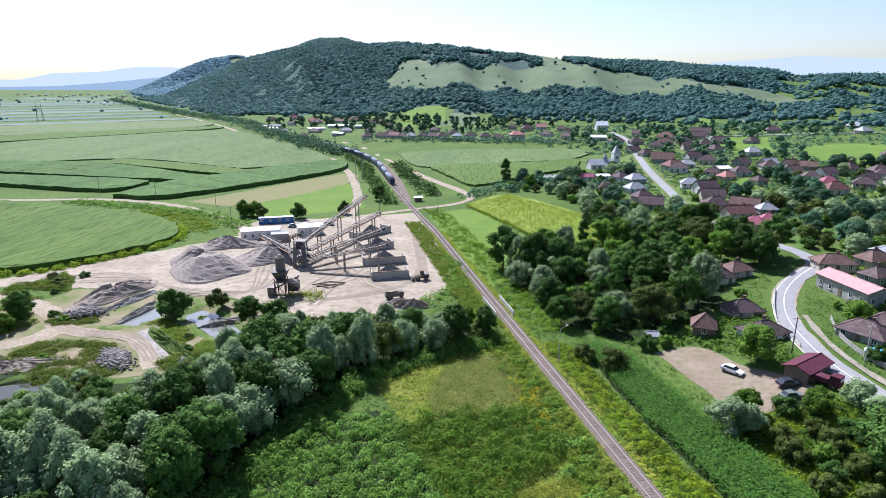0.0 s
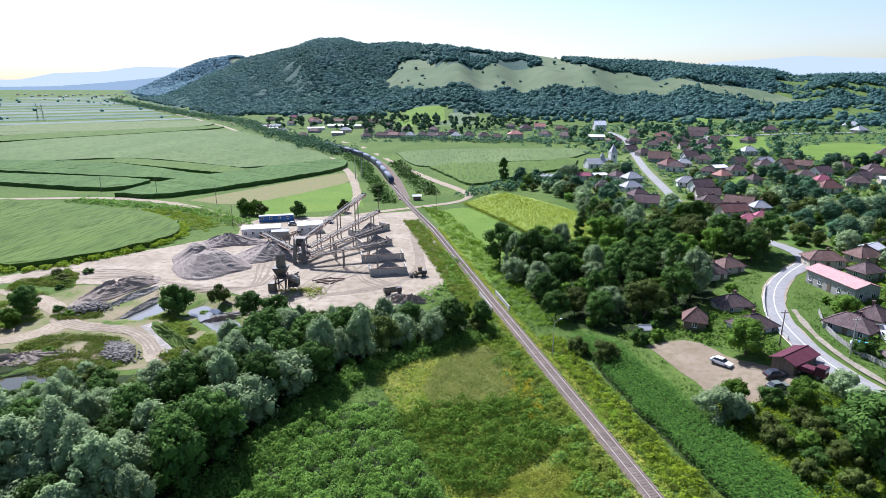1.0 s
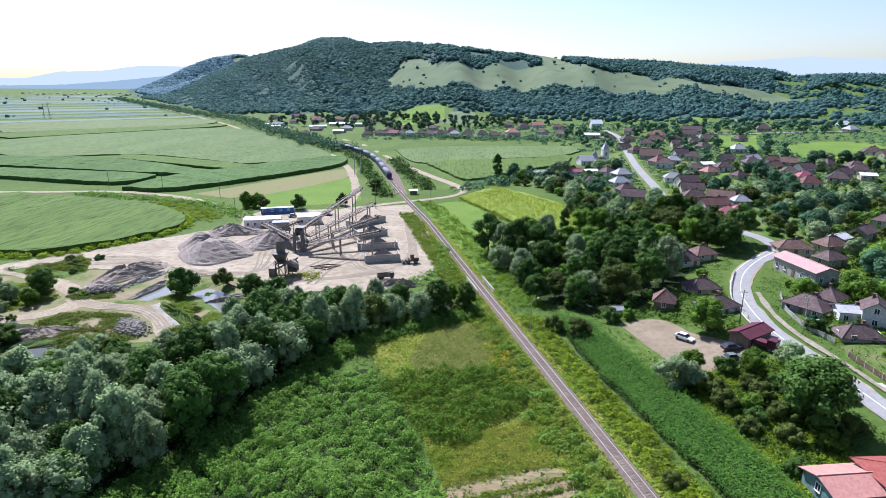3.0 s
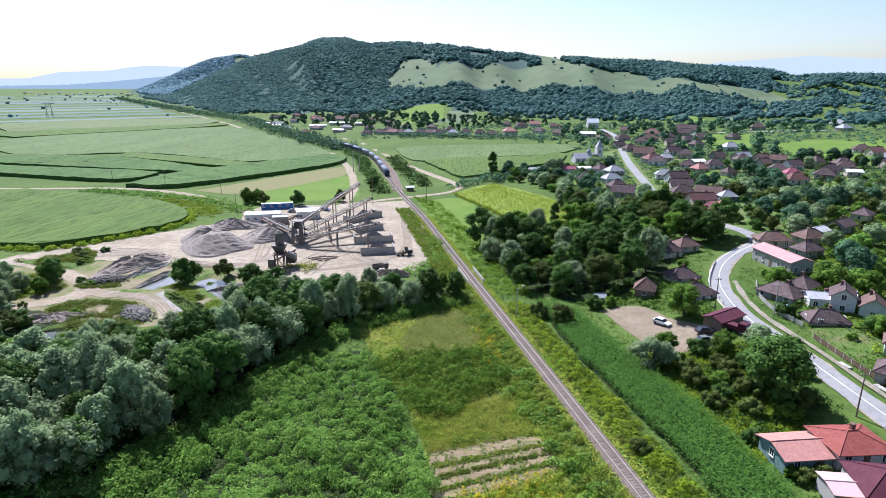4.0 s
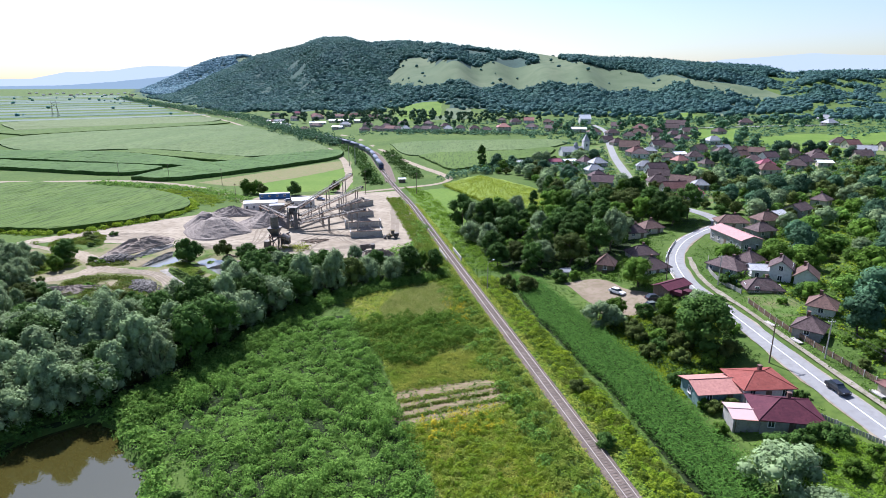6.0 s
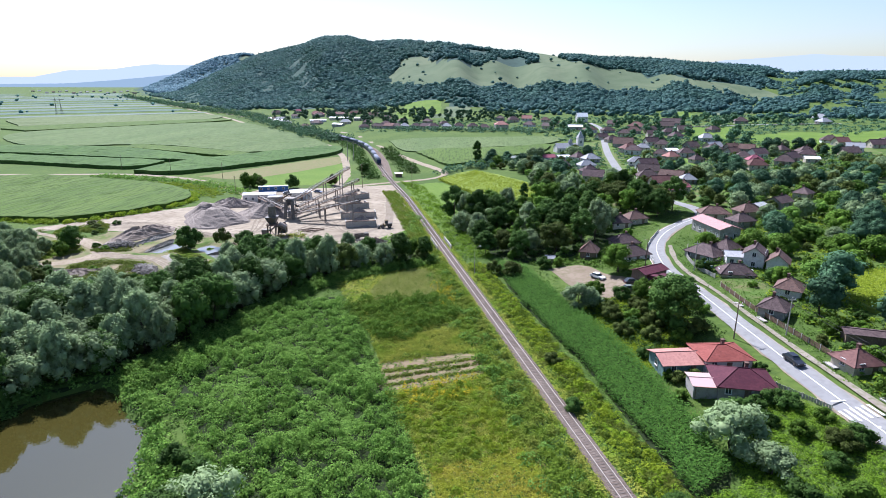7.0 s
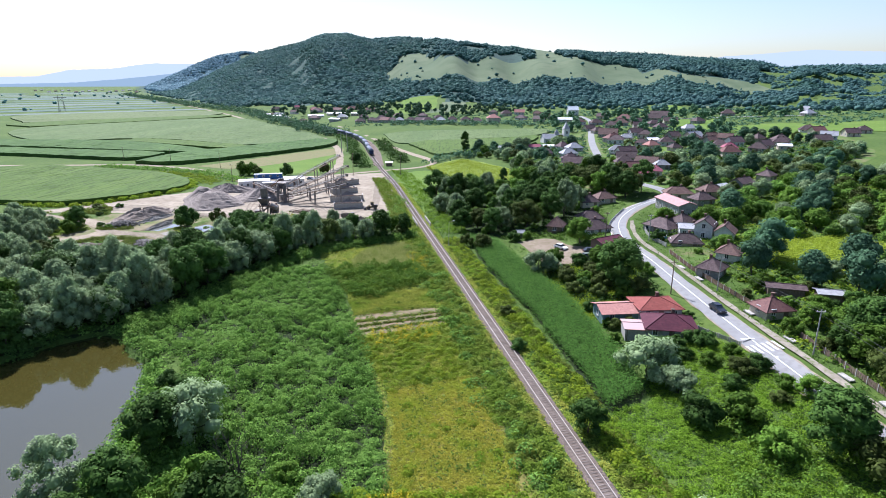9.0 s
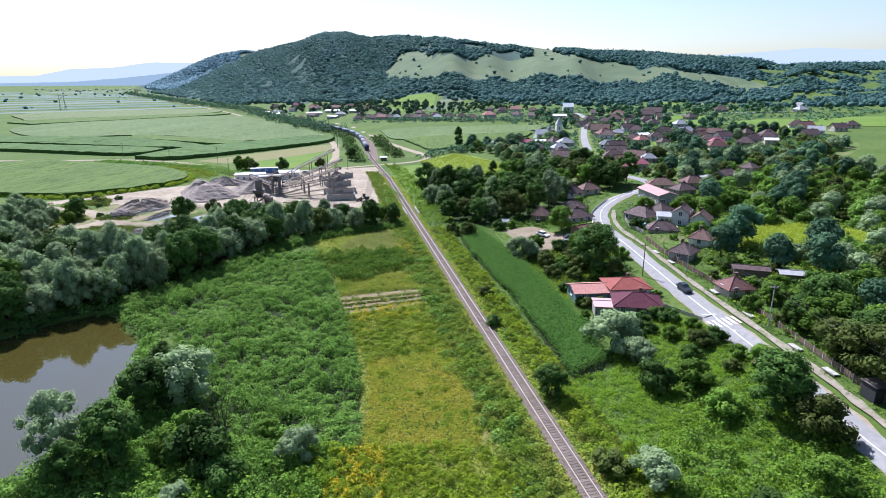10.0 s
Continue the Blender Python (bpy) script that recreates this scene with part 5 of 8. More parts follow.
house(134, 180, 35, 10, 7, 3.4, 2.0, "roof_brown", "grey_wall", "gable", "grey house with a brown gable among trees")
house(150, 194, 40, 8, 6.5, 3.4, 2.2, "roof_brown", "cream", "hip", "upper house with brown tiles among trees")
house(124, 175, 35, 7, 6, 3.0, 1.0, "roof_grey", "grey_wall", "gable", "low grey outbuilding beside a house", "outbuilding", "outbuilding", chimney=False)

# middle of the village: x, y, turn, width, depth, wall height, roof rise
ROOFS = {"b": "roof_brown", "m": "roof_plum", "r": "roof_brick", "o": "roof_rust", "g": "roof_grey", "w": "white_metal", "p": "roof_magenta", "s": "roof_salmon"}
SAY = {"b": "old brown tiles", "m": "a dark maroon roof", "r": "a red roof", "o": "orange-brown tiles", "g": "a grey sheet roof", "w": "a white sheet roof", "p": "a crimson roof", "s": "a salmon roof"}
WALL = ["white", "cream", "grey_wall", "cream"]
SAYW = {"white": "white", "cream": "cream", "grey_wall": "grey"}
MID = [(124, 376, "o", 17, 13), (121, 338, "b", 13, 9), (113, 279, "m", 13, 10), (108, 259, "b", 13, 9), (114, 241, "o", 14, 8), (119, 234, "g", 9, 7), (104, 211, "p", 9, 8), (110, 214, "p", 8, 7),
       (80, 265, "m", 11, 8), (89, 309, "g", 12, 9), (83, 316, "m", 10, 8), (151, 396, "b", 12, 9), (161, 350, "b", 11, 9), (171, 340, "g", 14, 10), (142, 331, "w", 10, 8), (181, 336, "o", 10, 8)]
FAR1 = [(171, 297, "b", 11, 9), (170, 281, "p", 10, 8), (192, 288, "m", 12, 9), (210, 307, "b", 12, 9), (199, 280, "w", 9, 7), (258, 368, "b", 14, 10), (255, 351, "r", 12, 9), (163, 490, "r", 18, 12), (205, 528, "b", 22, 14),
        (192, 455, "b", 14, 10), (112, 503, "w", 17, 11), (120, 476, "o", 14, 10), (134, 470, "b", 14, 9), (167, 460, "b", 14, 9), (276, 546, "b", 16, 12), (368, 580, "g", 18, 12), (344, 530, "g", 16, 11)]
FAR2 = [(63, 597, "m", 15, 11), (78, 607, "s", 14, 10), (31, 535, "b", 14, 9), (20, 548, "m", 13, 9), (6, 556, "b", 13, 9), (-6, 560, "g", 12, 9), (-20, 565, "m", 14, 9), (-28, 568, "m", 12, 9), (-38, 570, "b", 13, 9),
        (-50, 575, "g", 12, 9), (-58, 577, "m", 13, 9), (-66, 580, "r", 15, 9), (-76, 584, "m", 12, 8), (-82, 590, "b", 12, 8), (-10, 590, "m", 12, 8), (95, 585, "o", 12, 8), (50, 620, "b", 11, 8)]
STATION = [(-254, 778, "o", 18, 8), (-224, 780, "b", 14, 8), (-195, 790, "s", 22, 9), (-148, 712, "w", 34, 8), (-171, 694, "w", 26, 9), (-128, 652, "g", 16, 9), (-214, 702, "g", 18, 9), (-142, 792, "r", 24, 9), (-170, 760, "b", 16, 9), (-235, 740, "w", 16, 8), (-280, 810, "b", 16, 8)]
STATION += [(-275, 857, "m", 20, 9), (-245, 867, "p", 16, 9), (-190, 776, "m", 18, 9), (-162, 780, "r", 30, 9), (-117, 691, "w", 22, 8), (-167, 672, "b", 20, 9), (-132, 632, "w", 18, 8), (-95, 591, "b", 14, 9), (-240, 764, "g", 20, 8), (-172, 640, "o", 14, 8), (-262, 775, "w", 14, 8), (-74, 606, "m", 14, 9), (-100, 640, "m", 14, 9), (-60, 640, "b", 13, 9), (-30, 625, "m", 13, 9), (-205, 820, "s", 18, 9), (-300, 840, "b", 15, 8), (-110, 745, "o", 16, 9), (-85, 690, "b", 14, 9)]
FAR1 += [(121, 347, "r", 15, 10), (169, 334, "b", 12, 9), (187, 329, "o", 11, 8), (182, 304, "m", 12, 9), (205, 296, "m", 11, 8), (146, 362, "b", 12, 9), (185, 389, "g", 14, 9), (160, 430, "m", 13, 9), (140, 440, "b", 12, 9), (175, 440, "m", 14, 9), (215, 455, "b", 14, 9), (150, 520, "m", 14, 9), (90, 520, "b", 13, 9), (75, 545, "m", 14, 9), (100, 560, "r", 13, 9), (230, 300, "b", 12, 9), (245, 320, "g", 12, 8), (270, 340, "m", 12, 9), (290, 360, "b", 12, 8)]
rng = np.random.default_rng(44)
for rows, fine, grp in ((MID, True, "village houses"), (FAR1, False, "upper village houses"), (FAR2, False, "houses under the hill"), (STATION, False, "station buildings")):
    for x, y, c, w, d in rows:
        wl = WALL[int(rng.integers(0, 4))]
        house(x, y, rng.uniform(-35, 35), w * 0.92, d * 0.9, rng.uniform(2.9, 3.8), d * 0.33 if c != "w" else d * 0.15, ROOFS[c], wl, "hip" if rng.random() < 0.65 and c != "w" else "gable",
              f"{SAYW[wl]} village house with {SAY[c]}", group=grp, fine=False, chimney=y < 420)
MORE = [(152, 457, "o", 16, 10), (189, 495, "b", 20, 11), (172, 414, "m", 13, 9), (144, 379, "m", 12, 9), (105, 262, "m", 13, 9), (114, 267, "m", 12, 8), (104, 245, "b", 13, 9), (159, 348, "m", 11, 8), (147, 319, "b", 12, 9),
        (111, 292, "g", 12, 8), (106, 229, "r", 15, 8), (100, 206, "g", 10, 8), (79, 249, "m", 13, 9), (82, 284, "g", 12, 8), (70, 290, "m", 10, 8), (120, 427, "m", 12, 8), (123, 406, "b", 13, 8), (128, 372, "r", 18, 13)]
MORE += [(131, 352, "g", 11, 7), (135, 308, "s", 11, 8), (169, 288, "m", 12, 9), (164, 266, "r", 13, 9), (183, 276, "b", 12, 9), (174, 319, "o", 10, 8), (133, 322, "b", 10, 7), (202, 318, "b", 10, 8), (144, 293, "b", 9, 7)]
for x, y, c, w, d in MORE:
    if all(math.hypot(x - a, y - b) > r + 5.5 for a, b, r in HOUSES):
        wl = WALL[int(rng.integers(0, 4))]
        house(x, y, rng.uniform(-30, 30), w * 0.9, d * 0.9, rng.uniform(2.8, 3.5), d * 0.34, ROOFS[c], wl, "hip" if rng.random() < 0.65 else "gable", f"{SAYW[wl]} village house with {SAY[c]}", group="village houses", fine=False)
house(47, 529, 10, 15, 11, 6.0, 3.5, "roof_salmon", "cream", "hip", "yellow two-storey house with a salmon roof", storeys=2, fine=False)
house(130, 573, 5, 13, 10, 7.0, 4, "white_metal", "white", "gable", "tall white villa with a pale roof", storeys=2, fine=False)
house(75, 323, 15, 9, 7, 2.8, 0.8, "white_metal", "white", "gable", "annex with a glaring white sheet roof", fine=False, chimney=False)
house(66, 322, 15, 9, 6, 2.8, 1.6, "roof_magenta", "white", "gable", "annex with a crimson roof", fine=False, chimney=False)
house(50, 324, -8, 15, 6, 2.6, 1.0, "roof_grey", "grey_wall", "gable", "long grey barn by the field", "barn", "barn", fine=False, chimney=False, windows=False)
house(-22.2, 291, 10, 4.5, 3.5, 2.6, 0.5, "white_metal", "wood", "gable", "small crossing keeper's hut with a pale roof", "hut", "hut", fine=False, chimney=False, windows=False)

# far village at the end of the plain
for k in range(16):
    hx_, hy_ = -0.57 - 0.012 * k, 2350 + 60 * ((k * 7) % 9)
    house(hx_ * hy_, hy_, 20 * (k % 4), 14, 9, 4, 3, "roof_grey" if k % 3 else "roof_rust", "cream", "gable", "white house of a distant village", group="distant village houses", chimney=False, windows=False)

# church
cz = land1(80, 360)
church = thing("church", "white village church with a grey roof and steeple", "church", (83, 362, cz - 1.0), radians(12))
church.scale = (0.85, 0.85, 0.72)
part("nave_wall", wall_geo(18, 9, 5.5, 4.0, "gable"), M["white"], church)
g, r_, t_ = roof_geo(18, 9, 5.5, 4.0, 0.4, "gable")
part("nave_roof", g, M["roof_grey"], church)
part("tower", Geo().box((11, 0, 6.5), (4.6, 4.6, 15)), M["white"], church)
part("steeple", Geo().add([(8.5, -2.5, 14), (13.5, -2.5, 14), (13.5, 2.5, 14), (8.5, 2.5, 14), (11, 0, 21)], [(0, 1, 4), (1, 2, 4), (2, 3, 4), (3, 0, 4), (3, 2, 1, 0)]), M["roof_grey"], church)
part("small_dome", Geo().tube((3, 0, 8), (3, 0, 11), 1.7, 1.7, 10).tube((3, 0, 11), (3, 0, 13.5), 1.7, 0.2, 10), M["roof_grey"], church)
for i in range(4):
    window(church, -6.5 + i * 4, -4.5, 3.0, 0, 1.1, 2.6, False)
window(church, 11, -2.3, 10.5, 0, 1.3, 2.6, False)
HOUSES.append((80, 362, 14))

# ---- gravel works ----


def heap(name, x, y, w, d, h, mat, label, deg=0.0, seed=1, rough=0.5, flat=0.0, plateau=0.0):
    """A loose heap with an uneven, gullied surface."""
    g, n, m = Geo(), 44, 18
    rng = np.random.default_rng(seed)
    ph = rng.uniform(0, 6.28, 6)
    g.v.append((0, 0, h * (1 - flat * 0.3)))
    for j in range(1, m + 1):
        u = j / m
        for i in range(n):
            a = 2 * math.pi * i / n
            e = 1 + 0.16 * math.sin(2 * a + ph[0]) + 0.12 * math.sin(3 * a + ph[1]) + 0.07 * math.sin(5 * a + ph[2])
            prof = (1 - u) ** (1.05 - 0.5 * flat) if flat else (1 - u)
            if plateau:
                prof = min(1.0, (1 - u) / (1 - plateau)) * (1 + 0.16 * math.sin(2 * a + ph[5]))
            z = h * prof * (1 + 0.12 * math.sin(3 * a + ph[3]) * (1 - u)) + rng.normal(0, 0.12 * rough) * (u < 0.97)
            gully = 0.34 * rough * (math.sin(11 * a + ph[4] + 2 * u) + 0.6 * math.sin(23 * a + ph[2])) * math.sin(math.pi * u) ** 2
            g.v.append((w / 2 * u * e * math.cos(a), d / 2 * u * e * math.sin(a), max(z + gully, -0.2) if j < m else -0.25))
    g.f = [(0, 1 + i, 1 + (i + 1) % n) for i in range(n)]
    g.f += [(1 + (j - 1) * n + i, 1 + j * n + i, 1 + j * n + (i + 1) % n, 1 + (j - 1) * n + (i + 1) % n) for j in range(1, m) for i in range(n)]
    ob = new(name, g.mesh(name, mat))
    ob.matrix_basis = Matrix.Translation((x, y, land1(x, y))) @ Matrix.Rotation(radians(deg), 4, "Z")
    return tagged(ob, label, "heap")


heap("heap_of_gravel", -81, 178, 31, 24, 5.0, M["gravel"], "large flat-topped grey gravel heap with gullied sides", -18, 1, 0.6, 0.5, 0.4)
heap("heap_of_gravel", -64, 190, 24, 20, 5.0, M["gravel"], "grey gravel heap below a conveyor", 10, 2, 0.6, 0.2)
heap("heap_of_gravel", -84, 205, 22, 13, 3.8, M["gravel"], "low grey gravel heap", 0, 3, 0.7, 0.4)
heap("earth_mound", -96, 153, 30, 10, 2.8, M["earth"], "long brown earth bank beside a pool", 62, 4, 0.7, 0.6, 0.3)
heap("earth_mound", -89, 149, 22, 3.4, 1.2, M["pale_silt"], "pale gravel berm along a pool", 70, 5, 0.6, 0.6)
heap("earth_mound", -83.2, 143, 20, 2.6, 0.9, M["pale_silt"], "low pale berm beside the milky pool", 82, 15, 0.6, 0.6)
heap("earth_mound", -92, 111, 16, 8, 1.2, M["earth"], "low brown earth bank with sparse grass", 20, 8, 0.6, 0.7)
heap("earth_mound", -14, 148, 12, 5, 1.6, M["earth"], "brown earth and rubble at the yard edge", -10, 9, 1.5, 0.6)
heap("earth_mound", -58, 136, 14, 4.5, 1.3, M["earth"], "muddy bank between the pools", 20, 11, 1.2, 0.7)
heap("earth_mound", -64, 121, 27, 5, 1.2, M["grass"], "green grassed bank beside the silt channel", -42, 12, 0.9, 0.6)


def rubble(x, y, w, d, h, deg, count, seed, label):
    """Broken stones heaped over one another."""
    rng = np.random.default_rng(seed)
    g = Geo()
    for _ in range(count):
        u, v = rng.normal(0, 0.2, 2)
        z = h * max(0.0, 1 - 2.2 * (u * u + v * v)) * rng.uniform(0.5, 1)
        s = rng.uniform(0.22, 0.5)
        q = rng.normal(0, 1, (8, 3)) * 0.12 + np.array([(i & 1, (i >> 1) & 1, (i >> 2) & 1) for i in range(8)]) - 0.5
        t = rng.uniform(0, 3.1)
        q = q @ np.array([[math.cos(t), math.sin(t), 0], [-math.sin(t), math.cos(t), 0], [0, 0, 0.7]]) * s + np.array([u * w, v * d, z + 0.05])
        g.add([tuple(p) for p in q], [(0, 2, 3, 1), (4, 5, 7, 6), (0, 1, 5, 4), (2, 6, 7, 3), (0, 4, 6, 2), (1, 3, 7, 5)])
    ob = new("heap_of_rubble", g.mesh("heap_of_rubble", M["broken_stone"]))
    ob.matrix_basis = Matrix.Translation((x, y, land1(x, y))) @ Matrix.Rotation(radians(deg), 4, "Z")
    return tagged(ob, label, "heap")


rubble(-95.5, 138.5, 11, 7, 1.6, 20, 620, 41, "heap of grey broken stone")
rubble(-73.5, 114.5, 13, 6, 1.2, -45, 900, 42, "grey rubble beside the track")
rubble(-58, 113, 9, 4, 0.6, -50, 160, 43, "pale broken stones at the channel end")
rubble(-14, 149, 11, 5, 1.2, -10, 220, 44, "rubble and stones at the yard edge")
for x, y, deg, l in ((-39, 163, 20, 6.5), (-38, 164, 8, 7), (-41, 165, 30, 6), (-37, 166, -12, 5.5), (-40, 162, -35, 5), (-36.5, 163, 60, 4.5), (-61, 145, -35, 6), (-60.5, 144.2, -30, 5.5), (-59, 145.2, -45, 5)):
    c, s_ = math.cos(radians(deg)) * l / 2, math.sin(radians(deg)) * l / 2
    z = land1(x, y)
    tagged(new("timber", Geo().beam((x - c, y - s_, z + 0.2), (x + c, y + s_, z + 0.32), 0.26, 0.24).mesh("timber", M["wood"])), "weathered grey beam lying on the sand", "timber", "discarded timber")


def conveyor(a, b, legs, label, w=1.3):
    """An inclined belt conveyor: truss, belt, rollers, legs, drum."""
    a, b = Vector(a), Vector(b)
    t = thing("belt_conveyor", label, "conveyor", group="belt conveyors")
    d = (b - a).normalized()
    s = d.cross(Vector((0, 0, 1))).normalized()
    up = s.cross(d)
    part("belt", Geo().beam(a + up * 0.45, b + up * 0.45, w * 0.8, 0.12), M["belt"], t, "worn grey rubber belt")
    for k in (-1, 1):
        g = Geo()
        g.beam(a + s * k * w / 2, b + s * k * w / 2, 0.14, 0.14)
        g.beam(a + s * k * w / 2 + up * 0.9, b + s * k * w / 2 + up * 0.9, 0.12, 0.12)
        n = max(4, int((b - a).length / 1.6))
        for i in range(n):
            p, q = a.lerp(b, i / n), a.lerp(b, (i + 1) / n)
            lo, hi = (p, q) if i % 2 else (q, p)
            g.beam(lo + s * k * w / 2, hi + s * k * w / 2 + up * 0.9, 0.08, 0.08)
        part("side_truss", g, M["steel"], t)
    part("tail_drum", Geo().tube(a - s * w / 2 + up * 0.4, a + s * w / 2 + up * 0.4, 0.4, 0.4, 10), M["dark_steel"], t)
    part("head_drum", Geo().tube(b - s * w / 2 + up * 0.4, b + s * w / 2 + up * 0.4, 0.4, 0.4, 10), M["dark_steel"], t)
    part("walkway", Geo().beam(a + s * (w / 2 + 0.45), b + s * (w / 2 + 0.45), 0.7, 0.06), M["rust"], t, "rusty steel walkway")
    part("handrail", Geo().beam(a + s * (w / 2 + 0.78) + up * 0.9, b + s * (w / 2 + 0.78) + up * 0.9, 0.05, 0.05), M["rust"], t)
    for u in legs:
        p = a.lerp(b, u)
        g = Geo()
        for k in (-1, 1):
            g.beam((p.x + s.x * k * w * 0.55, p.y + s.y * k * w * 0.55, -0.3), p + s * k * w * 0.5, 0.3, 0.3)
        g.beam((p.x - s.x * w * 0.55, p.y - s.y * w * 0.55, p.z * 0.55), (p.x + s.x * w * 0.55, p.y + s.y * w * 0.55, p.z * 0.55), 0.2, 0.2)
        part("support_leg", g, M["dark_concrete"], t, "grey support trestle")
    return t


conveyor((-53, 186, 6.0), (-39.5, 236, 12.5), (0.25, 0.55, 0.85), "long grey conveyor rising to the highest discharge point")
conveyor((-49.5, 184, 4.5), (-30.5, 213, 10.5), (0.3, 0.62, 0.9), "grey steel conveyor over the gravel bins")
conveyor((-48.5, 180, 3.5), (-26.5, 193, 9.5), (0.35, 0.8), "grey steel conveyor to the middle bins")
conveyor((-48, 177.5, 3.0), (-23, 177, 8.5), (0.45, 0.88), "lower grey conveyor ending above a bin")
conveyor((-70, 200, 5.0), (-55, 185, 3.5), (0.25, 0.75), "short feed conveyor from the hopper")
conveyor((-66, 206, 1.0), (-54, 190, 8.0), (0.4, 0.8), "short dark feed conveyor")

tower = thing("screening_tower", "grey steel screening tower of the gravel works", "tower", (-52, 183.5, 0))
for sx in (-1, 1):
    for sy in (-1, 1):
        part("column", Geo().box((sx * 1.6, sy * 1.5, 4.0), (0.3, 0.3, 8.4)), M["concrete"], tower)
for z in (2.8, 5.6, 8.1):
    part("platform", Geo().box((0, 0, z), (4.0, 3.6, 0.18)), M["steel"], tower)
part("screen_box", Geo().box((0, 0, 6.6), (2.6, 2.2, 1.6)), M["dark_steel"], tower)
part("chute", Geo().beam((1.2, -1.6, 7.0), (2.0, -3.2, 0.2), 1.3, 0.8), M["steel"], tower, "pale steel chute")
part("chute", Geo().beam((-1.2, -1.8, 6.4), (-1.4, -3.4, 0.2), 1.0, 0.7), M["steel"], tower)
for z in (3.8, 6.6, 9.1):
    part("handrail", Geo().beam((-2.0, -1.8, z), (2.0, -1.8, z), 0.06, 0.06).beam((2.0, -1.8, z), (2.0, 1.8, z), 0.06, 0.06).beam((-2.0, -1.8, z), (-2.0, 1.8, z), 0.06, 0.06), M["rust"], tower)

mixer = thing("mixing_plant", "dark batching plant with a round cement silo", "mixing plant", (-50, 155.5, 0))
for sx in (-1, 1):
    for sy in (-1, 1):
        part("leg", Geo().box((sx * 1.4, sy * 1.4, 2.4), (0.28, 0.28, 5.0)), M["dark_steel"], mixer)
part("hopper", Geo().add([(-2, -2, 7), (2, -2, 7), (2, 2, 7), (-2, 2, 7), (-0.9, -0.9, 4.2), (0.9, -0.9, 4.2), (0.9, 0.9, 4.2), (-0.9, 0.9, 4.2)], [(0, 1, 2, 3), (1, 0, 4, 5), (2, 1, 5, 6), (3, 2, 6, 7), (0, 3, 7, 4), (7, 6, 5, 4)]), M["dark_steel"], mixer)
part("silo", Geo().tube((0, 0.2, 7), (0, 0.2, 10.6), 1.3, 1.3, 14).tube((0, 0.2, 10.6), (0, 0.2, 11.5), 1.3, 0.3, 14), M["steel"], mixer, "grey round silo")
part("cabin", Geo().box((3.4, 0.4, 2.6), (2.6, 2.4, 2.6)), M["dark_steel"], mixer)
part("drum", Geo().tube((2.8, -1.4, 4.6), (5.2, -1.4, 3.4), 1.0, 0.8, 12), M["dark_concrete"], mixer)
part("control_box", Geo().box((-2.6, -0.6, 1.3), (1.8, 2.2, 2.4)), M["steel"], mixer)
part("weigh_belt", Geo().beam((-3.2, 0.8, 1.0), (4.6, 1.6, 5.0), 0.9, 0.4), M["belt"], mixer)
part("platform", Geo().box((1.4, -0.6, 4.3), (6.0, 4.2, 0.16)), M["rust"], mixer)
part("brace", Geo().beam((-1.4, -1.4, 0.2), (1.4, -1.4, 4.2), 0.14, 0.14).beam((1.4, -1.4, 0.2), (-1.4, -1.4, 4.2), 0.14, 0.14), M["dark_steel"], mixer)
part("pipe", Geo().tube((1.0, 1.0, 0.4), (0.9, 1.2, 11.0), 0.14, 0.14, 6), M["steel"], mixer)
part("stair", Geo().beam((2.0, -2.2, 0.2), (4.4, -2.2, 4.0), 0.8, 0.12), M["rust"], mixer)


def bin_wall(x, y, deg, length, label, h=2.4):
    """A bin front of upright concrete panels with rusty stains."""
    t = thing("aggregate_bin", label, "bin", (x, y, 0), radians(deg), "aggregate bins")
    n = int(length / 1.0)
    pm = Geo().box((0, 0, h / 2 - 0.1), (0.96, 0.28, h)).mesh("panel", M["concrete"])
    for i in range(n):
        ob = new("panel", pm)
        ob.parent = t
        ob.location = (-length / 2 + (i + 0.5) * length / n, 0.03 * (i % 2), 0.05 * ((i * 7) % 3))
    for s in (-1, 1):
        part("side_wall", Geo().box((s * length / 2, 3.0, h / 2 - 0.1), (0.3, 6.0, h)), M["concrete"], t)
    part("coping", Geo().box((0, 0, h + 0.02), (length, 0.36, 0.14)), M["rust"], t)
    c, s_ = math.cos(radians(deg)), math.sin(radians(deg))
    heap("heap_of_gravel", x - 3.2 * s_ + 0.5, y + 3.2 * c, length * 0.95, 7.5, h + 1.4, M["gravel"], "sorted gravel heaped in a bin", deg, int(abs(x)) + 20, 0.4)


bin_wall(-33.5, 221.5, 50, 16, "stained concrete gravel bin under the high conveyor")
bin_wall(-29.5, 202, 28, 11, "stained concrete gravel bin beside a heap")
bin_wall(-25.2, 184.5, 14, 13.5, "long stained concrete gravel bin")
bin_wall(-21.6, 170, 13, 11, "front stained concrete gravel bin with panels")

house(-76.5, 217.5, 14, 14, 6.5, 3.4, 0.5, "white_metal", "white", "gable", "white flat-roofed works office", "works_building", "building", chimney=False, fine=False, over=0.2)
house(-68, 213.5, 14, 6, 4.5, 3.0, 0.4, "roof_grey", "grey_wall", "gable", "grey lean-to beside the works office", "works_building", "building", chimney=False, fine=False, over=0.2, windows=False)
house(-59.5, 224, 20, 9.5, 6.5, 3.4, 0.9, "white_metal", "white", "gable", "white workshop with a pale sheet roof", "works_building", "building", chimney=False, fine=False, over=0.25)


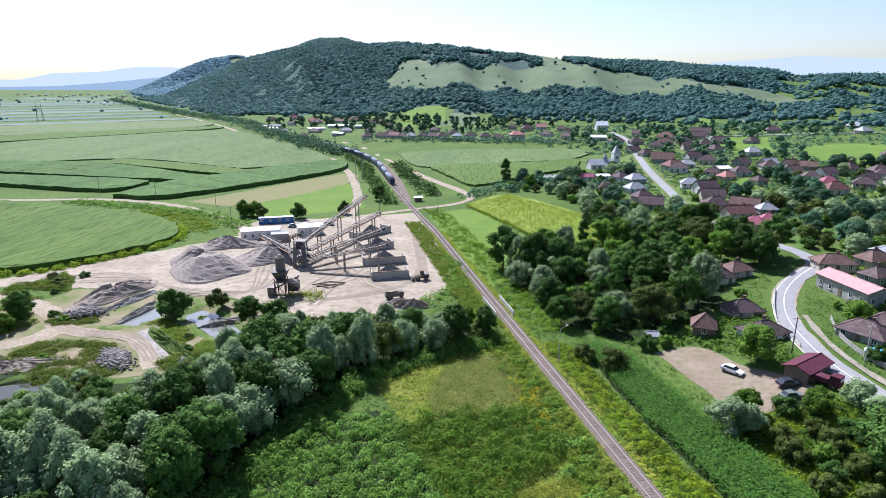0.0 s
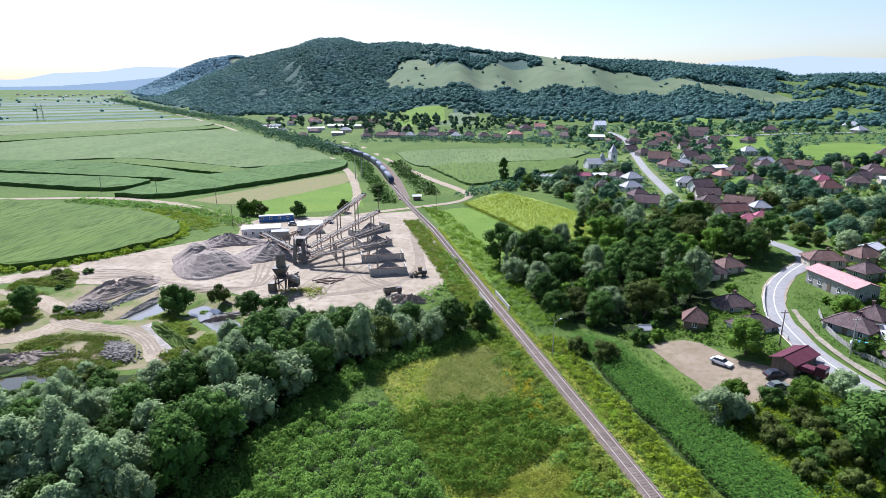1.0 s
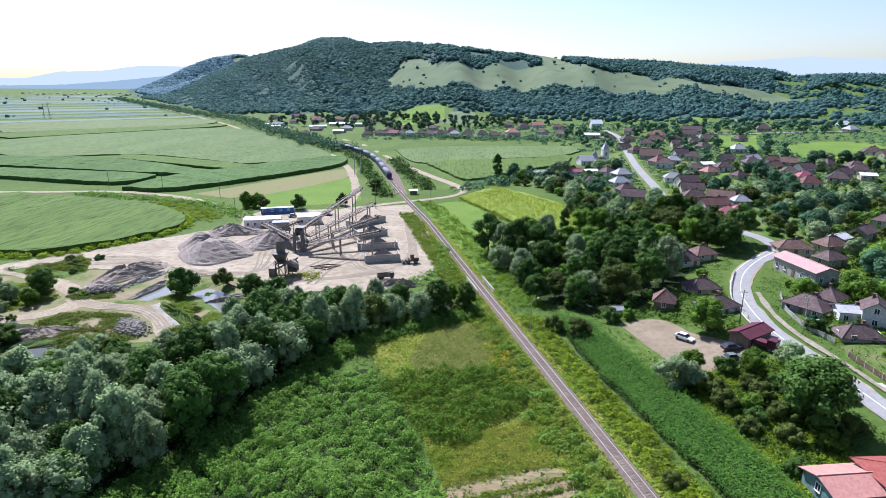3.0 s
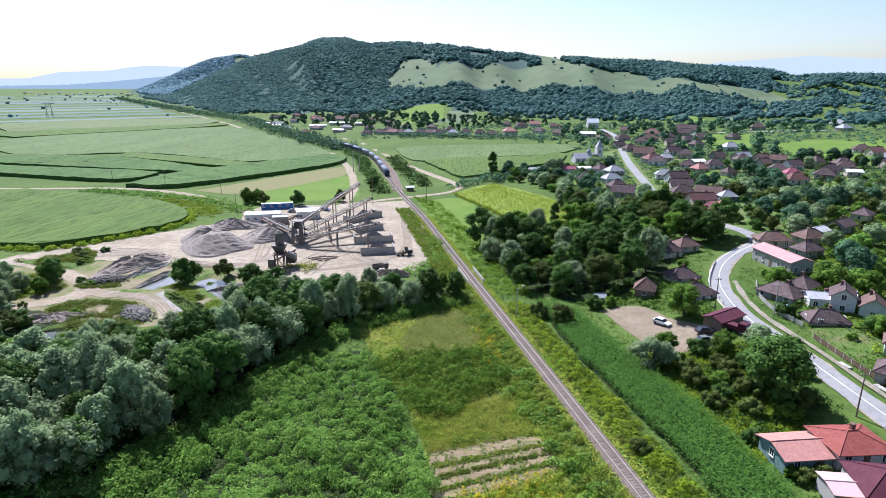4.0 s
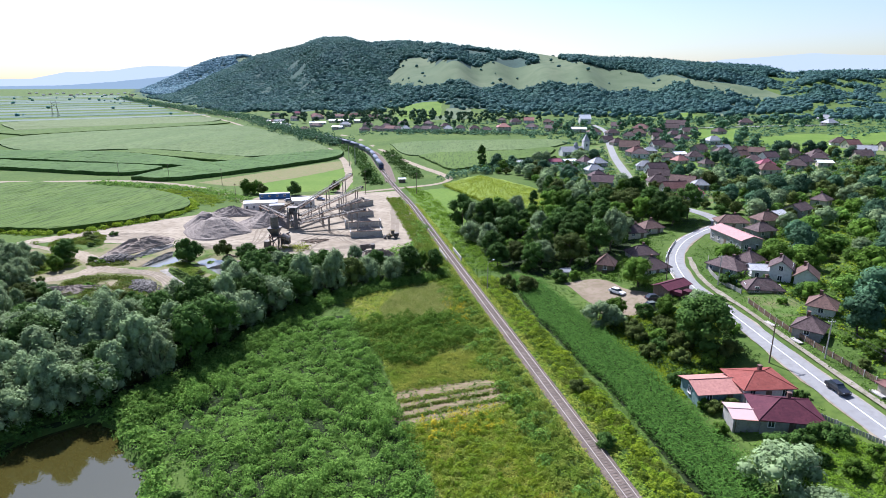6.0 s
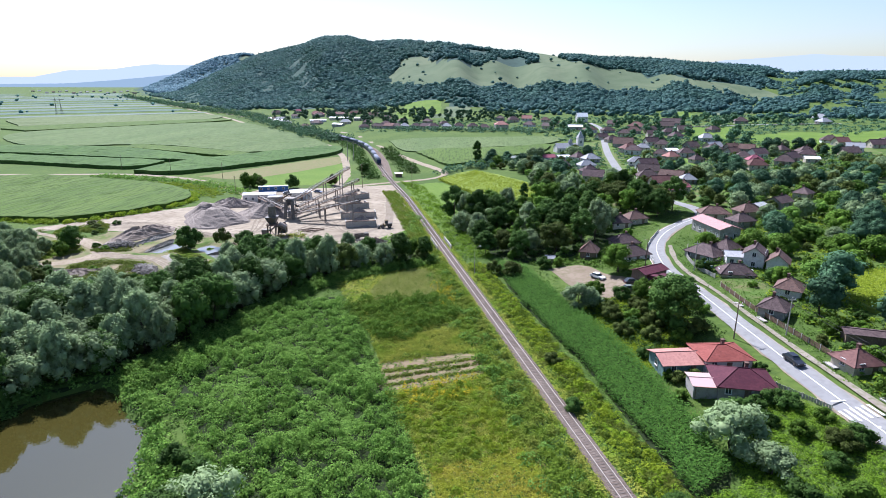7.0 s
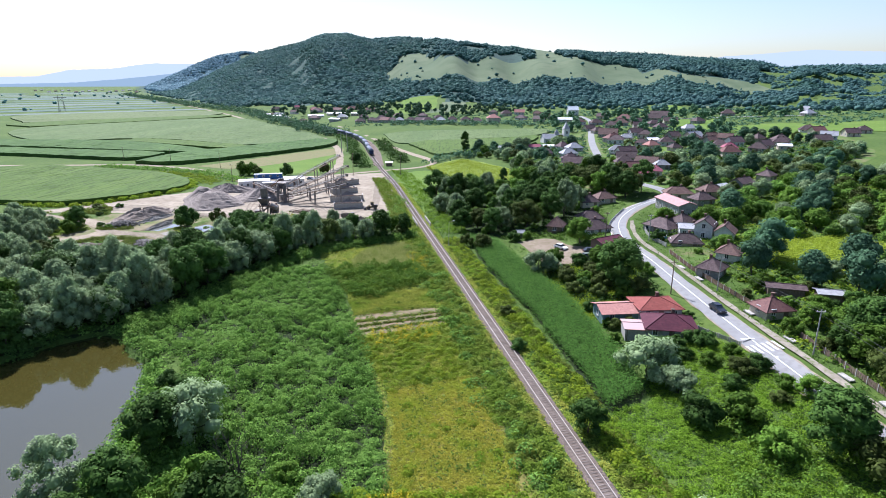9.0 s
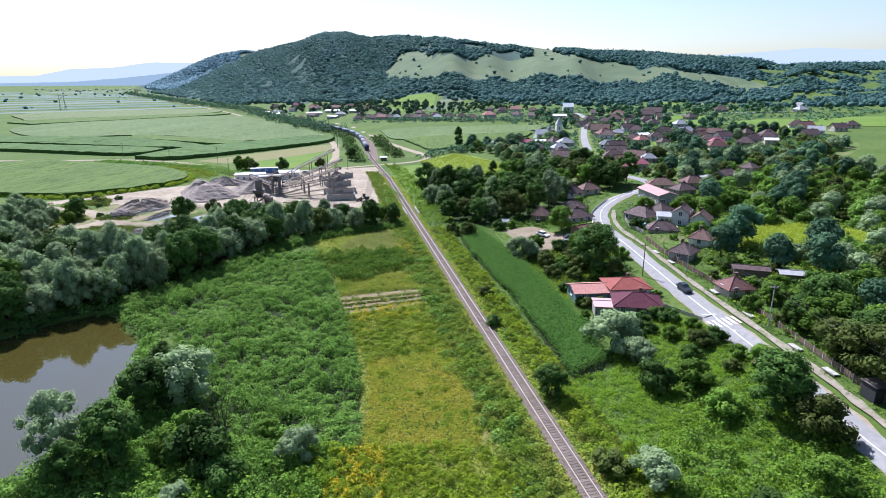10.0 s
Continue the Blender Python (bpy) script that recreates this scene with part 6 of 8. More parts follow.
def container(x, y, deg, mat, label, l=9.0):
    t = thing("container", label, "container", (x, y, land1(x, y) + 0.05), radians(deg))
    g = Geo()
    n = int(l / 0.4)
    for i in range(n):
        g.box((-l / 2 + (i + 0.5) * l / n, 0, 1.3), (l / n * 0.55, 2.5, 2.5))
    g.box((0, 0, 1.3), (l, 2.4, 2.5))
    part("shell", g, mat, t)
    part("roof", Geo().box((0, 0, 2.62), (l + 0.05, 2.5, 0.12)), M["white_metal"], t)
    for i in range(4):
        window(t, -l / 2 + 1.2 + i * l / 4, -1.26, 1.6, 0, 0.9, 0.9, False)


M["blue"] = surf("blue_painted_steel", (0.04, 0.12, 0.30), (0.06, 0.15, 0.35), 0.4, 0.5, (0.04, 0.09, 0.2), 1.5, 0.03, 0.01)
M["yellow"] = surf("machine_yellow", (0.15, 0.11, 0.05), (0.20, 0.15, 0.07), 0.6, 0.6, (0.10, 0.08, 0.05), 2.0, 0.03, 0.01)
M["black"] = plain("black_rubber", (0.025, 0.025, 0.027), 0.8)
M["red_paint"] = surf("red_painted_steel", (0.35, 0.03, 0.03), (0.40, 0.05, 0.04), 0.6, 0.45, (0.25, 0.04, 0.03), 2.0, 0.02, 0.01)
container(-78, 241, 16, M["blue"], "blue site container with white roof", 14)


def wheel(parent, x, y, z, r, w, axis_y=True):
    a, b = ((x, y - w / 2, z), (x, y + w / 2, z)) if axis_y else ((x - w / 2, y, z), (x + w / 2, y, z))
    t = part("wheel", Geo().tube(a, b, r, r, 14), M["black"], parent, "black tyre")
    e = w / 2 + 0.01
    a, b = ((x, y - e, z), (x, y + e, z)) if axis_y else ((x - e, y, z), (x + e, y, z))
    part("rim", Geo().tube(a, b, r * 0.5, r * 0.5, 10), M["steel"], t)


loader = thing("wheel_loader", "dusty yellow-brown wheel loader with raised cab", "wheel loader", (-12.3, 169.5, 0.05), radians(195))
loader.scale = (0.78, 0.78, 0.78)
part("rear_body", Geo().box((-1.6, 0, 1.6), (2.8, 1.8, 1.3)).box((-2.6, 0, 1.9), (0.9, 1.6, 0.8)), M["dark_steel"], loader)
part("front_frame", Geo().box((1.0, 0, 1.2), (2.2, 1.2, 0.9)), M["yellow"], loader)
part("cab", Geo().box((-0.3, 0, 2.9), (1.5, 1.5, 1.5)), M["glass"], loader)
part("cab_roof", Geo().box((-0.3, 0, 3.72), (1.8, 1.7, 0.14)), M["yellow"], loader)
part("lift_arm", Geo().beam((0.8, -0.7, 2.0), (2.9, -0.7, 0.8), 0.22, 0.4).beam((0.8, 0.7, 2.0), (2.9, 0.7, 0.8), 0.22, 0.4), M["yellow"], loader)
part("bucket", Geo().add([(2.7, -1.4, 0.1), (4.0, -1.4, 0.1), (3.4, -1.4, 1.4), (2.7, -1.4, 1.2), (2.7, 1.4, 0.1), (4.0, 1.4, 0.1), (3.4, 1.4, 1.4), (2.7, 1.4, 1.2)], [(0, 1, 2, 3), (7, 6, 5, 4), (0, 4, 5, 1), (1, 5, 6, 2), (2, 6, 7, 3), (3, 7, 4, 0)]), M["dark_steel"], loader)
for x in (-1.7, 1.5):
    for y in (-1.15, 1.15):
        wheel(loader, x, y, 0.8, 0.8, 0.55)

truck = thing("dump_truck", "old grey dump truck loaded with gravel", "truck", (-18.5, 153.5, 0.05), radians(20))
truck.scale = (0.72, 0.72, 0.72)
part("chassis", Geo().box((0, 0, 0.9), (7.0, 1.0, 0.3)), M["dark_steel"], truck)
part("tipper_body", Geo().box((-1.0, 0, 1.2), (4.8, 2.4, 0.2)).box((-1.0, -1.15, 1.8), (4.8, 0.1, 1.2)).box((-1.0, 1.15, 1.8), (4.8, 0.1, 1.2)).box((1.35, 0, 1.9), (0.1, 2.4, 1.4)).box((-3.35, 0, 1.8), (0.1, 2.4, 1.2)), M["steel"], truck)
part("cab", Geo().box((2.6, 0, 1.75), (1.7, 2.3, 1.9)), M["dark_steel"], truck)
part("windscreen", Geo().box((3.46, 0, 2.1), (0.06, 2.0, 0.8)), M["glass"], truck)
for x in (-2.4, -1.2, 2.5):
    for y in (-1.05, 1.05):
        wheel(truck, x, y, 0.5, 0.5, 0.32)


def car(x, y, deg, paint, label, lift=0.05):
    t = thing("car", label, "car", (x, y, land1(x, y) + lift), radians(deg))
    g = Geo()
    for y0, y1, prof in ((-0.82, 0.82, [(-2.1, 0.35), (2.1, 0.35), (2.12, 0.75), (1.0, 0.92), (-1.5, 0.95), (-2.1, 0.85)]),):
        n = len(prof)
        g.add([(a, y0, b) for a, b in prof] + [(a, y1, b) for a, b in prof], [tuple(range(n))] + [tuple(reversed(range(n, 2 * n)))] + [(i, i + n, (i + 1) % n + n, (i + 1) % n) for i in range(n)])
    part("body", g, paint, t)
    g = Geo()
    prof = [(-1.7, 0.93), (1.0, 0.9), (0.35, 1.4), (-1.2, 1.42)]
    g.add([(a, -0.76 if b < 1 else -0.62, b) for a, b in prof] + [(a, 0.76 if b < 1 else 0.62, b) for a, b in prof], [(0, 1, 2, 3), (7, 6, 5, 4), (1, 0, 4, 5), (2, 1, 5, 6), (3, 2, 6, 7), (0, 3, 7, 4)])
    part("windows", g, M["glass"], t)
    part("roof_panel", Geo().box((-0.42, 0, 1.44), (1.6, 1.26, 0.06)), paint, t)
    for a in (-1.3, 1.3):
        for b in (-0.78, 0.78):
            wheel(t, a, b, 0.31, 0.31, 0.2)
    for b in (-0.6, 0.6):
        part("headlight", Geo().box((2.1, b, 0.66), (0.06, 0.3, 0.14)), M["frame_white"], t)
        part("tail_light", Geo().box((-2.1, b, 0.72), (0.06, 0.3, 0.14)), M["red_paint"], t)


car(53.5, 110.6, -50, plain("white_car_paint", (0.75, 0.75, 0.75), 0.25), "white parked car on the bare lot", 0.13)
car(77.9, 58.5, -82, plain("black_car_paint", (0.02, 0.022, 0.03), 0.2), "black car on the village road", 0.25)
car(60.8, 104.0, 10, plain("dark_car_paint", (0.03, 0.035, 0.05), 0.3), "dark parked car beside the shed", 0.13)
car(59.3, 100.0, 15, plain("old_grey_paint", (0.10, 0.12, 0.11), 0.5), "old grey car at the lot's edge", 0.13)
car(-69, 234, 30, plain("scrap_paint", (0.12, 0.13, 0.15), 0.5), "dark car parked by the workshop", 0.08)
car(-64, 236, 10, plain("silver_paint", (0.45, 0.45, 0.46), 0.35), "silver car parked by the workshop", 0.08)
car(-55, 238, -20, plain("blue_paint", (0.07, 0.10, 0.18), 0.35), "dark blue car parked by the workshop", 0.08)
lorry = thing("lorry", "dark red old lorry under the shed roof", "truck", (66.8, 102.8, land1(66.8, 102.8) + 0.1), radians(-50))
part("cab", Geo().box((1.6, 0, 1.5), (1.7, 2.1, 2.0)), M["roof_maroon"], lorry)
part("bed", Geo().box((-1.2, 0, 1.2), (3.6, 2.1, 0.9)), M["roof_maroon"], lorry)
part("windscreen", Geo().box((2.46, 0, 1.9), (0.05, 1.8, 0.7)), M["glass"], lorry)
for x in (-1.8, 1.5):
    for y in (-0.95, 0.95):
        wheel(lorry, x, y, 0.45, 0.45, 0.3)

# ---- train ----
M["coach"] = surf("dark_blue_coach_side", (0.035, 0.045, 0.10), (0.05, 0.06, 0.13), 0.3, 0.4, (0.03, 0.035, 0.07), 1.2, 0.02, 0.01)
M["coach_roof"] = surf("grey_coach_roof", (0.13, 0.145, 0.185), (0.18, 0.195, 0.24), 0.3, 0.85, (0.12, 0.13, 0.16), 1.2, 0.02, 0.01)
train = thing("train", "long dark blue passenger train rounding a curve", "train", group="")
arc = np.concatenate([[0], np.cumsum(np.linalg.norm(np.diff(line, axis=0), axis=1))])
start = float(np.interp(338, line[:, 1], arc))


def at_arc(s):
    return np.array([np.interp(s, arc, line[:, 0]), np.interp(s, arc, line[:, 1])])


shell, top = Geo(), Geo()
L = 24.0
prof = [(-1.4, 1.0), (1.4, 1.0), (1.45, 3.2), (-1.45, 3.2)]
shell.add([(-L / 2, a, b) for a, b in prof] + [(L / 2, a, b) for a, b in prof], [(3, 2, 1, 0), (4, 5, 6, 7), (0, 1, 5, 4), (1, 2, 6, 5), (3, 0, 4, 7)])
ring = [(1.45 * math.cos(a), 3.2 + 0.95 * math.sin(a)) for a in np.linspace(0, math.pi, 9)]
top.add([(-L / 2, a, b) for a, b in ring] + [(L / 2, a, b) for a, b in ring], [(i, i + 9, i + 10, i + 1) for i in range(8)] + [tuple(range(9)), tuple(reversed(range(9, 18)))])
shell_me, top_me = shell.mesh("coach", M["coach"]), top.mesh("coach_roof", M["coach_roof"], True)
pane = Geo()
for i in range(10):
    for s in (-1, 1):
        pane.box((-L / 2 + 2.4 + i * 2.15, s * 1.44, 2.4), (1.3, 0.06, 0.9))
pane_me = pane.mesh("window_band", M["glass"])
bogie_me = Geo().box((-8, 0, 0.75), (3.2, 2.0, 0.6)).box((8, 0, 0.75), (3.2, 2.0, 0.6)).mesh("bogie", M["dark_steel"])
for k in range(9):
    p, q = at_arc(start + k * 25.2), at_arc(start + k * 25.2 + L)
    c = (p + q) / 2
    ob = new("coach", shell_me)
    ob.parent = train
    ob.matrix_basis = Matrix.Translation((c[0], c[1], 0.3)) @ Matrix.Rotation(math.atan2(q[1] - p[1], q[0] - p[0]), 4, "Z")
    for nm, me_ in (("coach_roof", top_me), ("window_band", pane_me), ("bogies", bogie_me)):
        o2 = new(nm, me_)
        o2.parent = ob

# ---- low plants ----
rng = np.random.default_rng(52)
VINE = [(-24, 93), (-12, 96), (-1, 67), (8, 44), (13, 26), (17, 6), (10, -16), (-9, -12), (-13, 20), (-26, 39), (-38, 44), (-36, 62)]
pts = scatter(VINE, 2600, rng)
lump = np.array([1.25 + 2.2 * noise.noise(Vector((x * 0.11, y * 0.11, 0))) + 1.2 * noise.noise(Vector((x * 0.4, y * 0.4, 3))) for x, y in pts]) + rng.uniform(-0.3, 0.5, len(pts))
leafy("climbing_weeds", pts, np.clip(lump * rng.uniform(0.55, 1.15, len(pts)), 0.25, 3.6), 90, 0.6, 0.3, M["leaf_vine"], "dense green climbing weeds smothering the field", "weeds", rng)
REEDS = [(-6.7, 101), (-3.8, 113), (6, 119.6), (11, 114), (11.5, 103), (7, 96), (0.6, 94), (-4.4, 94)]
BAND = [(-11.5, 91), (-4.4, 94.2), (12, 98), (17, 89), (15, 83), (9, 77), (5.6, 71.5), (0.4, 71), (-5, 80)]
YELLOW = [(-1, 69.5), (7.7, 75), (19, 79.5), (19, 66.8), (9, 62.8), (2.4, 60.8)]
WEEDY = [(4.5, 49), (21.8, 56), (26.5, 41), (28.6, 35.7), (14, 29.3), (9.6, 38.4)]
OCHRE = [(13.8, 29), (28, 35.5), (33.5, 13), (33.5, 5), (17.5, 3.2), (16.2, 19.5)]
GOLDEN = [(11, 4), (34, 5), (41, -8), (41, -24), (12, -24)]
pts = scatter(BAND, 190, rng, 1.15)
leafy("bramble_band", pts, rng.uniform(0.8, 2.7, len(pts)), 150, 0.85, 0.34, M["leaf_bramble"], "dark green bramble band across the meadow", "brambles", rng)
drape("reed_ground", REEDS, 0.06, M["meadow"], "dry ground under pale reed grass", "meadow", 0.5)
drape("ochre_ground", OCHRE, 0.06, M["ochre"], "dry ochre ground of the mown meadow", "meadow", 0.5)
for poly, n, mat, lo, hi, words in ((REEDS, 4200, "leaf_straw", 0.5, 1.2, "pale dry reed grass"), (YELLOW, 3600, "leaf_dry", 0.2, 0.6, "yellow-green meadow grass"), (OCHRE, 9000, "leaf_ochre", 0.12, 0.4, "short ochre meadow grass"), (WEEDY, 4200, "leaf_dry", 0.2, 0.6, "dry yellow-green grass between weeds")):
    pts = scatter(poly, n, rng)
    leafy("meadow_grass", pts, rng.uniform(lo, hi, len(pts)), 9, 0.22, 0.26, M[mat], words, "grass", rng, tumble=1.0, slim=0.4)
for poly, n, lo, hi, mat, words in ((WEEDY, 130, 0.4, 1.2, "leaf_weed", "bushy yellow-green weeds"), (WEEDY, 60, 0.4, 1.1, "leaf_track", "dull green weeds in the meadow"), (GOLDEN, 520, 0.5, 1.5, "leaf_weed", "lush yellow-green weeds near the pond"), (OCHRE, 26, 0.3, 0.7, "leaf_weed", "low weeds in the dry meadow"), (YELLOW, 22, 0.3, 0.8, "leaf_track", "low green weeds")):
    pts = scatter(poly, n, rng, 0.8)
    leafy("weed_clumps", pts, rng.uniform(lo, hi, len(pts)), 90, 0.55, 0.3, M[mat], words, "weeds", rng)
# green rows left standing on the tilled strip
for u in (0.3, 0.55, 0.82):
    a, b = np.array([2.4, 60.5]) * (1 - u) + np.array([5.2, 50.5]) * u, np.array([19.2, 66.2]) * (1 - u) + np.array([22.2, 58.0]) * u
    k = rng.uniform(0, 1, 150)
    pts = a + (b - a) * k[:, None] + rng.normal(0, 0.28, (150, 2))
    leafy("weed_row", pts, rng.uniform(0.15, 0.5, 150), 16, 0.3, 0.26, M["leaf_track"], "row of green weeds on the tilled strip", "weeds", rng)


MARGIN = [(-46, 55), (-39, 67), (-34, 81), (-28, 98), (-21, 110), (-6, 121), (8, 131), (9, 124), (-4, 117), (-17, 106), (-24, 92), (-33, 66), (-38, 46)]
pts = scatter(MARGIN, 900, rng)
leafy("woodland_margin", pts, rng.uniform(0.6, 2.6, len(pts)), 40, 0.8, 0.45, M["leaf_vine"], "brambles and tall weeds along the woodland edge", "brambles", rng)


def beside(y0, y1, near, wide, n, side):
    y = rng.uniform(y0, y1, n)
    off = near + rng.uniform(0, 1, n) ** 0.9 * wide
    return np.column_stack([np.interp(y, TY, TX) + side * off, y + side * 0.25 * off])


pts = beside(-30, 245, 2.9, 6.0, 2300, -1)
leafy("trackside_weeds", pts, rng.uniform(0.3, 1.3, len(pts)), 60, 0.55, 0.3, M["leaf_track"], "tangled green weeds beside the track", "weeds", rng)
pts = beside(-30, 125, 2.8, 5.2, 900, 1)
leafy("trackside_weeds", pts, rng.uniform(0.25, 1.0, len(pts)), 50, 0.5, 0.3, M["leaf_track"], "dull green weeds beside the track", "weeds", rng)
pts = beside(-30, 125, 3.2, 5.0, 700, 1)
leafy("trackside_weeds", pts, rng.uniform(0.25, 1.0, len(pts)), 50, 0.5, 0.3, M["leaf_weed"], "dry yellow-green weeds beside the track", "weeds", rng)
pts = beside(-30, 230, 1.6, 1.5, 2600, 1)
leafy("trackside_grass", pts, rng.uniform(0.15, 0.5, len(pts)), 8, 0.35, 0.3, M["leaf_dry"], "dry grass along the ballast", "grass", rng)
pts = beside(-30, 230, 1.6, 1.4, 2400, -1)
leafy("trackside_grass", pts, rng.uniform(0.15, 0.5, len(pts)), 8, 0.35, 0.3, M["leaf_dry"], "dry grass along the ballast", "grass", rng)
pts = beside(130, 270, 3.5, 9, 420, 1)
leafy("trackside_shrubs", pts, rng.uniform(0.3, 1.5, len(pts)), 40, 0.7, 0.4, M["leaf_lush"], "green shrubs and grass beside the track", "shrubs", rng)

MEADOW = [(-17, 106), (-4, 117), (8, 124), (14, 100), (17, 88), (24, 52), (32, 20), (36, -10), (24, -18), (18, 3), (13, 27), (4, 55), (0, 68), (-10, 92)]
pts = scatter(MEADOW, 9000, rng)
for zone in (STRIP, REEDS, OCHRE):
    pts = pts[~inside(zone, pts[:, 0], pts[:, 1]) | (rng.random(len(pts)) < 0.06)]
leafy("meadow_grass", pts, rng.uniform(0.25, 0.7, len(pts)), 9, 0.3, 0.28, M["leaf_dry"], "long dry yellow-green meadow grass", "grass", rng, tumble=1.0, slim=0.45)
pts = beside(-30, 120, 4.0, 6.0, 70, -1)
leafy("weed_clumps", pts, rng.uniform(0.8, 2.2, len(pts)), 90, 0.9, 0.42, M["leaf_vine"], "bushy green clumps beside the track", "weeds", rng, tumble=0.4)
pts = beside(-30, 120, 3.5, 5.0, 60, 1)
leafy("weed_clumps", pts, rng.uniform(0.6, 1.7, len(pts)), 80, 0.8, 0.42, M["leaf_weed"], "yellow-green clumps beside the track", "weeds", rng, tumble=0.4)
pts = np.vstack([scatter([(15, 3), (21, 4), (23, -10), (15, -9)], 110, rng), scatter([(8, 108), (14, 108), (17, 90), (13, 88)], 60, rng), scatter([(7, 52), (20, 57), (22, 50), (10, 45)], 60, rng)])
leafy("goldenrod", pts, rng.uniform(0.9, 1.7, len(pts)), 22, 0.35, 0.24, M["leaf_gold"], "clumps of yellow flowering goldenrod", "flowers", rng)

pts = scatter([(-31, 38), (-12, 22), (-8, -12), (-24, -8), (-21, 9), (-26, 25)], 620, rng)
leafy("bank_scrub", pts, rng.uniform(0.6, 2.6, len(pts)), 34, 0.8, 0.42, M["leaf_vine"], "dense green scrub on the pond bank", "scrub", rng)
pts = scatter([(-12, 4), (12, 6), (16, -20), (-14, -22)], 560, rng)
leafy("bank_scrub", pts, rng.uniform(0.6, 2.4, len(pts)), 34, 0.8, 0.42, M["leaf_bright"], "leafy green scrub near the pond", "scrub", rng)
for kind, x, y, s_, tall in (("broad", -14, 13, 0.55, 0.9), ("bush", -16, 22, 1.3, 1.2), ("bush", -7, 1, 1.2, 1.2), ("broad", -16, -6, 0.6, 1.0), ("bush", 2, -4, 1.1, 1.0), ("bush", 4, 6, 0.9, 1.0), ("greybush", -2, -8, 0.8, 0.9), ("bush", -22, 28, 1.0, 1.0), ("willow", -25, -9, 0.5, 0.9)):
    plant(kind, x, y, s_, rng, tall)

# bright rough grass between the track and the road
ROUGH = [(44.5, 22), (56, 28), (60, 47), (71, 50), (76.5, 42), (80, 26), (82, 2), (85, -28), (60, -30), (52.5, -6)]
pts = scatter(ROUGH, 3600, rng)
leafy("rough_grass", pts, rng.uniform(0.2, 0.9, len(pts)), 40, 0.5, 0.27, M["leaf_lush"], "lush bright green rough grass", "grass", rng, tumble=0.5, slim=0.5)
pts = scatter([(54, -6), (66, 20), (80, 10), (84, -28), (61, -30)], 300, rng)
leafy("scrub", pts, rng.uniform(0.6, 2.4, len(pts)), 40, 0.8, 0.42, M["leaf_bright"], "bushy green scrub on the slope", "scrub", rng)
pts = scatter([(46, 97), (56, 96), (66, 98), (70, 88), (62, 66), (52, 60), (47, 82)], 3600, rng)
leafy("orchard_grass", pts, rng.uniform(0.15, 0.6, len(pts)), 10, 0.4, 0.34, M["leaf_weed"], "rough grass under the orchard trees", "grass", rng, tumble=0.9)
for x, y in scatter([(47, 100), (56, 97), (68, 97), (71, 84), (69, 72), (56, 70), (49, 80)], 22, rng, 3.6):
    plant(("bush", "bush", "bright", "greybush")[int(rng.integers(0, 4))], x, y, rng.uniform(0.75, 1.15), rng, group="orchard")
for x, y, s_ in ((71, 46, 0.9), (74, 42, 0.8), (76, 36, 0.9), (73, 35, 1.0), (69, 39, 0.9), (77.5, 30, 0.8), (66, 42, 0.8), (70, 31, 0.8), (75, 26, 0.7), (63, 40, 0.7)):
    plant("bush", x, y, s_, rng, 0.9, group="slope bushes")
for x, y, s_ in ((90, 62, 0.8), (93, 60, 1.0), (98, 60, 0.9), (91, 70, 0.8), (97, 71, 1.0), (101, 68, 0.9), (87, 66, 0.7), (104, 58, 1.0), (95, 54, 1.0), (92, 50, 0.9), (99, 49, 1.1), (88, 48, 0.7), (90, 76, 0.7), (89, 86, 0.8), (97, 84, 0.9), (88, 97, 0.8), (95, 98, 0.9), (100, 92, 1.0)):
    plant(("bush", "bright", "bush")[int(rng.integers(0, 3))], x, y, s_ * 0.8, rng, 0.9, group="garden bushes")

# rough grass on all open ground nearby
YARD = [(-22, 264), (-12, 222), (-5.5, 192), (-4, 168), (-11, 149), (-31, 139), (-44, 142), (-62, 152), (-130, 151), (-142, 160), (-86, 245)]
LOT = [(41, 122), (52, 123), (57, 114), (66.5, 101.5), (56.5, 97), (48, 96)]
pts = np.column_stack([rng.uniform(-45, 105, 26000), rng.uniform(-25, 190, 26000)])
dtrack = np.abs(pts[:, 0] - np.interp(pts[:, 1], TY, TX))
k = (dtrack > 2.6) & ~inside(YARD, pts[:, 0], pts[:, 1]) & ~inside(LOT, pts[:, 0], pts[:, 1]) & ~inside(POND, pts[:, 0], pts[:, 1])
for a, b in curve_points(ROAD, 3.0):
    k &= np.hypot(pts[:, 0] - a, pts[:, 1] - b) > 4.6
for a, b, r in HOUSES:
    k &= np.hypot(pts[:, 0] - a, pts[:, 1] - b) > r * 0.75
pts = pts[k]
leafy("open_grass", pts, rng.uniform(0.15, 0.55, len(pts)), 7, 0.55, 0.34, M["leaf_vine"], "tufted green grass on open ground", "grass", rng, tumble=0.9)
for x, y, s_ in ((57, 56.5, 0.75), (55.5, 57.5, 0.7), (54, 66, 0.8), (62, 46.5, 0.7), (66, 46.6, 0.75), (69.5, 47.5, 0.9), (55.5, 50, 0.7), (60, 57, 0.6), (72, 58, 0.5), (70, 52, 0.6)):
    plant("bush", x, y, s_, rng, 0.9, group="house garden")

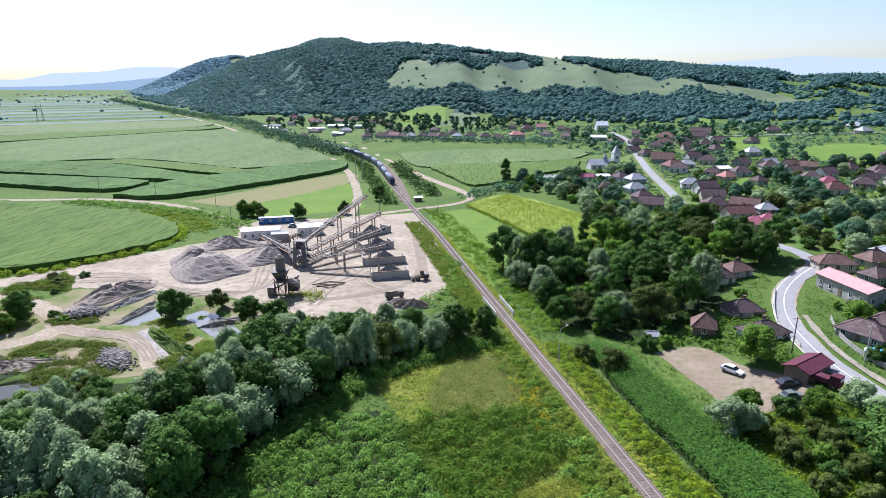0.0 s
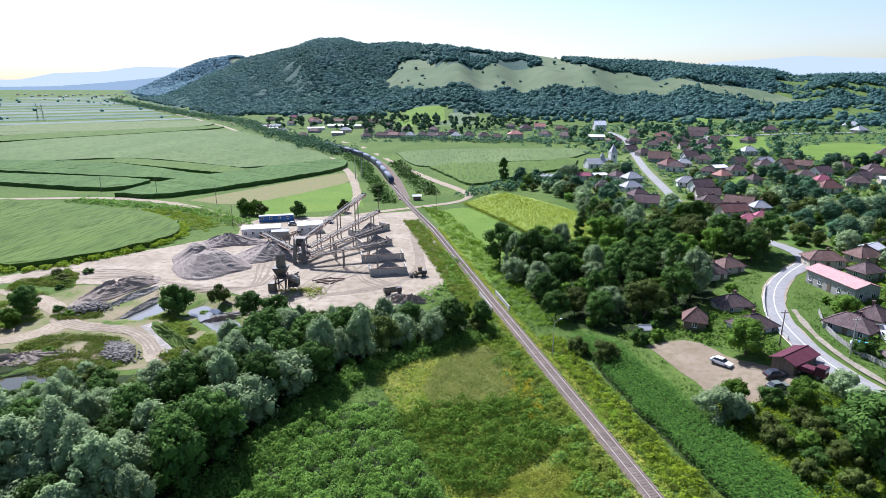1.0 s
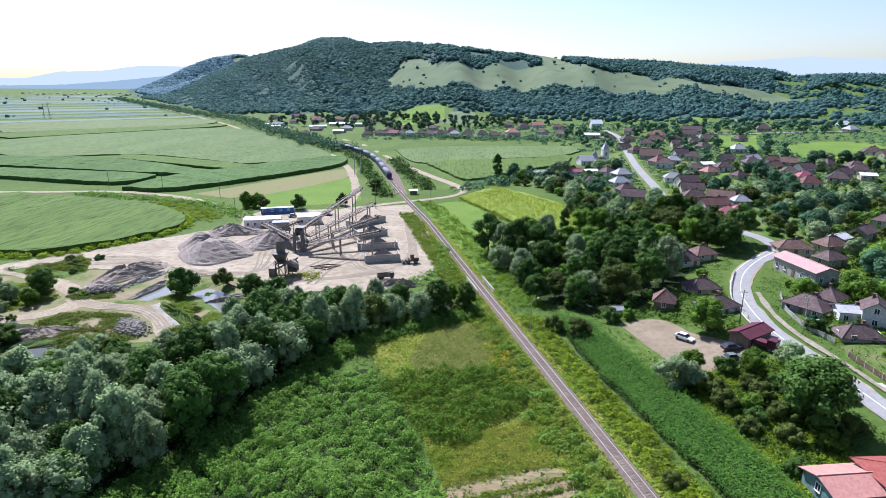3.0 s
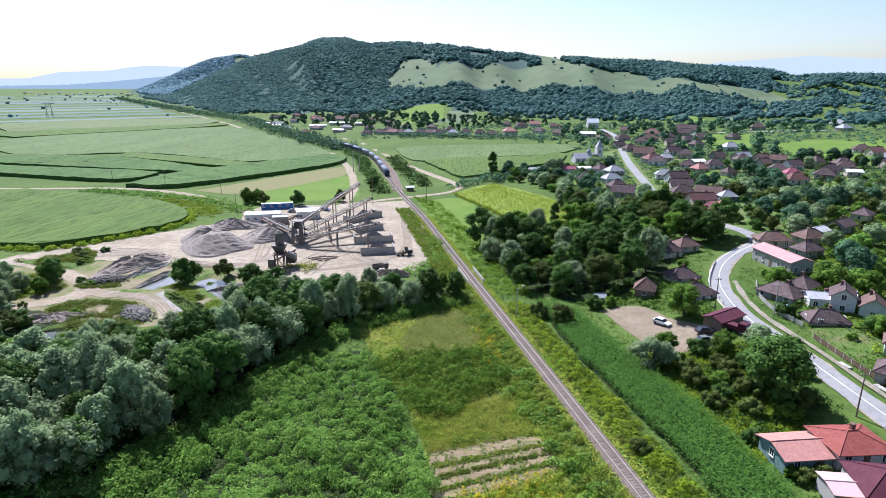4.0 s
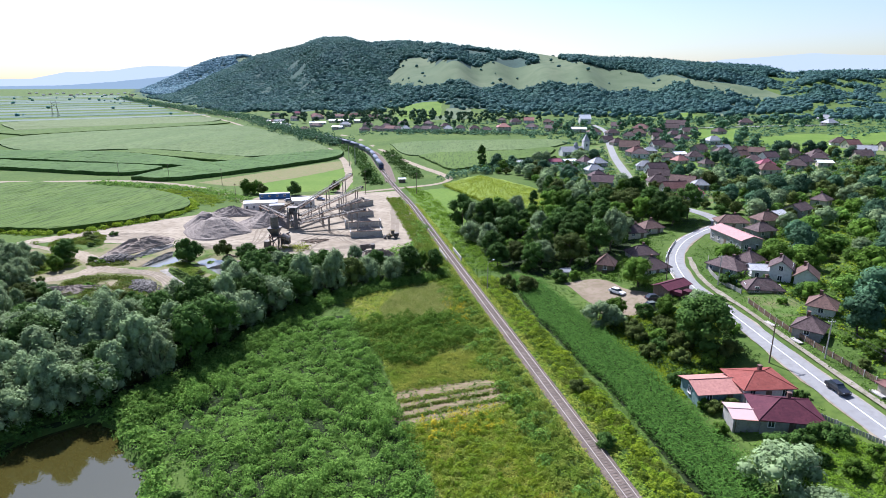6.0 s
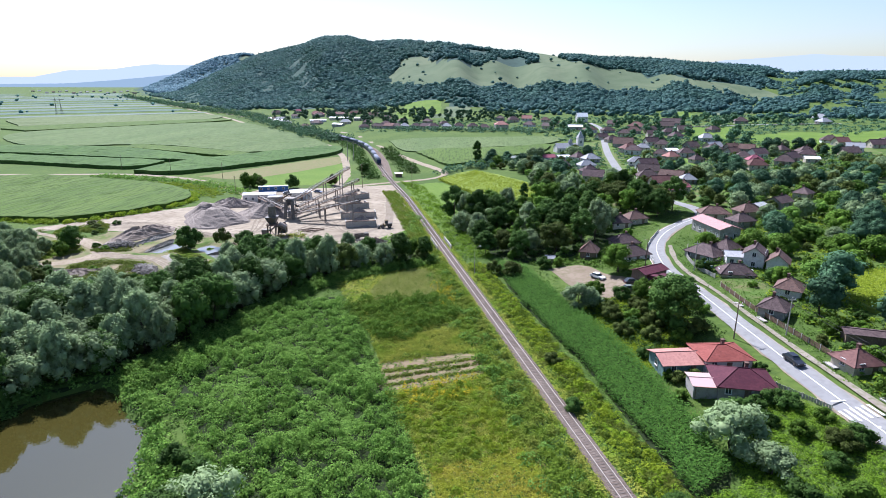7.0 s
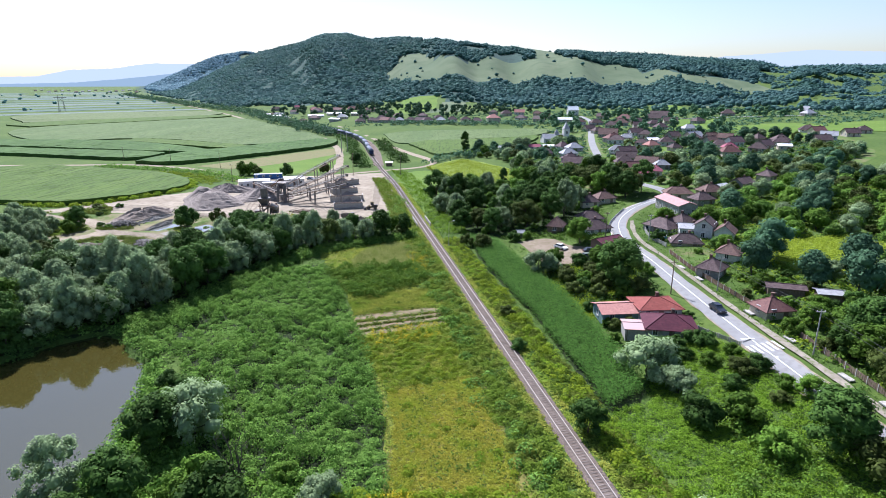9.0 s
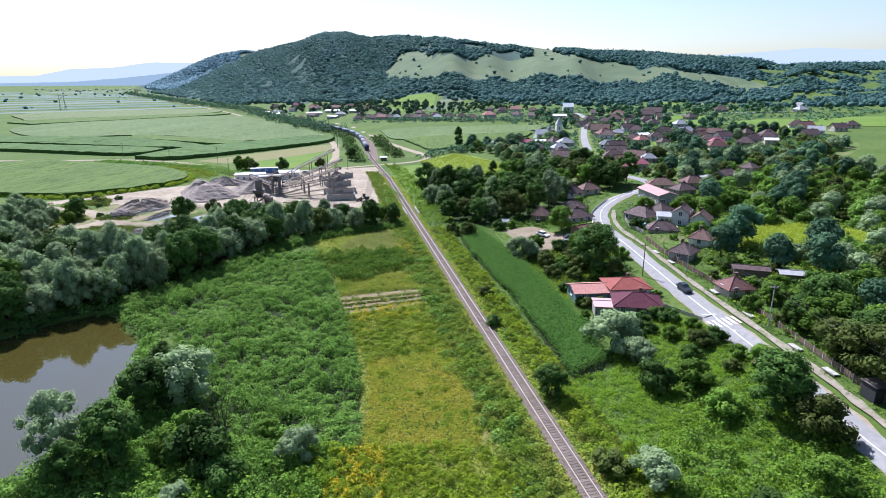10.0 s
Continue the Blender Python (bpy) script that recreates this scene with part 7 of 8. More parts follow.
# maize beside the track
MAIZE = [(26, 126), (35, 122), (43, 94), (50, 72), (55.5, 42), (56, 31), (49, 25), (41, 62), (32, 94)]
xs, ys = np.meshgrid(np.arange(20, 62, 0.8), np.arange(20, 130, 0.36))
xs = xs - 0.2475 * (ys - 75)
k = inside(MAIZE, xs, ys)
px, py = xs[k] + rng.normal(0, 0.08, k.sum()), ys[k] + rng.normal(0, 0.12, k.sum())
per = 9
c = np.repeat(np.column_stack([px, py, land(px, py)]), per, axis=0)
n = len(c)
ang = rng.uniform(0, 6.28, n)
c[:, 2] += np.tile(np.linspace(0.35, 2.05, per), len(px)) * np.repeat(rng.uniform(0.85, 1.1, len(px)), per)
d = np.column_stack([np.cos(ang), np.sin(ang), rng.uniform(0.1, 0.8, n)])
up = np.column_stack([-np.sin(ang), np.cos(ang), np.zeros(n)])
ln = rng.uniform(0.4, 0.85, n)[:, None]
tip = c + d * ln
tip[:, 2] -= 0.12
blades = np.stack([c, c + d * ln * 0.45 + up * 0.085, tip, c + d * ln * 0.45 - up * 0.085], axis=1)
tagged(new("maize", leaves_mesh("maize", blades, M["leaf_corn"])), "rows of tall dark green maize", "maize", "", "stuff")
drape("maize_soil", MAIZE, 0.05, M["under"], "soil under the maize, coloured dark as shade", "field", 0.3)

# pale maize behind the houses and in the middle of the village
for poly, n in (([(103, 101), (130, 106), (139, 90), (122, 79), (107, 75), (102, 88)], 5200), ([(1, 277), (22, 286), (53, 229), (47, 199), (33, 198), (14, 246)], 9000)):
    pts = scatter(poly, n, rng)
    pts[:, 0] = np.round((pts[:, 0] + 0.3 * pts[:, 1]) / 0.9) * 0.9 - 0.3 * pts[:, 1] + rng.normal(0, 0.1, n)
    leafy("maize_tops", pts, rng.uniform(1.5, 2.1, n), 7, 0.3, 0.5, M["leaf_cornpale"], "feathery tops of ripening maize", "maize", rng, tumble=0.8, slim=0.35)
# ---- more trees ----
def mid_kind(name, seed, height, width, base, mat, label, droop=0.0, slim=0.7):
    return tree_kind(name, seed, height, width, base, 30, 42, 0.85, mat, label, droop=droop, slim=slim)


KIND["midbroad"] = [mid_kind("garden_tree", 61, 9.5, 8, 1.2, "leaf_mid_haze", "dark green village broadleaf tree"), mid_kind("garden_tree", 62, 8, 7.5, 1.0, "leaf_olive", "round olive-green village broadleaf tree"), mid_kind("garden_tree", 63, 10.5, 7.5, 1.2, "leaf_mid_haze", "tall dark green village tree")]
KIND["midbright"] = [mid_kind("fruit_tree", 64, 6.5, 6.5, 0.8, "leaf_bright", "bright green village fruit tree"), mid_kind("fruit_tree", 65, 5, 5.5, 0.6, "leaf_vine", "pale green village fruit tree")]
KIND["midwillow"] = [mid_kind("willow_tree", 66, 8, 8, 0.8, "leaf_willow", "silvery willow among village gardens", 0.1, 0.5)]
MASTERS += KIND["midbroad"] + KIND["midbright"] + KIND["midwillow"]
ROAD_PTS = curve_points(ROAD, 4.0)
CLEAR = [[(80, 88), (88, 89), (92.5, 98), (88.5, 105), (80, 102)], [(104, 100), (130, 104), (138, 90), (122, 80), (107, 76), (103, 88)], [(2, 277), (22, 285), (52, 229), (47, 200), (34, 199), (15, 246)],
         [(-54, 480), (88, 448), (76, 405), (66, 362), (40, 340), (9, 318), (-24, 402)], [(208, 340), (214, 380), (233, 421), (280, 447), (300, 424), (262, 360), (226, 312)],
         [(177, 390), (203, 493), (249, 496), (215, 425), (193, 378)], [(121, 283), (135, 305), (150, 309), (140, 285)], [(40, 122), (52, 123), (58, 114), (67, 101), (57, 96), (48, 96)]]


def free(x, y, gap=1.6):
    if np.min(np.hypot(ROAD_PTS[:, 0] - x, ROAD_PTS[:, 1] - y)) < 6.5:
        return False
    if any(math.hypot(x - a, y - b) < r + gap for a, b, r in HOUSES):
        return False
    return not any(bool(inside(p, x, y)) for p in CLEAR)


def fill(poly, n, gap, kinds, lo, hi, group):
    for x, y in scatter(poly, n, rng, gap):
        if free(x, y):
            front = any(0 < b - y < (34 if y > 185 else 14) and abs(a - x - (0.25 if y > 185 else 0.55) * (b - y)) < 7 for a, b, r in HOUSES)
            if not front:
                plant(kinds[int(rng.integers(0, len(kinds)))], x, y, rng.uniform(lo, hi), rng, group=group)
            elif rng.random() < 0.6:
                plant("bush", x, y, rng.uniform(0.6, 1.1), rng, group=group)


def far_crowns(poly, n, gap):
    """Distant trees that cannot be told apart singly: one object."""
    P, N, H = [], [], []
    for x, y in scatter(poly, n, rng, gap):
        if free(x, y):
            h = rng.uniform(5, 10)
            p, d, hearts = crown_points(rng, h, h * rng.uniform(0.7, 1.0), 0.6, 9, 24)
            H.append(hearts + np.array([x, y, land1(x, y)]))
            P.append(p + np.array([x, y, land1(x, y)]))
            N.append(d)
    P, N = np.vstack(P), np.vstack(N)
    tagged(new("far_trees", crown_mesh("far_trees", np.concatenate(H), leaf_sprays(P, N, 1.3, rng, 0.35, 0.8), M["leaf_mid_haze"])), "distant green trees between village houses", "trees", "", "stuff")


fill([(84, 46), (90, 72), (80, 100), (90, 136), (108, 160), (122, 190), (180, 215), (210, 160), (200, 70), (150, 30), (96, 20)], 330, 4.7, ["midbroad", "midbright", "midbright", "midwillow", "bush", "midbright"], 0.6, 1.0, "garden trees")
fill([(92, -20), (90, 22), (100, 50), (150, 40), (150, -30)], 60, 5.5, ["bright", "bright", "bush", "broad"], 0.6, 0.95, "roadside trees")
fill([(50, 232), (66, 215), (92, 198), (110, 180), (190, 215), (230, 260), (230, 330), (130, 330), (112, 300), (96, 262), (80, 240)], 290, 4.9, ["midbroad", "midbright", "midbroad", "midwillow"], 0.55, 0.9, "village trees")
far_crowns([(-300, 830), (-100, 620), (-60, 600), (100, 610), (60, 700), (-120, 830)], 150, 11)
fill([(22, 305), (40, 290), (56, 240), (80, 240), (88, 290), (96, 340), (76, 352), (60, 330), (36, 318)], 95, 5.2, ["midbroad", "midbroad", "midwillow", "midbright"], 0.6, 1.0, "church trees")
far_crowns([(96, 340), (200, 330), (240, 400), (250, 500), (420, 560), (250, 600), (150, 600), (90, 560), (92, 450)], 110, 9)
fill([(72, 172), (88, 166), (97, 176), (91, 196), (84, 212), (70, 205)], 16, 4.6, ["broad"], 0.8, 1.05, "trees by the road bend")
fill([(80, 112), (84, 104), (95, 100), (105, 118), (103, 135), (90, 142)], 26, 3.4, ["bush", "bright"], 0.55, 0.9, "garden bushes")
fill([(70, 108), (60, 134), (72, 148), (72, 118)], 8, 4.5, ["bright", "bush"], 0.5, 0.8, "garden trees")
fill([(37, 122), (30, 136), (50, 137), (62, 131), (50, 123)], 14, 4.0, ["bush", "bright"], 0.6, 0.9, "garden bushes")

# gardens: shrubs and beds between the houses
def open_ground(p, gap=0.3):
    k = np.ones(len(p), bool)
    for a, b, r in HOUSES:
        k &= np.hypot(p[:, 0] - a, p[:, 1] - b) > r * 0.8 + gap
    for a, b in ROAD_PTS:
        k &= np.hypot(p[:, 0] - a, p[:, 1] - b) > 4.6
    for q in CLEAR:
        k &= ~inside(q, p[:, 0], p[:, 1])
    return p[k]


EAST = [(84, 46), (90, 72), (82, 100), (90, 136), (108, 160), (122, 190), (180, 215), (210, 160), (200, 70), (150, 30), (96, 10)]
MIDDLE = [(46, 205), (66, 215), (92, 190), (190, 215), (240, 270), (260, 380), (130, 420), (70, 340), (60, 300), (56, 240)]
for poly, n, size, hi, mat in ((EAST, 2600, 0.65, 2.0, "leaf_bright"), (EAST, 3400, 0.6, 0.9, "leaf_weed"), (MIDDLE, 2400, 0.9, 2.0, "leaf_mid_haze"), (MIDDLE, 2600, 0.9, 0.9, "leaf_vine"),
                               ([(90, 420), (260, 380), (420, 520), (430, 640), (60, 640), (-100, 640), (-100, 560), (40, 500)], 1500, 1.6, 2.6, "leaf_mid_haze"),
                               ([(36, 128), (60, 132), (72, 146), (72, 112), (66, 104), (58, 116), (50, 124), (40, 123)], 420, 0.5, 1.3, "leaf_bright"),
                               ([(46, 97), (68, 98), (71, 72), (54, 66), (48, 82)], 380, 0.45, 1.5, "leaf")):
    pts = open_ground(scatter(poly, n, rng))
    leafy("garden_shrubs", pts, rng.uniform(0.3, hi, len(pts)), 15, 0.45 + size * 0.5, size, M[mat], "green shrubs and beds in the village gardens", "shrubs", rng)
drape("garden_ground", [(76, 190), (104, 186), (190, 215), (240, 270), (260, 380), (130, 420), (76, 345), (60, 300), (56, 240)], 0.04, M["garden"], "patchy garden ground between village houses", "ground", 0.8, 6.0)

pts = beside(285, 470, 5.5, 8, 150, -1)
leafy("railway_hedge", pts, rng.uniform(1.5, 5.0, len(pts)), 26, 1.5, 1.1, M["leaf"], "dense green shrubs beside the railway", "hedge", rng)
pts = beside(300, 420, 9, 10, 110, 1)
leafy("railway_hedge", pts, rng.uniform(1.2, 4.5, len(pts)), 26, 1.5, 1.1, M["leaf"], "dense green shrubs between railway and road", "hedge", rng)


def hedge(line_pts, n, wide, lo, hi, size, mat, label, per=26, spread=2.2):
    c = curve_points(line_pts, 4.0)
    p = c[rng.integers(0, len(c), n)] + rng.normal(0, wide, (n, 2))
    leafy("hedge", p, rng.uniform(lo, hi, n), per, spread, size, mat, label, "hedge", rng)


hedge([(-104, 486), (-192, 632), (-362, 910), (-494, 1064), (-820, 1500), (-1150, 1950)], 900, 8, 4, 11, 1.9, M["leaf_mid_haze"], "line of trees along the valley edge", 22, 3.0)
hedge([(-104, 490), (-140, 560), (-196, 640)], 120, 5, 3, 7, 1.6, M["leaf_mid_haze"], "trees beside the station", 22, 2.4)
hedge([(5, 296), (20, 303), (45, 312), (60, 300), (80, 288)], 110, 4, 2, 6, 1.3, M["leaf_mid_haze"], "dark hedge between the fields", 24, 2.0)
hedge([(-60, 560), (0, 535), (60, 505), (100, 480)], 150, 5, 2, 5, 1.6, M["leaf_mid_haze"], "hedge at the village edge", 22, 2.4)
hedge([(-92, 236), (-110, 252), (-137, 266), (-190, 280)], 420, 3, 0.4, 1.8, 0.6, M["leaf_vine"], "scrub along the farm road", 22, 0.8)
hedge([(-140, 258), (-118, 246), (-104, 230)], 330, 4, 0.3, 1.2, 0.55, M["leaf_weed"], "weedy margin of the maize field", 22, 0.8)
GRASSY = [[(-136, 156), (-124.3, 163), (-122.1, 171), (-116, 166), (-110.5, 155), (-116, 148.5)], [(-79, 135), (-73, 136), (-53, 121), (-55, 113), (-67, 124.5)], [(-96, 124), (-78, 122), (-69, 109), (-80, 99), (-90, 106), (-98, 116)],
          [(-104, 137), (-99, 144), (-92, 138), (-89, 133), (-99, 132)], [(-128, 146), (-112, 141), (-104, 133), (-108, 124), (-128, 120)], [(-66, 112), (-56, 108), (-50, 118), (-58, 118)]]
for poly, n, hi in zip(GRASSY, (330, 300, 420, 160, 420, 150), (1.3, 0.8, 0.9, 0.7, 0.9, 1.2)):
    pts = scatter(poly, n, rng)
    k = np.array([noise.noise(Vector((x * 0.14, y * 0.14, 5))) > -0.22 for x, y in pts])
    leafy("weeds", pts[k], rng.uniform(0.15, hi, k.sum()), 75, 0.75, 0.3, M["leaf_track"], "rough green grass and weeds on the works ground", "weeds", rng, tumble=0.5)
for x, y, s_ in ((-114.3, 168.6, 0.75), (-118, 162, 0.8), (-114, 158, 0.7), (-122, 166, 0.9), (-113.5, 154, 0.6), (-98, 135, 0.7), (-103, 138, 0.6), (-89, 114, 0.6), (-63, 126, 0.5), (-60, 119, 0.7), (-66, 139.5, 0.7)):
    plant("bush", x, y, s_, rng, 0.7, group="works ground bushes")
hedge([(-47, 150), (-44, 156), (-40, 152)], 40, 1.6, 0.5, 1.6, 0.5, M["leaf_dry"], "dry weeds beside the mixing plant", 18, 0.8)
hedge([(-10, 152), (-3, 160), (-2, 172), (-4, 190)], 90, 1.8, 0.5, 1.6, 0.6, M["leaf_vine"], "weeds at the yard's edge", 18, 0.9)
hedge([(-125, 36.5), (-100, 35.5), (-85, 35.5), (-72, 37.5), (-62, 39.5), (-57, 46)], 520, 1.7, 0.8, 2.6, 0.42, M["leaf"], "dark brambles on the shaded pond bank", 60, 0.9)
hedge([(-56, 47), (-47, 53), (-40, 48), (-31, 39), (-27, 24), (-22, 8), (-25, -5)], 170, 1.2, 0.6, 1.8, 0.55, M["leaf_vine"], "weeds overhanging the pond bank", 22, 0.9)

hedge([(-190, 179), (-140, 169), (-121, 183), (-107, 207), (-112, 227), (-137, 249)], 620, 0.9, 0.4, 1.9, 0.6, M["leaf_weed"], "grassy margin of the maize field", 22, 0.8)
# ---- woods on the hill ----


def woods(name, pts, radii, heights, mat, label, sprays=7, seed=5):
    """Rounded crowns, each one closed and uneven, with leaf sprays that break its outline: one object."""
    r = np.random.default_rng(seed)
    n = len(pts)
    base = np.column_stack([pts, land(pts[:, 0], pts[:, 1]) + heights])
    d = r.normal(0, 1, (n * sprays, 3))
    d[:, 2] = np.abs(d[:, 2]) - 0.2
    d /= np.linalg.norm(d, axis=1, keepdims=True)
    rr = np.repeat(radii, sprays)
    q = leaf_sprays(np.repeat(base, sprays, axis=0) + d * rr[:, None] * r.uniform(0.85, 1.2, (n * sprays, 1)), d, rr * 0.62, r, 0.35, 0.9)
    me = crown_mesh(name, cores(base, radii, 0.8, r), q, mat)
    return tagged(new(name, me), label, "woods", "", "stuff")


n = 110000
hx, hy = rng.uniform(-1500, 1000, n), rng.uniform(590, 2100, n)
s = hill(hx, hy)[1]
t = hx / hy
ragged = 0.02 * np.sin(t * 61 + 1) + 0.012 * np.sin(t * 147)
mask = (t > -0.56) & (t < 0.50) & (s + ragged > np.where(t < -0.13, 0.015, 0.10)) & (s < 1.12)
mask |= (t >= 0.50) & (s > 0.02) & (s < 1.2) & (np.sin(hx * 0.03) * np.sin(hy * 0.041) + rng.normal(0, 0.4, n) > 0.1)
mask |= (t > 0.05) & (t < 0.5) & (s > 0.0) & (s < 0.12) & (rng.random(n) < 0.16)
mask &= ~((t > -0.07) & (t < 0.14) & (s > 0.72) & (np.sin(hx * 0.05) * np.sin(hy * 0.033) + rng.normal(0, 0.25, n) < 0.12))
mask &= ~((t > 0.125) & (t < 0.16) & (s > 0.6))
mask &= ~((t > -0.12) & (t < 0.05) & (s < 0.20) & (rng.random(n) < 0.62))
shift_x, shift_y = hx + 6 * np.sin(hy * 0.09), hy + 9 * np.sin(hx * 0.07)
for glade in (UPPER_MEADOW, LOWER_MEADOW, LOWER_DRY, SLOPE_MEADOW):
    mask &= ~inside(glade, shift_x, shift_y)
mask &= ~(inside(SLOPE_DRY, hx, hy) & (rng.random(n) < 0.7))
idx = np.flatnonzero(mask)[:36000]
pts = np.column_stack([hx[idx], hy[idx]])
size = rng.uniform(3.0, 5.2, len(pts)) * np.clip(0.75 + pts[:, 1] / 3800, 0.9, 1.3)
woods("hill_woods", pts, size, size * rng.uniform(0.2, 0.7, len(pts)), M["leaf_far_haze"], "dense deciduous woods covering the hill", 5)
# the woods on the hill behind
n = 11000
hx, hy = rng.uniform(-2000, -850, n), rng.uniform(2100, 3330, n)
t = hx / hy
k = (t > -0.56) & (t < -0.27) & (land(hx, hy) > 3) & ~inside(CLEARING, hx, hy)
pts = np.column_stack([hx[k], hy[k]])
size = rng.uniform(5.5, 9.5, len(pts))
woods("far_hill_woods", pts, size, size * rng.uniform(0.3, 0.8, len(pts)), M["leaf_farthest_haze"], "woods on the hill behind, paled blue-green with haze colour", 4)
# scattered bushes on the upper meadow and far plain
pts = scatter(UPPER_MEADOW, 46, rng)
size = rng.uniform(1.5, 4.0, len(pts))
woods("hill_bushes", pts, size, size * 0.5, M["leaf_far_haze"], "scattered bushes on the hill meadow", 7)
pts = np.column_stack([rng.uniform(-1500, -450, 90), rng.uniform(900, 2600, 90)])
pts = pts[hill(pts[:, 0], pts[:, 1])[0] < 1]
size = rng.uniform(2, 5, len(pts))
woods("plain_bushes", pts, size, size * 0.5, M["leaf_far_haze"], "scattered bushes on the wide plain", 8)

# ---- poles, fences, small things ----


def pole(x, y, h=8.0, mat="dark_steel", arm=True, label="weathered wooden utility pole with a crossarm", deg=0.0, lamp=False, r=0.14):
    t = thing("utility_pole", label, "utility pole", (x, y, land1(x, y)), radians(deg), "utility poles")
    part("shaft", Geo().tube((0, 0, -0.3), (0.03, 0, h), r, r * 0.65, 8), M[mat], t)
    if arm:
        part("crossarm", Geo().box((0, 0, h - 0.5), (1.5, 0.12, 0.12)), M[mat], t)
        for k in (-0.65, 0, 0.65):
            part("insulator", Geo().tube((k, 0, h - 0.44), (k, 0, h - 0.22), 0.06, 0.05, 6), M["white"], t)
    if lamp:
        part("lamp_arm", Geo().beam((0, 0, h - 0.1), (1.5, 0, h + 0.45), 0.07, 0.07), M["steel"], t)
        part("lamp_head", Geo().box((1.7, 0, h + 0.5), (0.6, 0.22, 0.12)), M["white"], t, "pale lamp head")
    return t


for x, y, h in ((-193, 306, 9), (-157, 295, 9), (-119, 278, 9), (-93, 231, 9), (-10.9, 254.7, 11), (-36.3, 254, 12), (67.3, 115.5, 8), (72.2, 70, 8)):
    pole(x, y, h, "wood")
for x, y, h in ((78.6, 110.5, 8), (86.2, 38.5, 8.5), (82.3, 70, 8), (93, -6, 9)):
    pole(x, y, h, "concrete", label="grey concrete power pole with crossarm")
pole(20.4, 117, 7.5, "concrete", False, "slim grey lamp post beside the track", 30, True, 0.1)
for dx in (0, 3.4):
    pole(-64.8 + dx, 356 + dx, 13, "concrete", False, "tall grey twin mast beside the railway", r=0.28)


def wire(a, b, sag=0.8):
    g = Geo()
    a, b = Vector(a), Vector(b)
    pts_ = [a.lerp(b, i / 10) - Vector((0, 0, sag * (1 - (2 * i / 10 - 1) ** 2))) for i in range(11)]
    for p, q in zip(pts_, pts_[1:]):
        g.tube(p, q, 0.022, 0.022, 4, False)
    return g


cable = thing("power_cable", "thin dark power cables between roadside poles", "cable")
route = [(93, -6), (86.8, 37.5), (82.3, 70), (78.6, 110.5)]
for (x1, y1), (x2, y2) in zip(route, route[1:]):
    for o in (-0.6, 0.6):
        part("cable_span", wire((x1 + o, y1, land1(x1, y1) + 8), (x2 + o, y2, land1(x2, y2) + 7.6)), M["black"], cable)


def pylon(x, y, h=26):
    t = thing("pylon", "grey lattice power pylon on the plain", "pylon", (x, y, 0), radians(30), "pylons")
    for s in (-1, 1):
        part("leg_frame", Geo().beam((s * 4, 0, 0), (s * 3.2, 0, h), 0.45, 0.45).beam((s * 4 - 1.6, 0, 0), (s * 3.2, 0, h * 0.7), 0.3, 0.3).beam((s * 4 + 1.6, 0, 0), (s * 3.2, 0, h * 0.7), 0.3, 0.3), M["steel"], t)
    part("crossbeam", Geo().box((0, 0, h * 0.86), (18, 0.6, 0.7)).beam((-3.2, 0, h * 0.6), (3.2, 0, h * 0.86), 0.3, 0.3).beam((3.2, 0, h * 0.6), (-3.2, 0, h * 0.86), 0.3, 0.3), M["steel"], t)


pylon(-640, 892)
pylon(-860, 1500)


def fence(pts_, label, mat, h=1.3, gap=2.2, board=0.12, name="fence"):
    """Posts with two rails and upright boards along a line."""
    t = thing(name, label, "fence", group="garden fences")
    c = curve_points(pts_, gap)
    pm = Geo().box((0, 0, h / 2), (0.14, 0.14, h + 0.3)).mesh("post", M["concrete"])
    for x, y in c:
        ob = new("post", pm)
        ob.parent = t
        ob.location = (x, y, land1(x, y))
    for (x1, y1), (x2, y2) in zip(c, c[1:]):
        z1, z2 = land1(x1, y1), land1(x2, y2)
        g = Geo()
        n = 5
        for i in range(n):
            u = (i + 0.5) / n
            g.box((x1 + (x2 - x1) * u, y1 + (y2 - y1) * u, z1 + (z2 - z1) * u + h * 0.55), (0.05, math.hypot(x2 - x1, y2 - y1) / n * 0.8, h * 0.9), math.atan2(y2 - y1, x2 - x1) - math.pi / 2)
        part("fence_panel", g, mat, t)
    return t


fence([(81.5, 104), (79.8, 112), (80.6, 122), (84, 131)], "low pale concrete roadside fence", M["concrete"], 1.2)
fence([(86.5, 56), (84.5, 66), (81.8, 82), (80.6, 98)], "rusty roadside garden fence", M["rust"], 1.2)
fence([(91, 6), (89.5, 22), (87.5, 46)], "dark wooden roadside fence", M["wood"], 1.2)
fence([(70.3, 118), (70.8, 127), (74.5, 137), (81, 150)], "white steel guard rail along the bend", M["white"], 0.8, name="guard_rail")
fence([(69.5, 56), (73, 50), (76.5, 44)], "low concrete wall with railings by the road", M["concrete"], 0.9)
for x, y in ((85.4, 44.5), (83.6, 57.0), (87.0, 30.5), (81.0, 77.5), (79.8, 86.0), (88.0, 22)):
    b = thing("culvert_slab", "pale concrete slab over the roadside ditch", "concrete slab", (x, y, land1(x, y) + 0.22), radians(-80), "culvert slabs")
    part("slab", Geo().box((0, 0, 0), (2.6, 1.0, 0.22)), M["concrete"], b)
pool = thing("garden_pool", "round blue garden pool beside a house", "pool", (82.6, 113.5, land1(82.6, 113.5)))
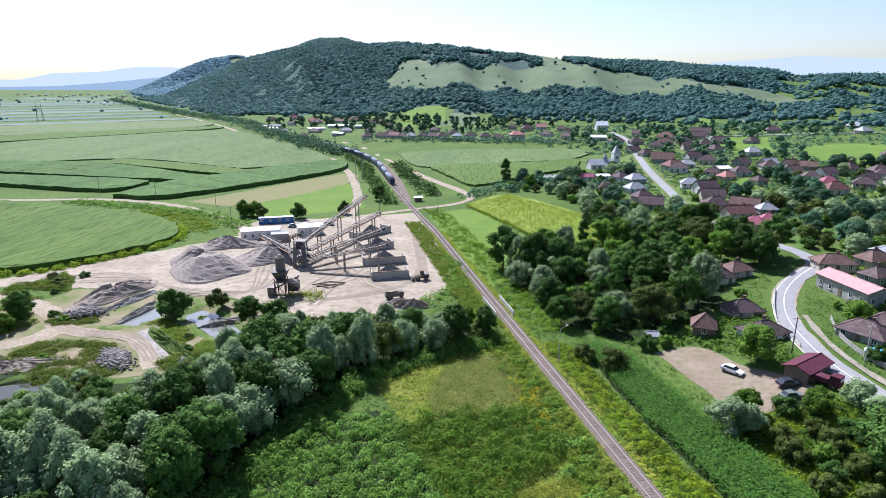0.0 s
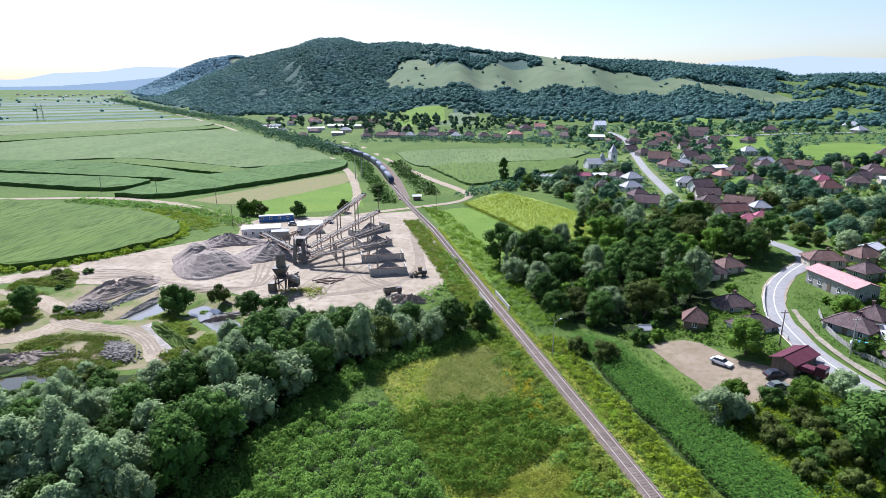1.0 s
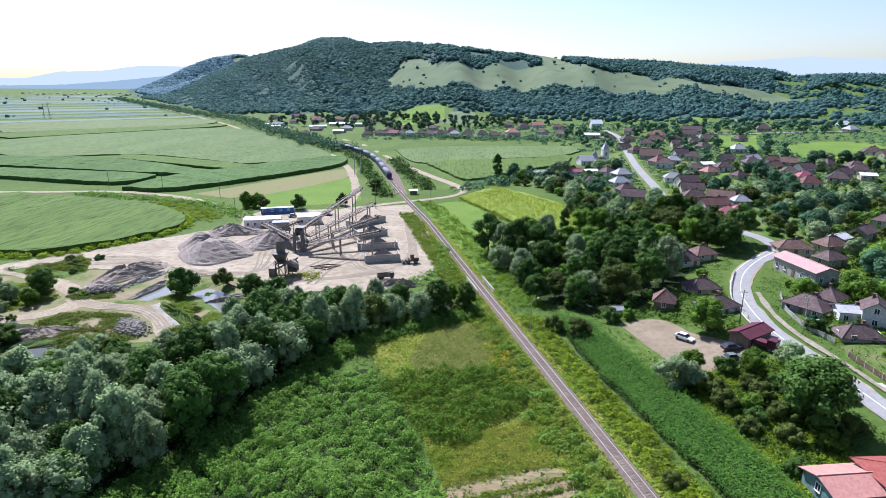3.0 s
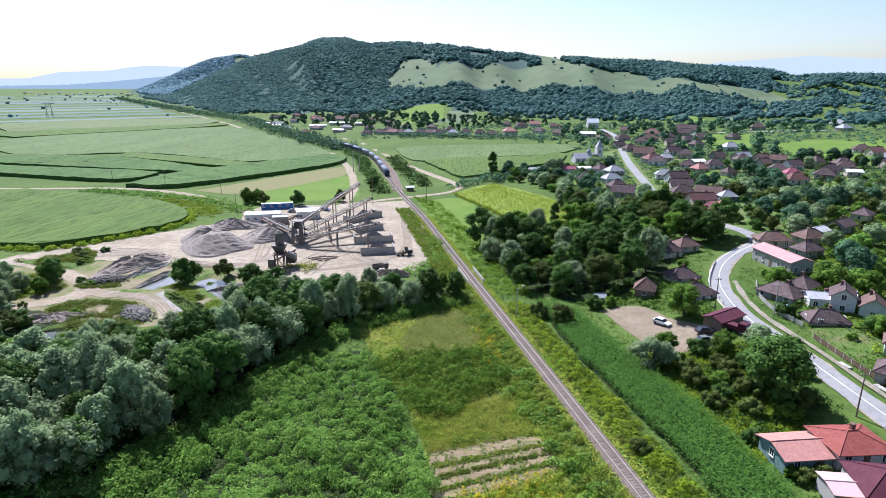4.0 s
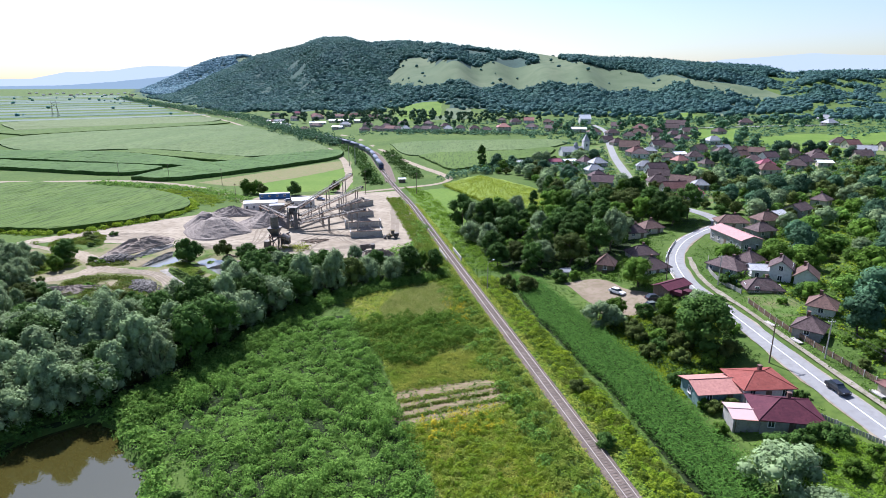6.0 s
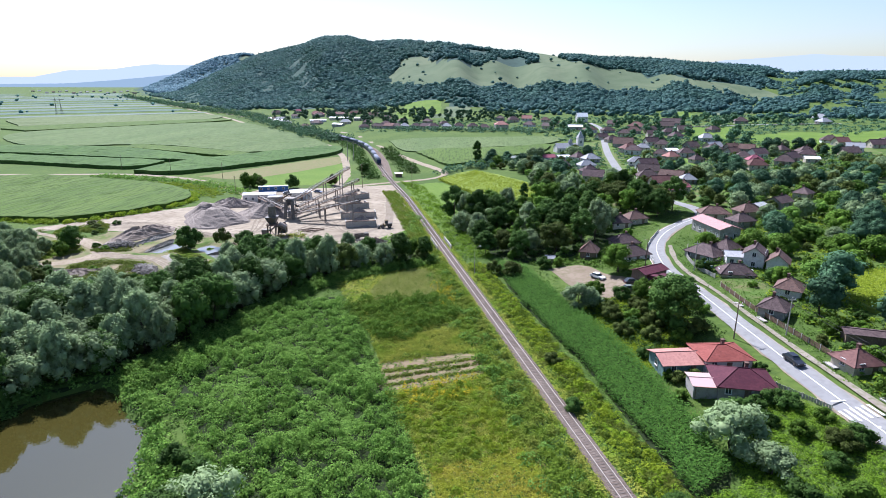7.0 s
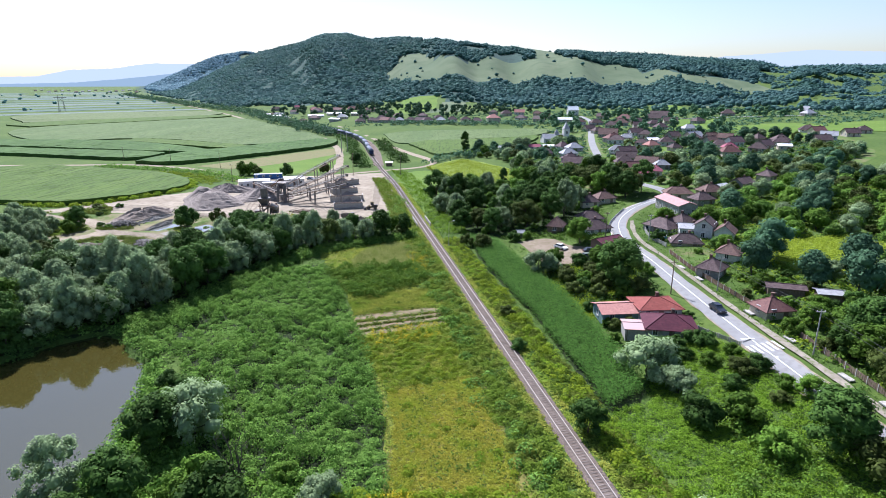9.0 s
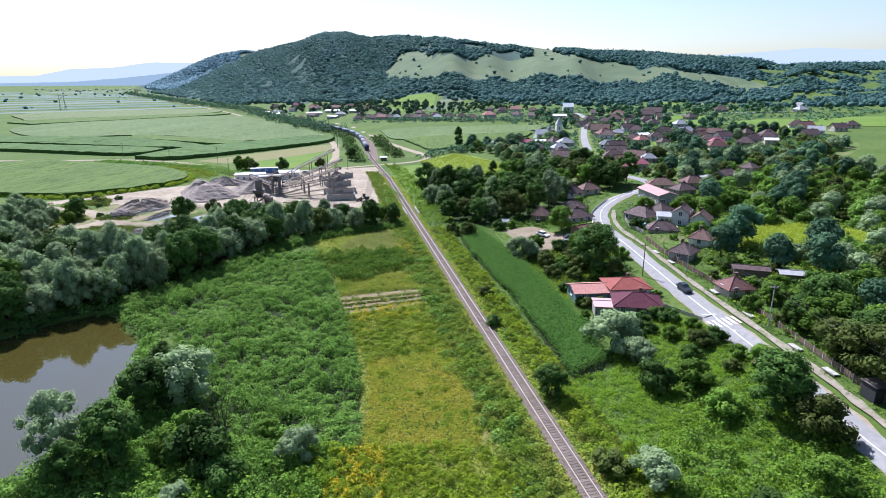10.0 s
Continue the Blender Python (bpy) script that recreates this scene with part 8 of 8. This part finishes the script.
M["pool_blue"] = plain("pool_blue", (0.08, 0.42, 0.62), 0.1)
part("basin", Geo().tube((0, 0, -0.3), (0, 0, 0.7), 1.9, 1.9, 18), M["pool_blue"], pool)
part("rim", Geo().tube((0, 0, 0.68), (0, 0, 0.78), 2.0, 2.0, 18), M["white"], pool)
part("water", Geo().tube((0, 0, 0.78), (0, 0, 0.80), 1.8, 1.8, 18), M["pool_blue"], pool)
hut = thing("bus_shelter", "dark roadside shelter with a pale roof", "shelter", (89.8, 14.5, land1(89.8, 14.5)), radians(8))
part("box", Geo().box((0, 0, 1.1), (2.2, 2.6, 2.4)), M["black"], hut)
part("roof", Geo().box((0, 0, 2.4), (2.6, 3.0, 0.12)), M["steel"], hut)
# bare dead tree by the pond
dead = thing("dead_tree", "bare dead tree with thin grey branches", "tree", (-1.3, 4.0, 0))
dr = np.random.default_rng(3)
g = Geo()
for k in range(7):
    a = dr.uniform(0, 6.28)
    p = Vector((0, 0, -0.2))
    q = Vector((math.cos(a) * 0.6, math.sin(a) * 0.6, 2.6))
    g.tube(p, q, 0.13, 0.1, 6, False)
    for m in range(4):
        e = q + Vector((math.cos(a) * 0.35 + dr.normal(0, 0.3), math.sin(a) * 0.35 + dr.normal(0, 0.3), dr.uniform(1.0, 1.8)))
        g.tube(q, e, 0.08 - 0.015 * m, 0.06 - 0.015 * m, 5, False)
        for w_ in range(3):
            g.tube(q, q + Vector((dr.normal(0, 0.6), dr.normal(0, 0.6), dr.uniform(0.5, 1.4))), 0.03, 0.012, 4, False)
        q = e
part("branch_crown", g, M["bark"], dead)
for k in range(5):
    lg = thing("log", "pale felled trunk lying in the yard", "log", (-57 + k * 1.2, 136.5 + k * 0.7, 0.2), radians(-20 + 7 * k), "felled trunks")
    part("stem", Geo().tube((-3, 0, 0), (3, 0, 0.15), 0.22, 0.15, 8), M["grey_bark"], lg)

# the patterns that the copies were made from are not part of the place
for t in MASTERS:
    for o in (*t.children_recursive, t):
        bpy.data.objects.remove(o, do_unlink=True)
